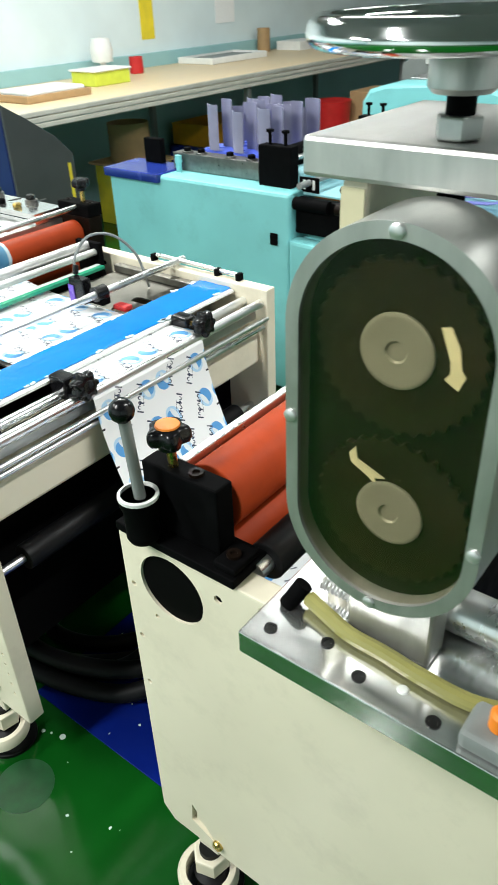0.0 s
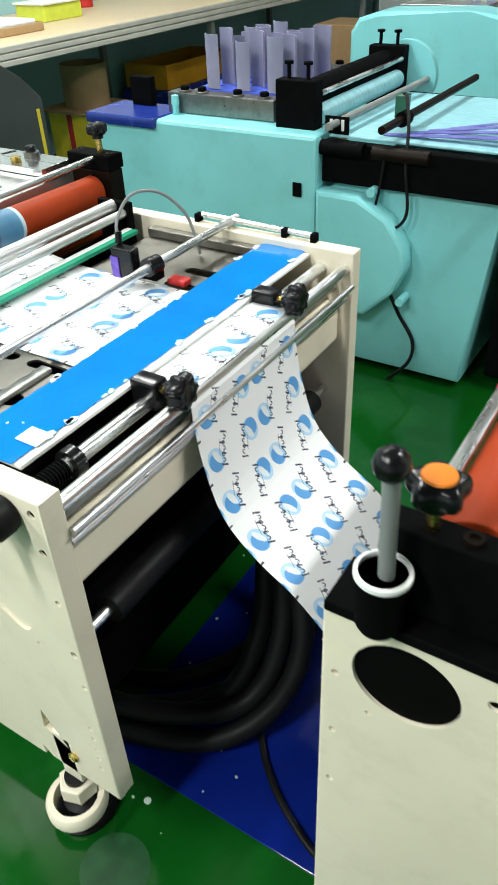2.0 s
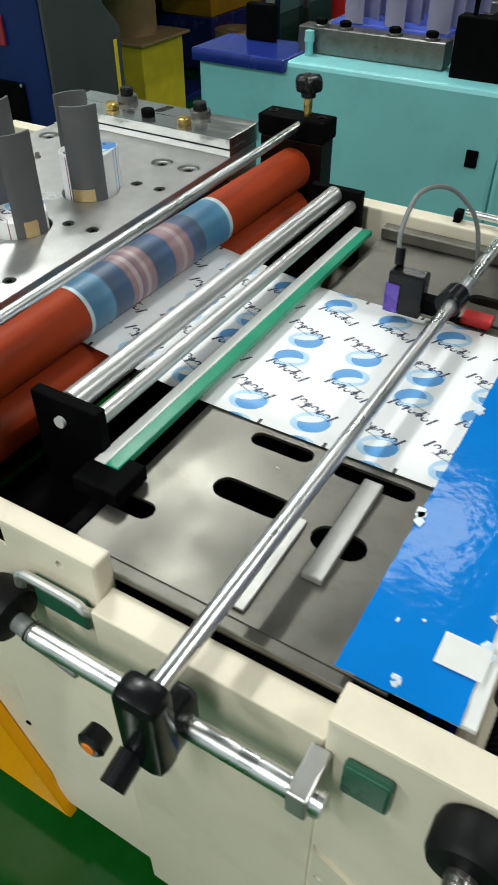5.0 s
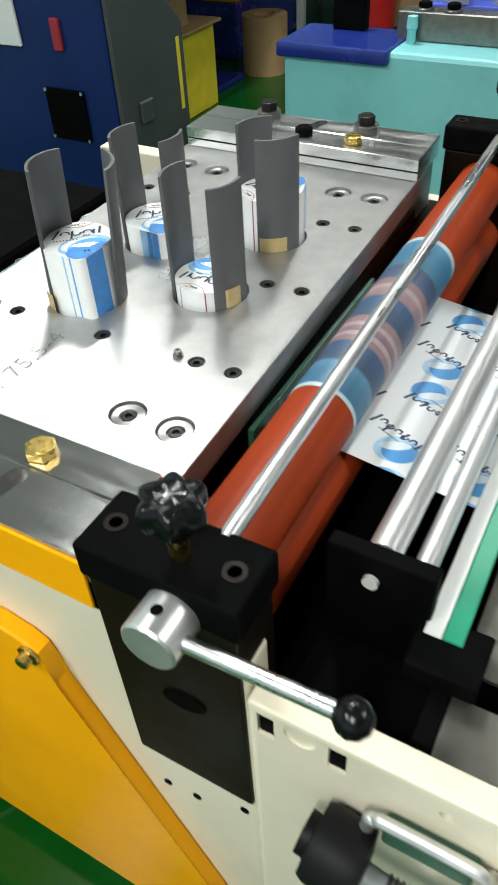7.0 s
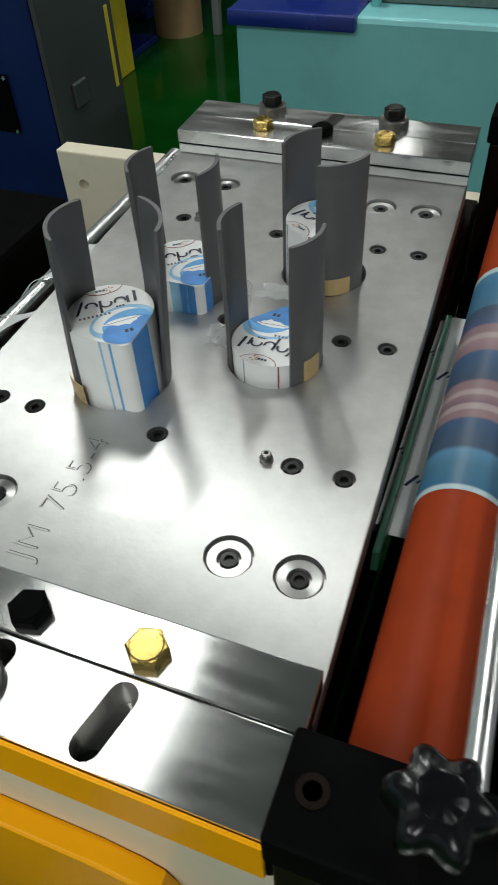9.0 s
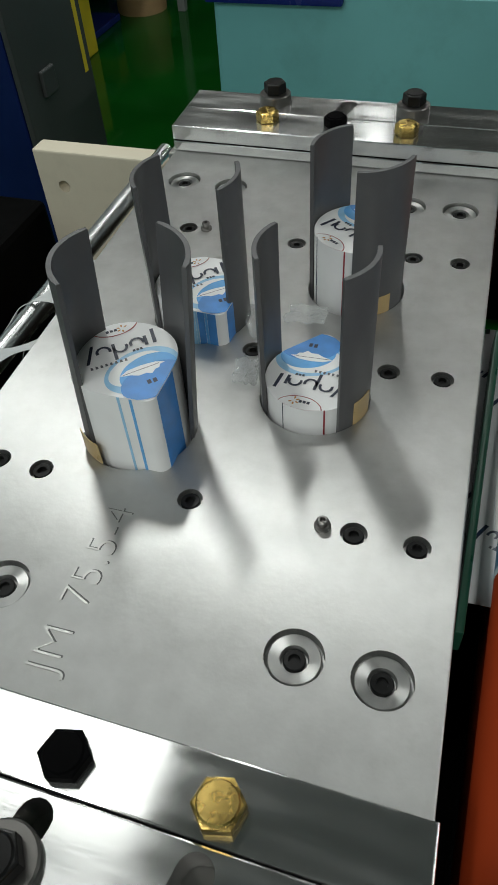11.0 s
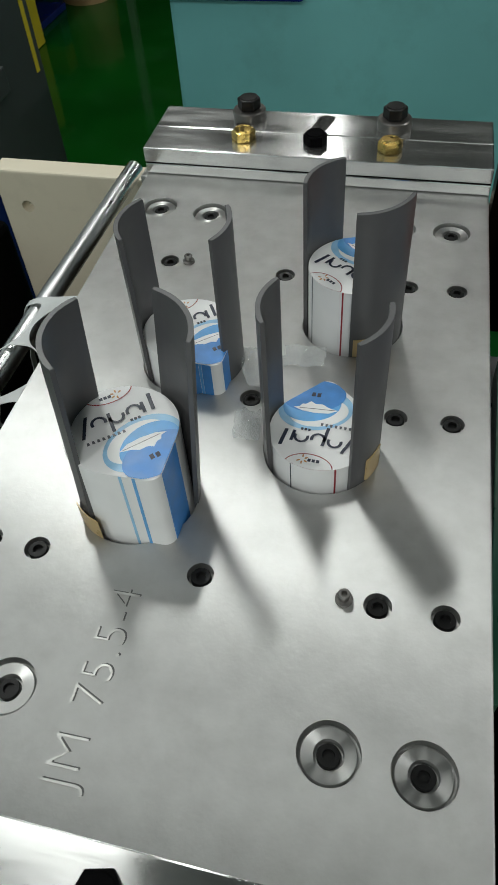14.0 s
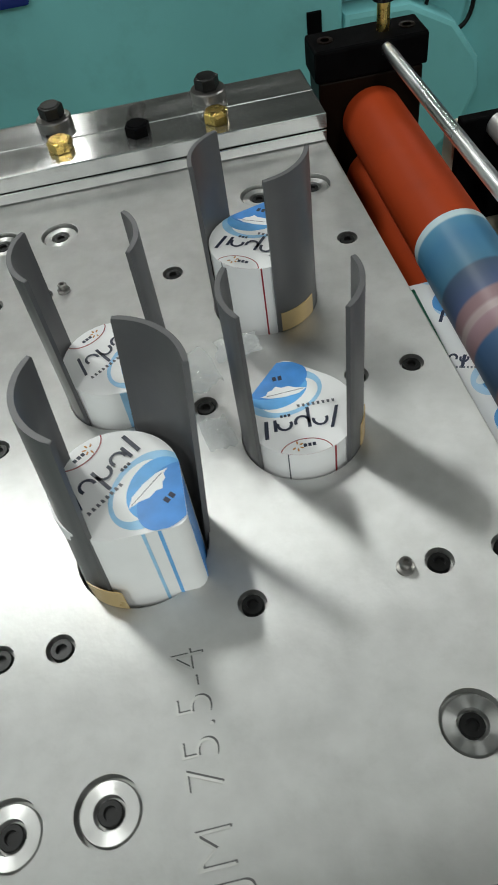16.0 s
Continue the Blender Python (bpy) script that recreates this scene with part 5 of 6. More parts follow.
def levelling_foot(x, y, mach):
    part("foot_bracket", bx(x - 0.022, x + 0.022, y - 0.005, y + 0.030, 0.105, 0.235, 0.004), M_CREAM, mach, "cream foot bracket")
    part("foot_nut", prism([(x + a, y + 0.008 + b) for a, b in hexagon(0.014)], 0.196, 0.212, 0.002), M_BROWNBLACK, mach)
    part("foot", lathe([(0.034, 0.012), (0.034, 0.040), (0.022, 0.046), (0.020, 0.110), (0, 0.112)], (x, y, 0), (0, 0, 1), 24), M_RUBBER, mach, "dark levelling foot")
    ring = [(0.038, 0.030), (0.050, 0.028), (0.055, 0.034), (0.055, 0.052), (0.050, 0.060), (0.040, 0.060), (0.038, 0.054), (0.038, 0.030)]
    part("foot_ring", lathe(ring, (x, y - 0.012, 0), (0, 0, 1), 28, None, False), M_CREAM, mach, "cream cast ring round the foot")
    part("foot_collar", prism([(x + a, y + b) for a, b in hexagon(0.034, 0.3)], 0.062, 0.100, 0.004), M_CREAM, mach, "cream hexagon collar")
    part("foot_pad", lathe([(0.056, 0.0), (0.056, 0.008), (0.048, 0.012), (0, 0.012)], (x, y, 0), (0, 0, 1), 24), M_RUBBER, mach, "black rubber pad")


levelling_foot(0.640, -0.185, table)
levelling_foot(0.70, 0.60, table)
levelling_foot(-0.4, -0.13, press)
levelling_foot(-0.4, 0.70, press)

# printed web on the table
WY0 = 0.100


def web_sheet(name, path, label, u0=0.0, y0=WY0, y1=WY0 + 0.305, mat=None):
    """A thin sheet along a path of (x, z), with its length and width as UV."""
    bm = bmesh.new()
    uvl = bm.loops.layers.uv.new("UVMap")
    d, dist = u0, []
    for i, p in enumerate(path):
        if i:
            d += math.dist(p, path[i - 1])
        dist.append(d)
    cols = 8
    rows = [[bm.verts.new((x, y0 + (y1 - y0) * k / cols, z)) for k in range(cols + 1)] for x, z in path]
    for i in range(len(path) - 1):
        for k in range(cols):
            f = bm.faces.new((rows[i][k], rows[i + 1][k], rows[i + 1][k + 1], rows[i][k + 1]))
            for loop, (ii, kk) in zip(f.loops, ((i, k), (i + 1, k), (i + 1, k + 1), (i, k + 1))):
                loop[uvl].uv = (dist[ii], (y1 - y0) * kk / cols)
    me = bpy.data.meshes.new(name)
    for f in bm.faces:
        f.smooth = True
    bm.to_mesh(me)
    bm.free()
    me.materials.append(mat or M_WEB)
    ob = new(name, me)
    BASE[ob] = Vector((0, 0, 0))
    sol = ob.modifiers.new("thickness", "SOLIDIFY")
    sol.thickness, sol.offset = 0.0005, 0
    return tagged(ob, label, "paper web"), dist[-1]


web, U_END = web_sheet("paper_web", [(0.030, 0.778), (0.070, 0.7796), (0.105, 0.7798), (0.16, 0.772), (0.22, 0.764), (0.27, 0.7585), (0.35, 0.7565), (0.45, 0.7565), (0.55, 0.7575), (0.62, 0.765), (0.672, 0.768), (0.715, 0.769), (0.742, 0.7685)], "white paper web printed with blue lids, lying on the table")

# ---- pulling unit with the gear case ----
pull = thing("pull_unit", "cream pulling unit with red roller and gear case", "machine unit", (1.35, 0.25, 0.0))
near = side_plate([(1.096, 0.165), (1.12, 0.137), (1.90, 0.137), (1.90, 0.790), (1.096, 0.790)], -0.162, -0.126, 0.003)
holes = bmesh.new()
prism(ellipse_pts(1.183, 0.726, 0.054, 0.052, 0.0, 40), 0.155, 0.18, 0, holes, UPRIGHT)
for x, z, r in ((1.263, 0.756, 0.0065), (1.331, 0.775, 0.0065), (1.150, 0.660, 0.0035), (1.112, 0.70, 0.0045), (1.112, 0.60, 0.0045), (1.112, 0.50, 0.0045)):
    rod((x, -0.175, z), (x, -0.150, z), r, 14, holes)
prism([(1.165, 0.185), (1.215, 0.165), (1.170, 0.235)], 0.14, 0.18, 0, holes, UPRIGHT)
part("side_plate", carve(near, holes), M_CREAM, pull, "cream side plate with a large round hole")
# black plugs paint shade into the two larger carved holes
for x, z in ((1.263, 0.756), (1.331, 0.775)):
    part("hole_plug", rod((x, -0.158, z), (x, -0.1505, z), 0.0063, 14), M_BLACK, pull, "black plug for the shade in a bolt hole")
part("bolt", lathe([(0.010, 0), (0.010, 0.004), (0.008, 0.007), (0, 0.008)], (1.222, -0.162, 0.166), (0, -1, 0), 16), M_BRASS, pull, "worn brass bolt")
# near-black disc paints the shade within the round hole
part("hole_shade", side_plate(ellipse_pts(1.183, 0.726, 0.0535, 0.0515, 0.0, 40), -0.1580, -0.1552, 0), M_SHADEBLACK, pull, "near-black disc standing in for shade in the round hole")
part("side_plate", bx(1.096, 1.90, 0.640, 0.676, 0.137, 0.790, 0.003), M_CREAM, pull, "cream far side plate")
# added near-black upright paints the unit's inner shade
part("shade_panel", bx(1.45, 1.46, -0.125, 0.64, 0.15, 0.66, 0.002), M_SHADEBLACK, pull, "near-black upright sheet standing in for inner shade")
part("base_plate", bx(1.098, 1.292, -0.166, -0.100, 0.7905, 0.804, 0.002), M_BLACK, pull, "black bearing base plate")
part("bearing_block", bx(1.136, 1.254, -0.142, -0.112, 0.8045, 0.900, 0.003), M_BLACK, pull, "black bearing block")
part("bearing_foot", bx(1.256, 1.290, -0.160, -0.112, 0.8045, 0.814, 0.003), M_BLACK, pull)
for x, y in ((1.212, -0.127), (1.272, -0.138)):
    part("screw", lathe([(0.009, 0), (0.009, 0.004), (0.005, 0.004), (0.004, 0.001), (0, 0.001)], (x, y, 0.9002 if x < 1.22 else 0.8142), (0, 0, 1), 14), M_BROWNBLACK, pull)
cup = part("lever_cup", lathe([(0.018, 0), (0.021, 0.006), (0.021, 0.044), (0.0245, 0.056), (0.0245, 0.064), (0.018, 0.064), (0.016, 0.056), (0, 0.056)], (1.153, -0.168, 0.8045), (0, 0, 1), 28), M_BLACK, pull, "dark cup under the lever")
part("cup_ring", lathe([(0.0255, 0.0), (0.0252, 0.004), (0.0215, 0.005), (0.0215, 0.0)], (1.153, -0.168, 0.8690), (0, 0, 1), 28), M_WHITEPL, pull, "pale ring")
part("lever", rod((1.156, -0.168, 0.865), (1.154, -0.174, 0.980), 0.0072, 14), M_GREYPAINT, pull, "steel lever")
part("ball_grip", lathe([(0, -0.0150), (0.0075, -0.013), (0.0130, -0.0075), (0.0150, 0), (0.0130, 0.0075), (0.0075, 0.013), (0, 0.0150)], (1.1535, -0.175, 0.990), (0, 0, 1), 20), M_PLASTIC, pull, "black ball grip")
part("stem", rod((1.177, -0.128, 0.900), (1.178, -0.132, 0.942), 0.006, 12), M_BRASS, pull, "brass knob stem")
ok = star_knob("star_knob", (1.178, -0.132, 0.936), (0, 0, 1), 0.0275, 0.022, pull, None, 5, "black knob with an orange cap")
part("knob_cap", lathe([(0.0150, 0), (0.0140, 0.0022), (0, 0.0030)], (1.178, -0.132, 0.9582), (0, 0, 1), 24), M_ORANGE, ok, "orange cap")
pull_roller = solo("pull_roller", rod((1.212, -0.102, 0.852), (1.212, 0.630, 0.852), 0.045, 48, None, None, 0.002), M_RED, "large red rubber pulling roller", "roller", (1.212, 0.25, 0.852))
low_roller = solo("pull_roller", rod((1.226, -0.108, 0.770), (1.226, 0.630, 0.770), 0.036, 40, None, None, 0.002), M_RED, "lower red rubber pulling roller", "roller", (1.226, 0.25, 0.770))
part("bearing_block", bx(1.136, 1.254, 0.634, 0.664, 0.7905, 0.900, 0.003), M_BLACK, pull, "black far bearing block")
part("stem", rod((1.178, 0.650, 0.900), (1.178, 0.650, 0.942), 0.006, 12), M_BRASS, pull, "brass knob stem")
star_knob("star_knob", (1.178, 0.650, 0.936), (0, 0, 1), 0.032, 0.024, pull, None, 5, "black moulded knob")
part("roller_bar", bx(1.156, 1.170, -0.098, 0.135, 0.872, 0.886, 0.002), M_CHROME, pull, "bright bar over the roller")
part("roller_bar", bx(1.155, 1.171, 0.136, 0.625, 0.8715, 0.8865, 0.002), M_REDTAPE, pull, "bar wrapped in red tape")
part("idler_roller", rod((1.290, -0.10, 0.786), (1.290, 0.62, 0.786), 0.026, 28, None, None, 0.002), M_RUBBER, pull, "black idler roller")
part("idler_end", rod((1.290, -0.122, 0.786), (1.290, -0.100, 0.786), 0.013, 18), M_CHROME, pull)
# added near-black sheet closes the gap under the idlers with painted shade
part("idler_shade", bx(1.30, 1.448, -0.124, 0.638, 0.700, 0.712, 0.002), M_SHADEBLACK, pull, "near-black sheet standing in for shade under the idlers")
part("idler_roller", rod((1.372, -0.11, 0.745), (1.372, 0.62, 0.745), 0.017, 24), M_GREYPAINT, pull, "grey idler roller")
deck = part("deck_plate", bx(1.352, 1.72, -0.232, -0.060, 0.7905, 0.8205, 0.0015), M_POLISH, pull, "bright machined deck plate")
for x, y in ((1.377, -0.209), (1.435, -0.192), (1.481, -0.210), (1.560, -0.215)):
    part("screw", lathe([(0.0072, 0.0), (0.0072, 0.0012), (0.0042, 0.0012), (0.0038, 0.0004), (0, 0.0004)], (x, y, 0.8205), (0, 0, 1), 16), M_SCREW, pull)
part("paint_spot", lathe([(0.006, 0.0), (0.005, 0.0015), (0, 0.002)], (1.522, -0.199, 0.8205), (0, 0, 1), 12), M_WHITEPL, pull, "white paint spot")
part("deck_bolt", rod((1.372, -0.172, 0.8205), (1.384, -0.158, 0.846), 0.010, 14), M_BLACK, pull, "black bolt")
part("hose", tube_path(smooth_path([(1.392, -0.160, 0.832), (1.42, -0.168, 0.830), (1.452, -0.177, 0.830), (1.492, -0.179, 0.830), (1.532, -0.183, 0.830), (1.58, -0.184, 0.831), (1.62, -0.172, 0.832)], 8), 0.0085, 10), M_OLIVE, pull, "olive green curved hose")
for k in range(14):
    part("spring_coil", lathe([(0.006, -0.0012), (0.008, 0), (0.006, 0.0012)], (1.395 + 0.0046 * k, -0.137, 0.838), (1, 0, 0), 12), M_CHROME, pull)
part("drum", rod((1.47, -0.098, 0.846), (1.70, -0.098, 0.846), 0.024, 32), M_CHROME, pull, "bright turned drum")
part("orange_cap", lathe([(0.010, 0), (0.010, 0.016), (0.007, 0.019), (0, 0.019)], (1.612, -0.200, 0.8405), (0, 0, 1), 18), M_ORANGE, pull, "orange plastic cap")
part("fork", bx(1.585, 1.650, -0.226, -0.178, 0.8207, 0.840, 0.006), M_GREYPAINT, pull, "grey cast fork")

# gear case standing on the deck
case = thing("gear_case", "pill-shaped aluminium gear case with a clear front", "gear case", (1.478, -0.15, 0.8205))
part("case_foot", bx(1.44, 1.53, -0.165, -0.128, 0.8207, 0.906, 0.004), M_ALU, case, "aluminium foot")
CX, CZ, HW, HH = 1.479, 1.075, 0.090, 0.173



def pill(hw, hh, n=40):
    pts = []
    for i in range(n + 1):
        a = math.pi * i / n
        pts.append((CX + hw * math.cos(a), CZ + (hh - hw) + hw * math.sin(a)))
    for i in range(n + 1):
        a = math.pi + math.pi * i / n
        pts.append((CX + hw * math.cos(a), CZ - (hh - hw) + hw * math.sin(a)))
    return pts


shell = side_plate(pill(HW, HH), -0.197, -0.125, 0.004)
shell = carve(shell, side_plate(pill(HW - 0.012, HH - 0.012), -0.25, -0.134, 0))
part("shell", shell, M_ALU, case, "cast aluminium shell")
part("inner_back", side_plate(pill(HW - 0.0125, HH - 0.0125), -0.1790, -0.1345, 0), M_AMBER, case, "greasy dark interior")
GEARS = []
MARKS = (((1.513, 1.178), (1.520, 1.180), (1.528, 1.166), (1.531, 1.150), (1.535, 1.146), (1.530, 1.134), (1.519, 1.140), (1.523, 1.146), (1.522, 1.155)),
         ((1.446, 1.052), (1.452, 1.060), (1.454, 1.048), (1.480, 1.038), (1.470, 1.035), (1.476, 1.025), (1.464, 1.035), (1.448, 1.043)))
for (cz, gx), mark in zip(((1.152, 1.481), (1.006, 1.486)), MARKS):
    gear = []
    for i in range(192):
        a = 2 * math.pi * i / 192
        r = 0.0655 + (0.0, 0.0012, 0.0045, 0.0045, 0.0012, 0.0)[i % 6]
        gear.append((gx + r * math.cos(a), cz + r * math.sin(a)))
    BASE[case] = Vector((gx, -0.15, cz))
    gg = part("gear", side_plate(gear, -0.1850, -0.1792, 0.0006), M_GEAR, case, "dark greased gear wheel")
    BASE[case] = Vector(case.location)
    gg.location = Vector((gx, -0.15, cz)) - BASE[case]
    part("gear_hub", lathe([(0.030, 0), (0.030, 0.002), (0.0275, 0.003), (0.0255, 0.0026), (0.009, 0.003), (0.0075, 0.001), (0, 0.001)], (gx, -0.1851, cz), (0, -1, 0), 32), M_GEARDISC, gg, "pale worn hub disc")
    part("paint_mark", side_plate(mark, -0.1862, -0.1851, 0), M_BUFF, gg, "cream paint mark on the gear")
    GEARS.append(gg)
pane = part("front_pane", side_plate(pill(HW - 0.008, HH - 0.008), -0.1945, -0.1915, 0), glass, case, "clear front pane")
pane.visible_shadow = False
for a, b in ((0, HH - 0.006), (-HW + 0.005, 0.0), (HW - 0.005, -0.07), (0, -HH + 0.006)):
    part("rim_screw", lathe([(0.0058, 0), (0.0058, 0.002), (0.004, 0.0032), (0, 0.0034)], (CX + a, -0.197, CZ + b), (0, -1, 0), 14), M_SATIN, case, "bright rim screw")
# cast frame and hand wheel over the gear case
frame_top = thing("screw_press_head", "aluminium press head with a chrome hand wheel", "press head", (1.48, -0.02, 0.722))
part("column", bx(1.388, 1.412, -0.118, 0.06, 0.8207, 1.2495, 0.004), M_CREAM, frame_top, "cream column")
part("label_plate", bx(1.3885, 1.410, -0.1192, -0.1182, 1.200, 1.244, 0.0003), M_BUFF, frame_top, "buff label")
part("head_block", bx(1.357, 1.75, -0.128, 0.08, 1.250, 1.281, 0.004), M_ALU, frame_top, "aluminium head block")
part("stud", rod((1.400, -0.10, 1.215), (1.400, -0.10, 1.25), 0.010, 16), M_STEEL, frame_top)
part("dial", lathe([(0.010, 0), (0.010, 0.006), (0, 0.006)], (1.400, -0.1182, 1.185), (0, -1, 0), 18), M_BLACK, frame_top)
part("spindle", rod((1.470, -0.095, 1.20), (1.470, -0.095, 1.34), 0.0105, 20), M_BLACK, frame_top, "dark threaded spindle")
part("spindle_nut", prism([(1.470 + x, -0.095 + y) for x, y in hexagon(0.0175)], 1.2815, 1.298, 0.002), M_STEEL, frame_top, "steel lock nut")
part("wheel_hub", lathe([(0.021, 1.312), (0.025, 1.316), (0.025, 1.338), (0.020, 1.346), (0, 1.346)], (1.470, -0.095, 0), (0, 0, 1), 28), M_ALU, frame_top, "hub of the hand wheel")
rim = [(0.100 + 0.011 * math.cos(a), 1.352 + 0.011 * math.sin(a)) for a in [2 * math.pi * k / 12 for k in range(13)]]
part("wheel_rim", lathe(rim, (1.470, -0.095, 0), (0, 0, 1), 48), M_MIRROR, frame_top, "chrome hand wheel rim")
part("wheel_web", lathe([(0.092, 1.348), (0.092, 1.355), (0.0, 1.357)], (1.470, -0.095, 0), (0, 0, 1), 40), M_MIRROR, frame_top, "chrome wheel dish")
levelling_foot(1.190, -0.150, pull)
levelling_foot(1.80, -0.13, pull)
levelling_foot(1.80, 0.60, pull)

# ---- hoses and cables on the floor ----


def hose(name, pts, r, mat, label):
    return solo(name, tube_path(smooth_path(pts, 10), r, 12), mat, label, "hose", pts[0])


hose("hose", [(0.34, 0.02, 0.026), (0.50, -0.015, 0.026), (0.66, 0.05, 0.026), (0.78, 0.20, 0.026), (0.82, 0.36, 0.06), (0.74, 0.46, 0.20), (0.66, 0.48, 0.40)], 0.021, M_RUBBER, "thick black hose curling under the table")
hose("hose", [(0.34, 0.10, 0.026), (0.52, 0.06, 0.026), (0.66, 0.13, 0.026), (0.74, 0.28, 0.04), (0.72, 0.40, 0.15), (0.62, 0.46, 0.42)], 0.019, M_RUBBER, "thick black hose curling under the table")
for k, dx in enumerate((0.0, 0.045, 0.09)):
    hose("hose", [(0.66 + dx * 0.4, 0.40, 0.45), (0.745 + dx * 0.6, 0.30, 0.36), (0.79 + dx, 0.21, 0.20), (0.775 + dx, 0.12, 0.085), (0.70 + dx * 0.8, 0.05 - dx * 0.3, 0.027 + 0.044 * (k == 1)), (0.58, 0.0 - dx * 0.5, 0.027 + 0.044 * (k == 1)), (0.42, -0.02, 0.027 + 0.044 * (k == 1))], 0.0215, M_RUBBER, "thick black hose curling out from under the table")
hose("power_cable", [(0.78, 0.42, 0.012), (0.80, 0.22, 0.012), (0.86, 0.08, 0.012), (0.98, -0.02, 0.012), (1.12, -0.06, 0.010), (1.40, -0.02, 0.010)], 0.0065, M_RUBBER, "thin black cable lying on the floor")

# ---- slack loop of the web, in rigid strips ----
LOOP_STRAIGHT = smooth_path([(0.742, 0, 0.768), (0.7535, 0, 0.757), (0.761, 0, 0.71), (0.782, 0, 0.65), (0.823, 0, 0.56), (0.880, 0, 0.452), (0.930, 0, 0.362), (0.970, 0, 0.315), (1.04, 0, 0.287), (1.13, 0, 0.280), (1.215, 0, 0.34), (1.258, 0, 0.48), (1.275, 0, 0.64)], 10)
LOOP_BOWED = smooth_path([(0.742, 0, 0.768), (0.7530, 0, 0.757), (0.756, 0, 0.71), (0.766, 0, 0.636), (0.794, 0, 0.552), (0.854, 0, 0.495), (0.922, 0, 0.456), (0.982, 0, 0.401), (1.045, 0, 0.330), (1.12, 0, 0.295), (1.21, 0, 0.34), (1.258, 0, 0.48), (1.275, 0, 0.64)], 10)
NSTRIP = 44


def resample(path, n):
    """Even steps along the path: mid place and slope of n strips, and the step."""
    d = [0.0]
    for a, b in zip(path, path[1:]):
        d.append(d[-1] + (b - a).length)
    pts = []
    for k in range(n + 1):
        s = d[-1] * k / n
        i = max(j for j in range(len(d)) if d[j] <= s + 1e-9)
        i = min(i, len(path) - 2)
        f = (s - d[i]) / max(1e-9, d[i + 1] - d[i])
        pts.append(path[i].lerp(path[i + 1], f))
    return pts, d[-1] / n


PA, SA = resample(LOOP_STRAIGHT, NSTRIP)
PB, SB = resample(LOOP_BOWED, NSTRIP)
STEP = max(SA, SB) * 1.012
loop = thing("paper_loop", "slack hanging loop of printed white paper web", "paper web", (0.742, 0.25, 0.25))
strips = []
for k in range(NSTRIP):
    bm = bmesh.new()
    uvl = bm.loops.layers.uv.new("UVMap")
    vs = [bm.verts.new((s * STEP / 2, y, 0)) for s, y in ((-1, -0.1525), (1, -0.1525), (1, 0.1525), (-1, 0.1525))]
    f = bm.faces.new(vs)
    for lp, (a, b) in zip(f.loops, ((0, 0), (1, 0), (1, 0.305), (0, 0.305))):
        lp[uvl].uv = (U_END + k * SA + a * STEP, b)
    ret = bmesh.ops.extrude_face_region(bm, geom=[f])
    bmesh.ops.translate(bm, verts=[v for v in ret["geom"] if isinstance(v, bmesh.types.BMVert)], vec=(0, 0, -0.0004))
    me = bpy.data.meshes.new("web_strip")
    bm.to_mesh(me)
    bm.free()
    me.materials.append(M_WEB)
    ob = new("web_strip", me)
    ob.parent = loop
    strips.append(ob)


def strip_pose(k, bow):
    a = PA[k].lerp(PB[k], bow)
    b = PA[k + 1].lerp(PB[k + 1], bow)
    mid = (a + b) / 2
    d = b - a
    return pose(mid.x - 0.742, 0.2525 - 0.25 + 0.0, mid.z - 0.25, 0, math.degrees(math.atan2(-d.z, d.x)), 0)


# ---- the teal machine behind ----
teal = thing("teal_machine", "older teal painted lid-punching machine", "machine", (0.1, 1.9, 0.0))
part("long_cover", bx(-0.62, 0.262, 1.432, 1.60, 0.02, 0.770, 0.012), M_TEAL, teal, "long teal sheet-metal cover")
part("cover_top", bx(-0.632, -0.335, 1.414, 1.62, 0.742, 0.7755, 0.006), M_BLUECOVER, teal, "blue film-wrapped box lid")
low = side_plate([(0.262, 0.03), (0.765, 0.03), (0.822, 0.632), (0.30, 0.628), (0.262, 0.60)], 1.50, 2.30, 0.008)
part("lower_body", low, M_TEAL, teal, "teal lower body panel")
hump = side_plate([(0.262, 0.615), (0.40, 0.612), (0.50, 0.560), (0.562, 0.475), (0.570, 0.41), (0.540, 0.33), (0.445, 0.235), (0.262, 0.230)], 1.428, 1.502, 0.012)
part("belt_cover", hump, M_TEAL, teal, "rounded teal belt cover")
# near-black disc paints the shade of an opening
part("vent_hole", rod((0.36, 1.4265, 0.395), (0.36, 1.430, 0.395), 0.045, 28), M_SHADEBLACK, teal, "near-black disc for the shade in a round opening")
part("latch", bx(0.185, 0.215, 1.424, 1.4315, 0.590, 0.632, 0.002), M_BLACK, teal, "black latch")
for x, z in ((0.44, 0.628), (0.560, 0.30)):
    part("lug", rod((x, 1.44, z), (x, 1.50, z), 0.014, 14), M_TEAL, teal)
part("black_frame", side_plate([(0.225, 0.632), (0.95, 0.632), (0.95, 0.745), (0.225, 0.752)], 1.475, 1.515, 0.004), M_BLACK, teal, "black table frame")
part("black_frame", side_plate([(0.225, 0.632), (0.95, 0.632), (0.95, 0.745), (0.225, 0.752)], 2.20, 2.24, 0.004), M_BLACK, teal, "black far table frame")
# solid black block stands in for the shade below the table frame
part("interior_block", bx(0.83, 0.94, 1.55, 2.15, 0.05, 0.63, 0.01), M_BLACK, teal, "black block standing in for the shaded machine interior")
part("table_top", bx(0.23, 1.10, 1.52, 2.18, 0.752, 0.760, 0.002), M_WEBT, teal, "pale printed web on the table")
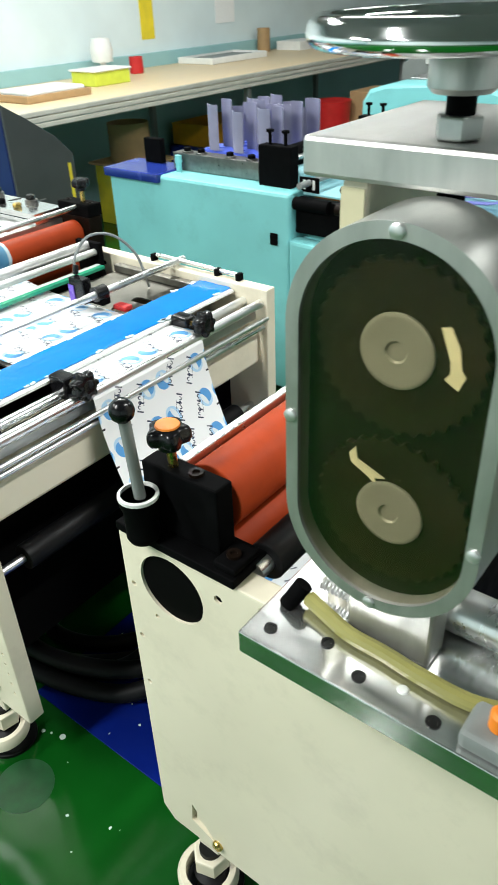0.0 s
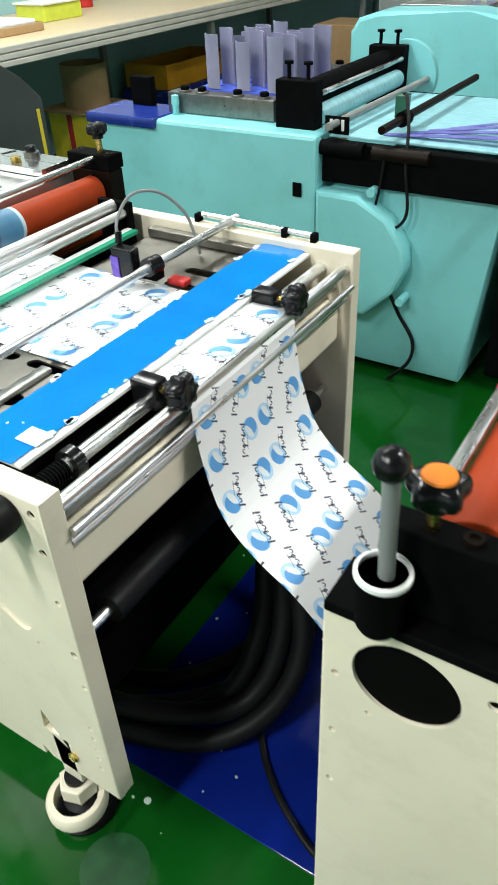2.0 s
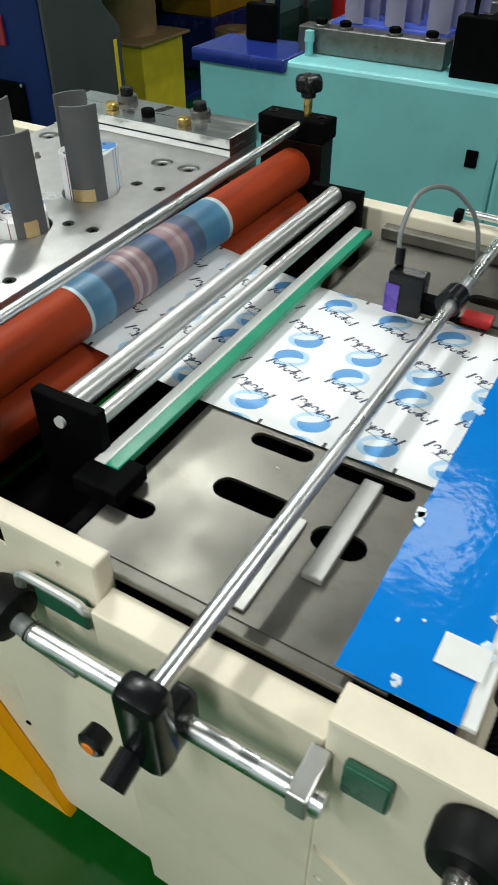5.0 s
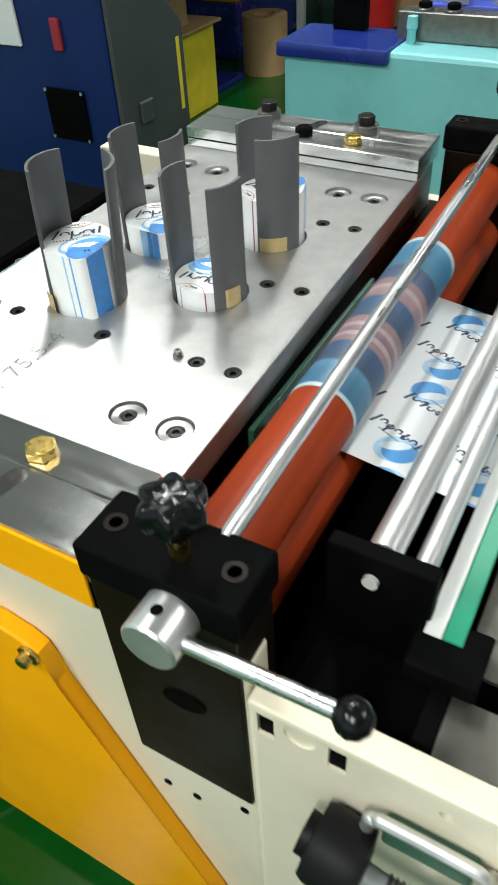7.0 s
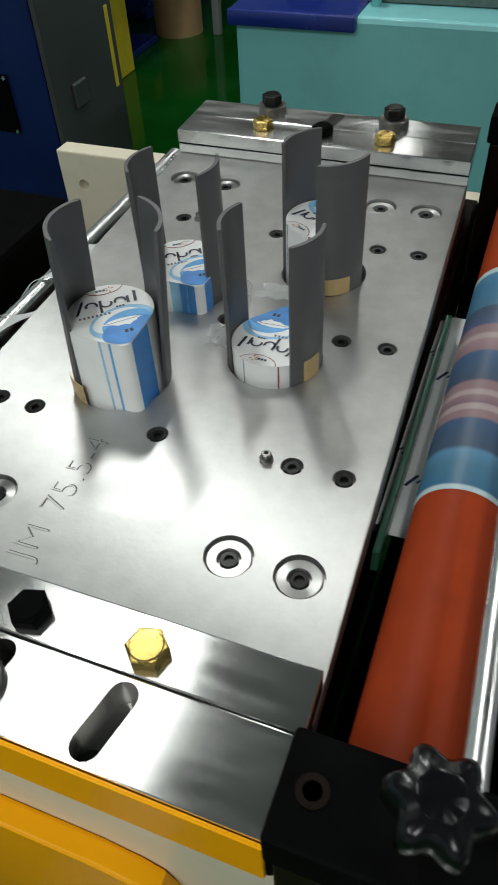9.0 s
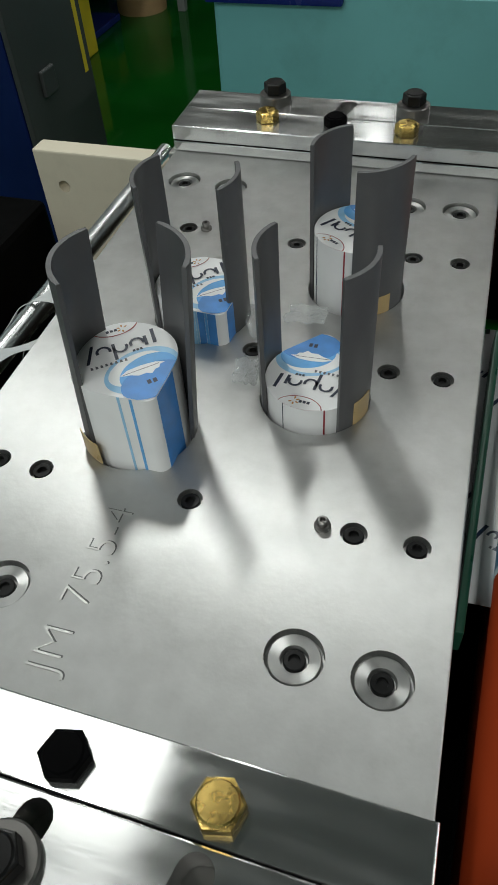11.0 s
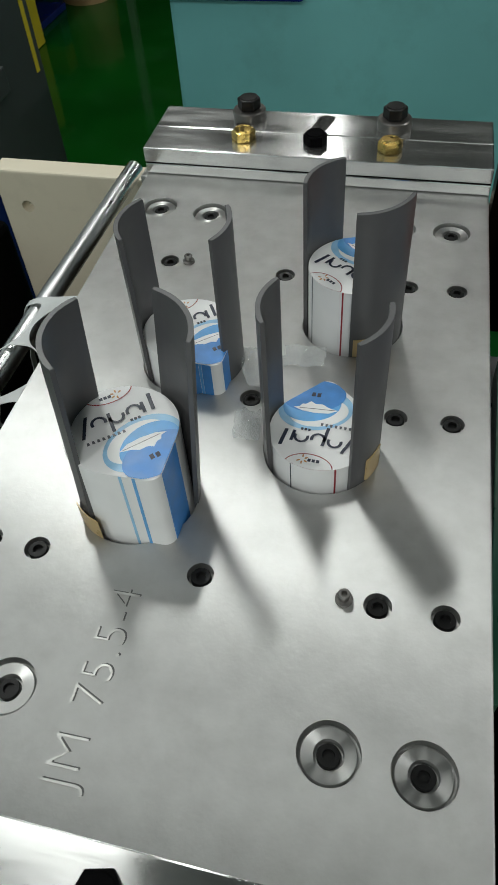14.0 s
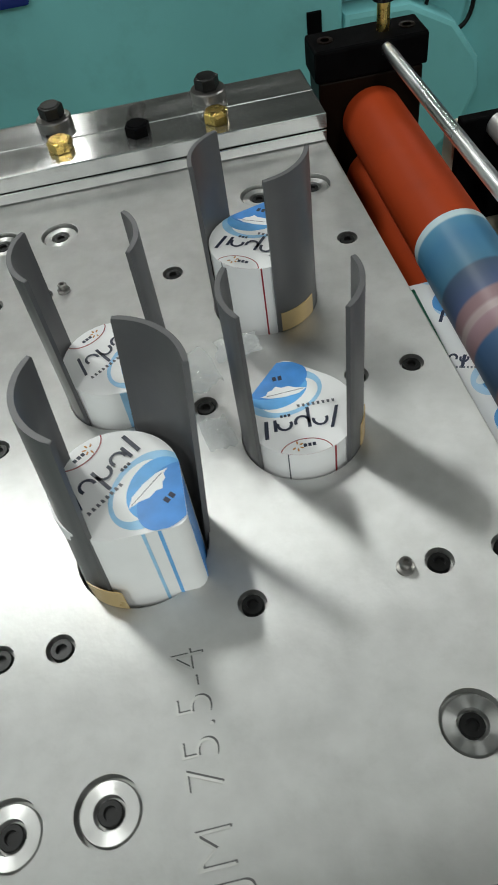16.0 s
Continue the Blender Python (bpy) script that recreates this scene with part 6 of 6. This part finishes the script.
for k in range(4):
    y = 1.56 + 0.045 * k
    s = side_plate([(0.42 + 0.05 * k, 0.7605), (0.90, 0.79 + 0.01 * k), (1.10, 0.84), (1.10, 0.842), (0.90, 0.792 + 0.01 * k), (0.42 + 0.05 * k, 0.7625)], y, y + 0.03, 0)
    part("waste_strip", s, M_VIOLETW, teal, "violet waste strip")
for y0, lab in ((1.500, "near"), (2.185, "far")):
    blk = part("roller_block", bx(0.085, 0.222, y0, y0 + 0.05, 0.70, 0.905, 0.003), M_BLACK, teal, "black roller bearing block")
    for xx in (0.12, 0.185):
        part("adjuster", rod((xx, y0 + 0.025, 0.905), (xx, y0 + 0.025, 0.945), 0.006, 10), M_BLACK, teal)
        part("adjuster_head", rod((xx, y0 + 0.025, 0.945), (xx, y0 + 0.025, 0.953), 0.014, 12), M_BLACK, teal)
part("dark_roller", rod((0.150, 1.55, 0.85), (0.150, 2.185, 0.85), 0.042, 28), M_BLACK, teal, "black roller")
part("dark_roller", rod((0.215, 1.55, 0.865), (0.215, 2.185, 0.865), 0.008, 12), M_CHROME, teal, "bright bar")
part("dark_roller", rod((0.20, 1.55, 0.80), (0.20, 2.185, 0.80), 0.03, 24), M_WEBT, teal, "roller wrapped in pale printed paper")
part("guide_wheel", rod((0.21, 2.24, 0.80), (0.21, 2.27, 0.80), 0.12, 36), M_TEAL, teal, "round teal wheel cover")
part("cross_bar", rod((0.285, 1.46, 0.795), (0.30, 2.26, 0.795), 0.011, 14), M_GREYPAINT, teal, "grey cross bar")
part("cross_bar", rod((0.455, 1.46, 0.80), (0.46, 2.30, 0.80), 0.012, 14), M_BROWNBLACK, teal, "dark sensor bar")
for xx in (0.262, 0.300):
    part("plate_slot", bx(xx, xx + 0.010, 1.5185, 1.5202, 0.772, 0.804, 0.0005), M_WHITEPL, teal, "pale slot")
part("bar_end", rod((0.25, 1.47, 0.735), (0.40, 1.47, 0.735), 0.022, 16), M_BLACK, teal)
part("bar_end", rod((0.43, 1.47, 0.735), (0.60, 1.47, 0.735), 0.020, 16), M_BROWNBLACK, teal)
part("hand_screw", rod((0.862, 1.40, 0.712), (0.862, 1.48, 0.712), 0.020, 16), M_ALU, teal, "pale hand screw")
part("sensor", bx(0.410, 0.445, 1.66, 1.70, 0.79, 0.855, 0.003), M_DKGREEN, teal, "green sensor box")
part("sensor_clamp", rod((0.458, 1.60, 0.80), (0.459, 1.64, 0.80), 0.022, 14), M_BLACK, teal)
part("angle_plate", bx(0.245, 0.325, 1.520, 1.526, 0.762, 0.812, 0.002), M_BLACK, teal, "small black angle plate")
part("cable", tube_path(smooth_path([(0.43, 1.68, 0.855), (0.47, 1.60, 0.86), (0.52, 1.50, 0.80), (0.535, 1.465, 0.70), (0.55, 1.465, 0.58), (0.52, 1.46, 0.53), (0.46, 1.49, 0.53)], 8), 0.005, 8), M_RUBBER, teal, "black cable")
part("cable", tube_path(smooth_path([(0.47, 1.46, 0.735), (0.46, 1.465, 0.65), (0.44, 1.47, 0.55)], 6), 0.004, 8), M_RUBBER, teal)
part("cable", tube_path(smooth_path([(0.52, 1.44, 0.34), (0.545, 1.485, 0.24), (0.60, 1.49, 0.15), (0.60, 1.47, 0.08), (0.54, 1.45, 0.01)], 8), 0.006, 8), M_RUBBER, teal, "black cable hanging to the floor")
part("die_plate", bx(-0.36, 0.055, 1.54, 1.60, 0.771, 0.835, 0.003), M_DARKSTEEL, teal, "worn steel clamp bar")
part("die_plate", bx(-0.36, 0.055, 2.05, 2.15, 0.80, 0.845, 0.003), M_DARKSTEEL, teal, "worn steel clamp bar")
part("die_top", bx(-0.36, 0.055, 1.601, 2.049, 0.775, 0.815, 0.002), M_STEEL, teal, "steel die plate")
part("blue_tray", bx(-0.32, 0.02, 1.66, 1.98, 0.8155, 0.83, 0.004), M_BLUESHEET, teal, "blue sheet")
for x in (-0.30, -0.23, -0.09, 0.01):
    hex_bolt((x, 1.56, 0.835), 0.016, 0.012, teal, M_BLACK, 0.2, 0.022)
    hex_bolt((x, 2.10, 0.845), 0.016, 0.012, teal, M_BLACK, 0.2, 0.022)
part("hose_nipple", lathe([(0.011, 0), (0.011, 0.03), (0.014, 0.035), (0.012, 0.060), (0, 0.063)], (-0.315, 1.52, 0.7695), (0, 0, 1), 16), M_TEAL, teal, "teal hose nipple")
part("black_box", bx(-0.545, -0.455, 1.57, 1.60, 0.7757, 0.868, 0.004), M_BLACK, teal, "small black box")
grng = random.Random(8)
for cx in (-0.245, -0.125, -0.005):
    for cy in (1.70, 1.83, 1.95):
        for a0 in (20, 200):
            n, r1, r0 = 7, 0.048, 0.044
            a1 = a0 + 105 + grng.uniform(-10, 15)
            pts = [(cx + r1 * math.cos(math.radians(a0 + (a1 - a0) * i / n)), cy + r1 * math.sin(math.radians(a0 + (a1 - a0) * i / n))) for i in range(n + 1)]
            pts += [(cx + r0 * math.cos(math.radians(a1 - (a1 - a0) * i / n)), cy + r0 * math.sin(math.radians(a1 - (a1 - a0) * i / n))) for i in range(n + 1)]
            part("lid_guide", prism(pts, 0.831, 0.985 + grng.uniform(-0.02, 0.02), 0), M_LILAC, teal, "lilac-grey pipe stave")

# second teal machine further back
back = thing("teal_machine", "teal machine cover with a rounded top behind the first", "machine", (0.3, 3.3, 0.0))
cov = side_plate([(-0.42, 0.02), (0.95, 0.02), (0.95, 0.45), (0.60, 0.76), (0.45, 0.855), (0.32, 0.90), (0.16, 0.918), (-0.28, 0.908), (-0.38, 0.88), (-0.42, 0.82)], 3.10, 3.35, 0.02)
part("cover", cov, M_TEAL, back, "rounded teal cover")
part("table", bx(-0.2, 1.2, 3.36, 4.0, 0.70, 0.80, 0.01), M_BLACK, back, "dark machine table")
part("die_plate", bx(-0.30, 0.15, 3.42, 3.75, 0.86, 0.91, 0.004), M_STEEL, back, "steel die plate")
for x in (0.02, 0.10, 0.16):
    part("lid_guide", bx(x, x + 0.045, 3.55, 3.56, 0.911, 1.05, 0.002), M_LILAC, back)
part("roller", rod((0.50, 3.40, 0.93), (0.50, 4.0, 0.93), 0.05, 24), M_RED, back, "red roller")
part("roller_block", bx(0.33, 0.44, 3.36, 3.42, 0.80, 1.02, 0.004), M_BLACK, back)
desk = thing("control_desk", "white sloping control desk with a screen", "control desk", (-0.35, 4.3, 0.0))
part("body", side_plate([(-0.75, 0.0), (0.15, 0.0), (0.15, 0.86), (0.02, 1.13), (-0.28, 1.13), (-0.75, 0.90)], 4.2, 4.8, 0.01), M_GREYPAINT, desk, "grey desk body")
part("panel", bx(-0.58, 0.14, 4.18, 4.195, 0.90, 1.12, 0.004), M_WHITEPL, desk, "white control panel")
part("screen", bx(-0.45, -0.22, 4.172, 4.179, 1.03, 1.11, 0.002), M_GREYPAINT, desk, "grey screen")
for k in range(4):
    part("button", rod((-0.5 + 0.12 * k, 4.165, 0.95), (-0.5 + 0.12 * k, 4.18, 0.95), 0.016, 12), M_BLACK, desk)

# ---- bench along the wall ----
bench = thing("workbench", "long laminate workbench on steel legs along the wall", "workbench", (-2.2, 4.4, 0.0))
part("worktop", bx(-2.655, -1.635, 1.30, 8.8, 0.826, 0.860, 0.004), M_BENCH, bench, "pale wood laminate worktop")
for k in range(3):
    part("edge_rail", bx(-1.635, -1.620, 1.30, 8.8, 0.775 + 0.029 * k, 0.800 + 0.029 * k, 0.003), M_BENCHEDGE, bench, "grooved grey edge rail")
for y in (1.4, 3.7, 6.0, 8.4):
    part("leg", bx(-1.69, -1.65, y, y + 0.04, 0.0, 0.775, 0.003), M_GREYPAINT, bench, "grey steel leg")
    part("leg", bx(-2.62, -2.58, y, y + 0.04, 0.0, 0.775, 0.003), M_GREYPAINT, bench, "grey steel leg")


def crate(name, x0, x1, y0, y1, z0, h, mat, label, wall=0.006):
    bm = bx(x0, x1, y0, y1, z0, z0 + h, 0.006)
    bm = carve(bm, bx(x0 + wall, x1 - wall, y0 + wall, y1 - wall, z0 + wall, z0 + h + 0.05, 0.003))
    return solo(name, bm, mat, label, "box", (x0, y0, z0))


crate("tool_tray", -2.15, -1.85, 2.02, 2.48, 0.86, 0.040, M_CARD, "shallow brown tray of tools on the bench")
for k in range(3):
    solo("hand_tool", rod((-2.10 + 0.07 * k, 2.07, 0.880), (-2.05 + 0.07 * k, 2.43, 0.893), 0.012, 10), M_GREYPAINT, "grey hand tool lying in the tray", "tool", (-2.10 + 0.07 * k, 2.07, 0.87))
solo("paper_pile", bx(-2.13, -1.87, 2.05, 2.45, 0.8895, 0.918, 0.010), M_WHITEPL, "pale papers piled on the tools in a tray", "papers", (-2.13, 2.05, 0.889))
solo("box_lid", bx(-2.31, -2.07, 2.71, 3.03, 0.9405, 0.952, 0.004), M_WHITEPL, "white lid on a lime yellow box", "lid", (-2.31, 2.71, 0.94))
crate("lime_box", -2.30, -2.08, 2.72, 3.02, 0.86, 0.080, M_LIME, "lime yellow plastic box on the bench")
solo("red_mug", lathe([(0.045, 0.86), (0.05, 0.868), (0.048, 0.965), (0.042, 0.965), (0.040, 0.88), (0, 0.88)], (-2.42, 3.42, 0), (0, 0, 1), 20), M_REDPL, "small red plastic mug on the bench", "mug", (-2.42, 3.42, 0.86))
solo("desk_device", lathe([(0.09, 0.86), (0.09, 0.88), (0.02, 0.89), (0.02, 0.94), (0.07, 0.95), (0.08, 1.02), (0.06, 1.09), (0.0, 1.10)], (-2.52, 3.20, 0), (0, 0, 1), 20), M_WHITEPL, "white plastic desk device by the wall", "device", (-2.52, 3.20, 0.86))
crate("tool_tray", -2.60, -2.25, 4.05, 4.75, 0.86, 0.045, M_WHITEPL, "grey tray holding parts on the bench")
solo("parts_pile", bx(-2.57, -2.28, 4.10, 4.70, 0.868, 0.893, 0.012), M_GREYPAINT, "grey metal parts in a tray", "parts", (-2.57, 4.1, 0.868))
solo("card_roll", lathe([(0.055, 0.86), (0.055, 1.04), (0.040, 1.04), (0.040, 0.88), (0, 0.88)], (-2.58, 5.15, 0), (0, 0, 1), 20), M_CARD, "brown cardboard roll standing on the bench", "roll", (-2.58, 5.15, 0.86))
solo("white_carton", bx(-2.55, -2.30, 5.30, 5.70, 0.86, 0.93, 0.004), M_WHITEPL, "low white carton on the bench", "carton", (-2.55, 5.3, 0.86))
solo("carton", bx(-2.62, -2.22, 6.4, 7.4, 0.86, 1.02, 0.006), M_CARD, "brown cardboard carton on the bench", "carton", (-2.6, 6.4, 0.86))
solo("yellow_notice", bx(-2.699, -2.696, 3.78, 3.92, 1.04, 1.30, 0.0005), M_YBOX, "yellow paper notice on the wall", "notice", (-2.699, 3.62, 1.02))
solo("white_notice", bx(-2.699, -2.696, 4.65, 4.90, 1.10, 1.40, 0.0005), M_PAPER, "white paper notice on the wall", "notice", (-2.699, 4.35, 1.06))
# things under the bench
ybox = thing("storage_box", "yellow storage box with a red stripe under the bench", "box", (-2.05, 2.94, 0.0))
part("body", bx(-2.24, -1.87, 2.76, 3.12, 0.0, 0.385, 0.006), M_YBOX, ybox, "yellow box body")
part("lid", bx(-2.27, -1.84, 2.73, 3.15, 0.386, 0.402, 0.004), M_CARD, ybox, "brown board lid")
part("stripe", bx(-2.09, -2.05, 2.7585, 2.7600, 0.02, 0.38, 0.0003), M_REDPL, ybox, "red stripe")
solo("card_drum", lathe([(0.135, 0.402), (0.135, 0.635), (0.128, 0.635), (0.128, 0.42), (0, 0.42)], (-2.06, 2.93, 0), (0, 0, 1), 32), M_CARD, "brown cardboard drum on a yellow box", "drum", (-2.06, 2.93, 0.402))
solo("blue_crate", bx(-2.58, -2.16, 3.85, 4.75, 0.0, 0.305, 0.01), M_BLUECOVER, "dark blue plastic crate under the bench", "crate", (-2.5, 3.85, 0.0))
crate("orange_tray", -2.56, -2.18, 3.88, 4.70, 0.305, 0.16, M_AMBERPL, "orange plastic tray on a blue crate under the bench")
solo("red_basket", lathe([(0.12, 0.0), (0.15, 0.55), (0.155, 0.57), (0.0, 0.57)], (-1.62, 4.75, 0), (0, 0, 1), 28), M_REDPL, "red plastic bucket beside the bench", "bucket", (-1.62, 4.75, 0.0))
solo("carton", bx(-1.55, -1.1, 4.9, 5.3, 0.0, 0.62, 0.006), M_CARD, "brown cardboard carton on the floor", "carton", (-1.5, 4.9, 0.0))
solo("blue_mat", bx(-2.35, -1.95, 3.2, 3.55, 0.0, 0.03, 0.004), M_BLUECOVER, "blue plastic mat on the floor", "mat", (-2.35, 3.2, 0.0))
solo("spool", lathe([(0.13, 0.0), (0.13, 0.30), (0.06, 0.30), (0.06, 0.10), (0, 0.10)], (-1.90, 3.72, 0), (0, 0, 1), 28), M_CARD, "brown cardboard spool on the floor", "spool", (-1.90, 3.72, 0.0))

# ---- cabinets by the press ----
ENDWISE = Matrix(((0, 0, 1, 0), (1, 0, 0, 0), (0, 1, 0, 0), (0, 0, 0, 1)))  # outlines drawn in y and height, thickness along x
HOOD = [(1.282, 0.0), (1.615, 0.0), (1.615, 0.755), (1.53, 0.84), (1.39, 0.93), (1.282, 0.995)]
cab = thing("control_cabinet", "navy blue control cabinet with a grey side and sloping hood", "cabinet", (-1.5, 1.45, 0.0))
part("body", prism(HOOD, -2.1, -1.062, 0.006, None, ENDWISE), M_DKBLUE, cab, "navy sheet-metal body")
side = part("side_panel", prism([(y + (0.002 if y < 1.4 else 0.0), z) for y, z in HOOD], -1.0615, -1.046, 0.003, None, ENDWISE), M_CABGREY, cab, "grey painted side panel")
part("latch", bx(-1.0455, -1.034, 1.36, 1.42, 0.54, 0.60, 0.004), M_CABGREY, side, "grey latch handle")
part("label_strip", bx(-1.0457, -1.0445, 1.575, 1.592, 0.52, 0.72, 0.0003), M_YBOX, side, "yellow label strip")
part("black_panel", bx(-1.31, -1.17, 1.272, 1.2815, 0.50, 0.64, 0.003), M_BLACK, cab, "black cable panel")
for x, z in ((-1.305, 0.635), (-1.175, 0.635), (-1.305, 0.505), (-1.175, 0.505)):
    part("screw", rod((x, 1.269, z), (x, 1.273, z), 0.005, 8), M_CHROME, cab)
part("screen", bx(-1.75, -1.36, 1.270, 1.2815, 0.74, 0.95, 0.004), M_WHITEPL, cab, "pale screen")
part("red_switch", bx(-1.24, -1.21, 1.270, 1.2815, 0.74, 0.82, 0.003), M_INKRED, cab, "dim red switch")


def motions():
    """The slack loop sways with each stroke, the rollers turn."""
    # strokes: bow of the loop by time
    bows = [(0.0, 0.35), (0.3, 0.2), (0.5, 0.75), (0.8, 0.85), (1.0, 0.15), (1.2, 0.35), (1.4, 0.95), (1.6, 0.1), (1.8, 0.45), (2.0, 0.85), (2.2, 0.35), (2.4, 0.35), (2.6, 0.25), (2.8, 0.75), (3.0, 1.0), (3.2, 0.2), (3.5, 0.0), (3.8, 0.5), (4.1, 0.1), (4.4, 0.7), (4.7, 0.2)]
    t = 5.1
    while t < 16.0:
        bows.append((round(t, 2), 0.75 if len(bows) % 2 else 0.15))
        t += 0.4
    bows.append((16.0, 0.3))
    for k, ob in enumerate(strips):
        walk(ob, [(tt, strip_pose(k, b)) for tt, b in bows])
    for gear, sense in zip(GEARS, (1, -1)):
        at = gear.location.copy()
        walk(gear, [(0.5 * i, pose(at.x, at.y, at.z, 0, sense * 80 * i, 0)) for i in range(33)])
    step, rows_a, ang = 0.4, [], 0.0
    for i in range(41):
        rows_a.append((round(i * step, 2), ang))
        ang += 68 if i % 2 else 22
    walk(roller_top, [(t, pose(ROLLX, 0.10, ROLLZ, 0, a, 0)) for t, a in rows_a])
    walk(roller_low, [(t, pose(0.095, 0.10, 0.744, 0, -a, 0)) for t, a in rows_a])
    walk(pull_roller, [(t, pose(1.212, 0.25, 0.852, 0, a * 0.7, 0)) for t, a in rows_a])
    walk(low_roller, [(t, pose(1.226, 0.25, 0.770, 0, -a * 0.8, 0)) for t, a in rows_a])


motions()
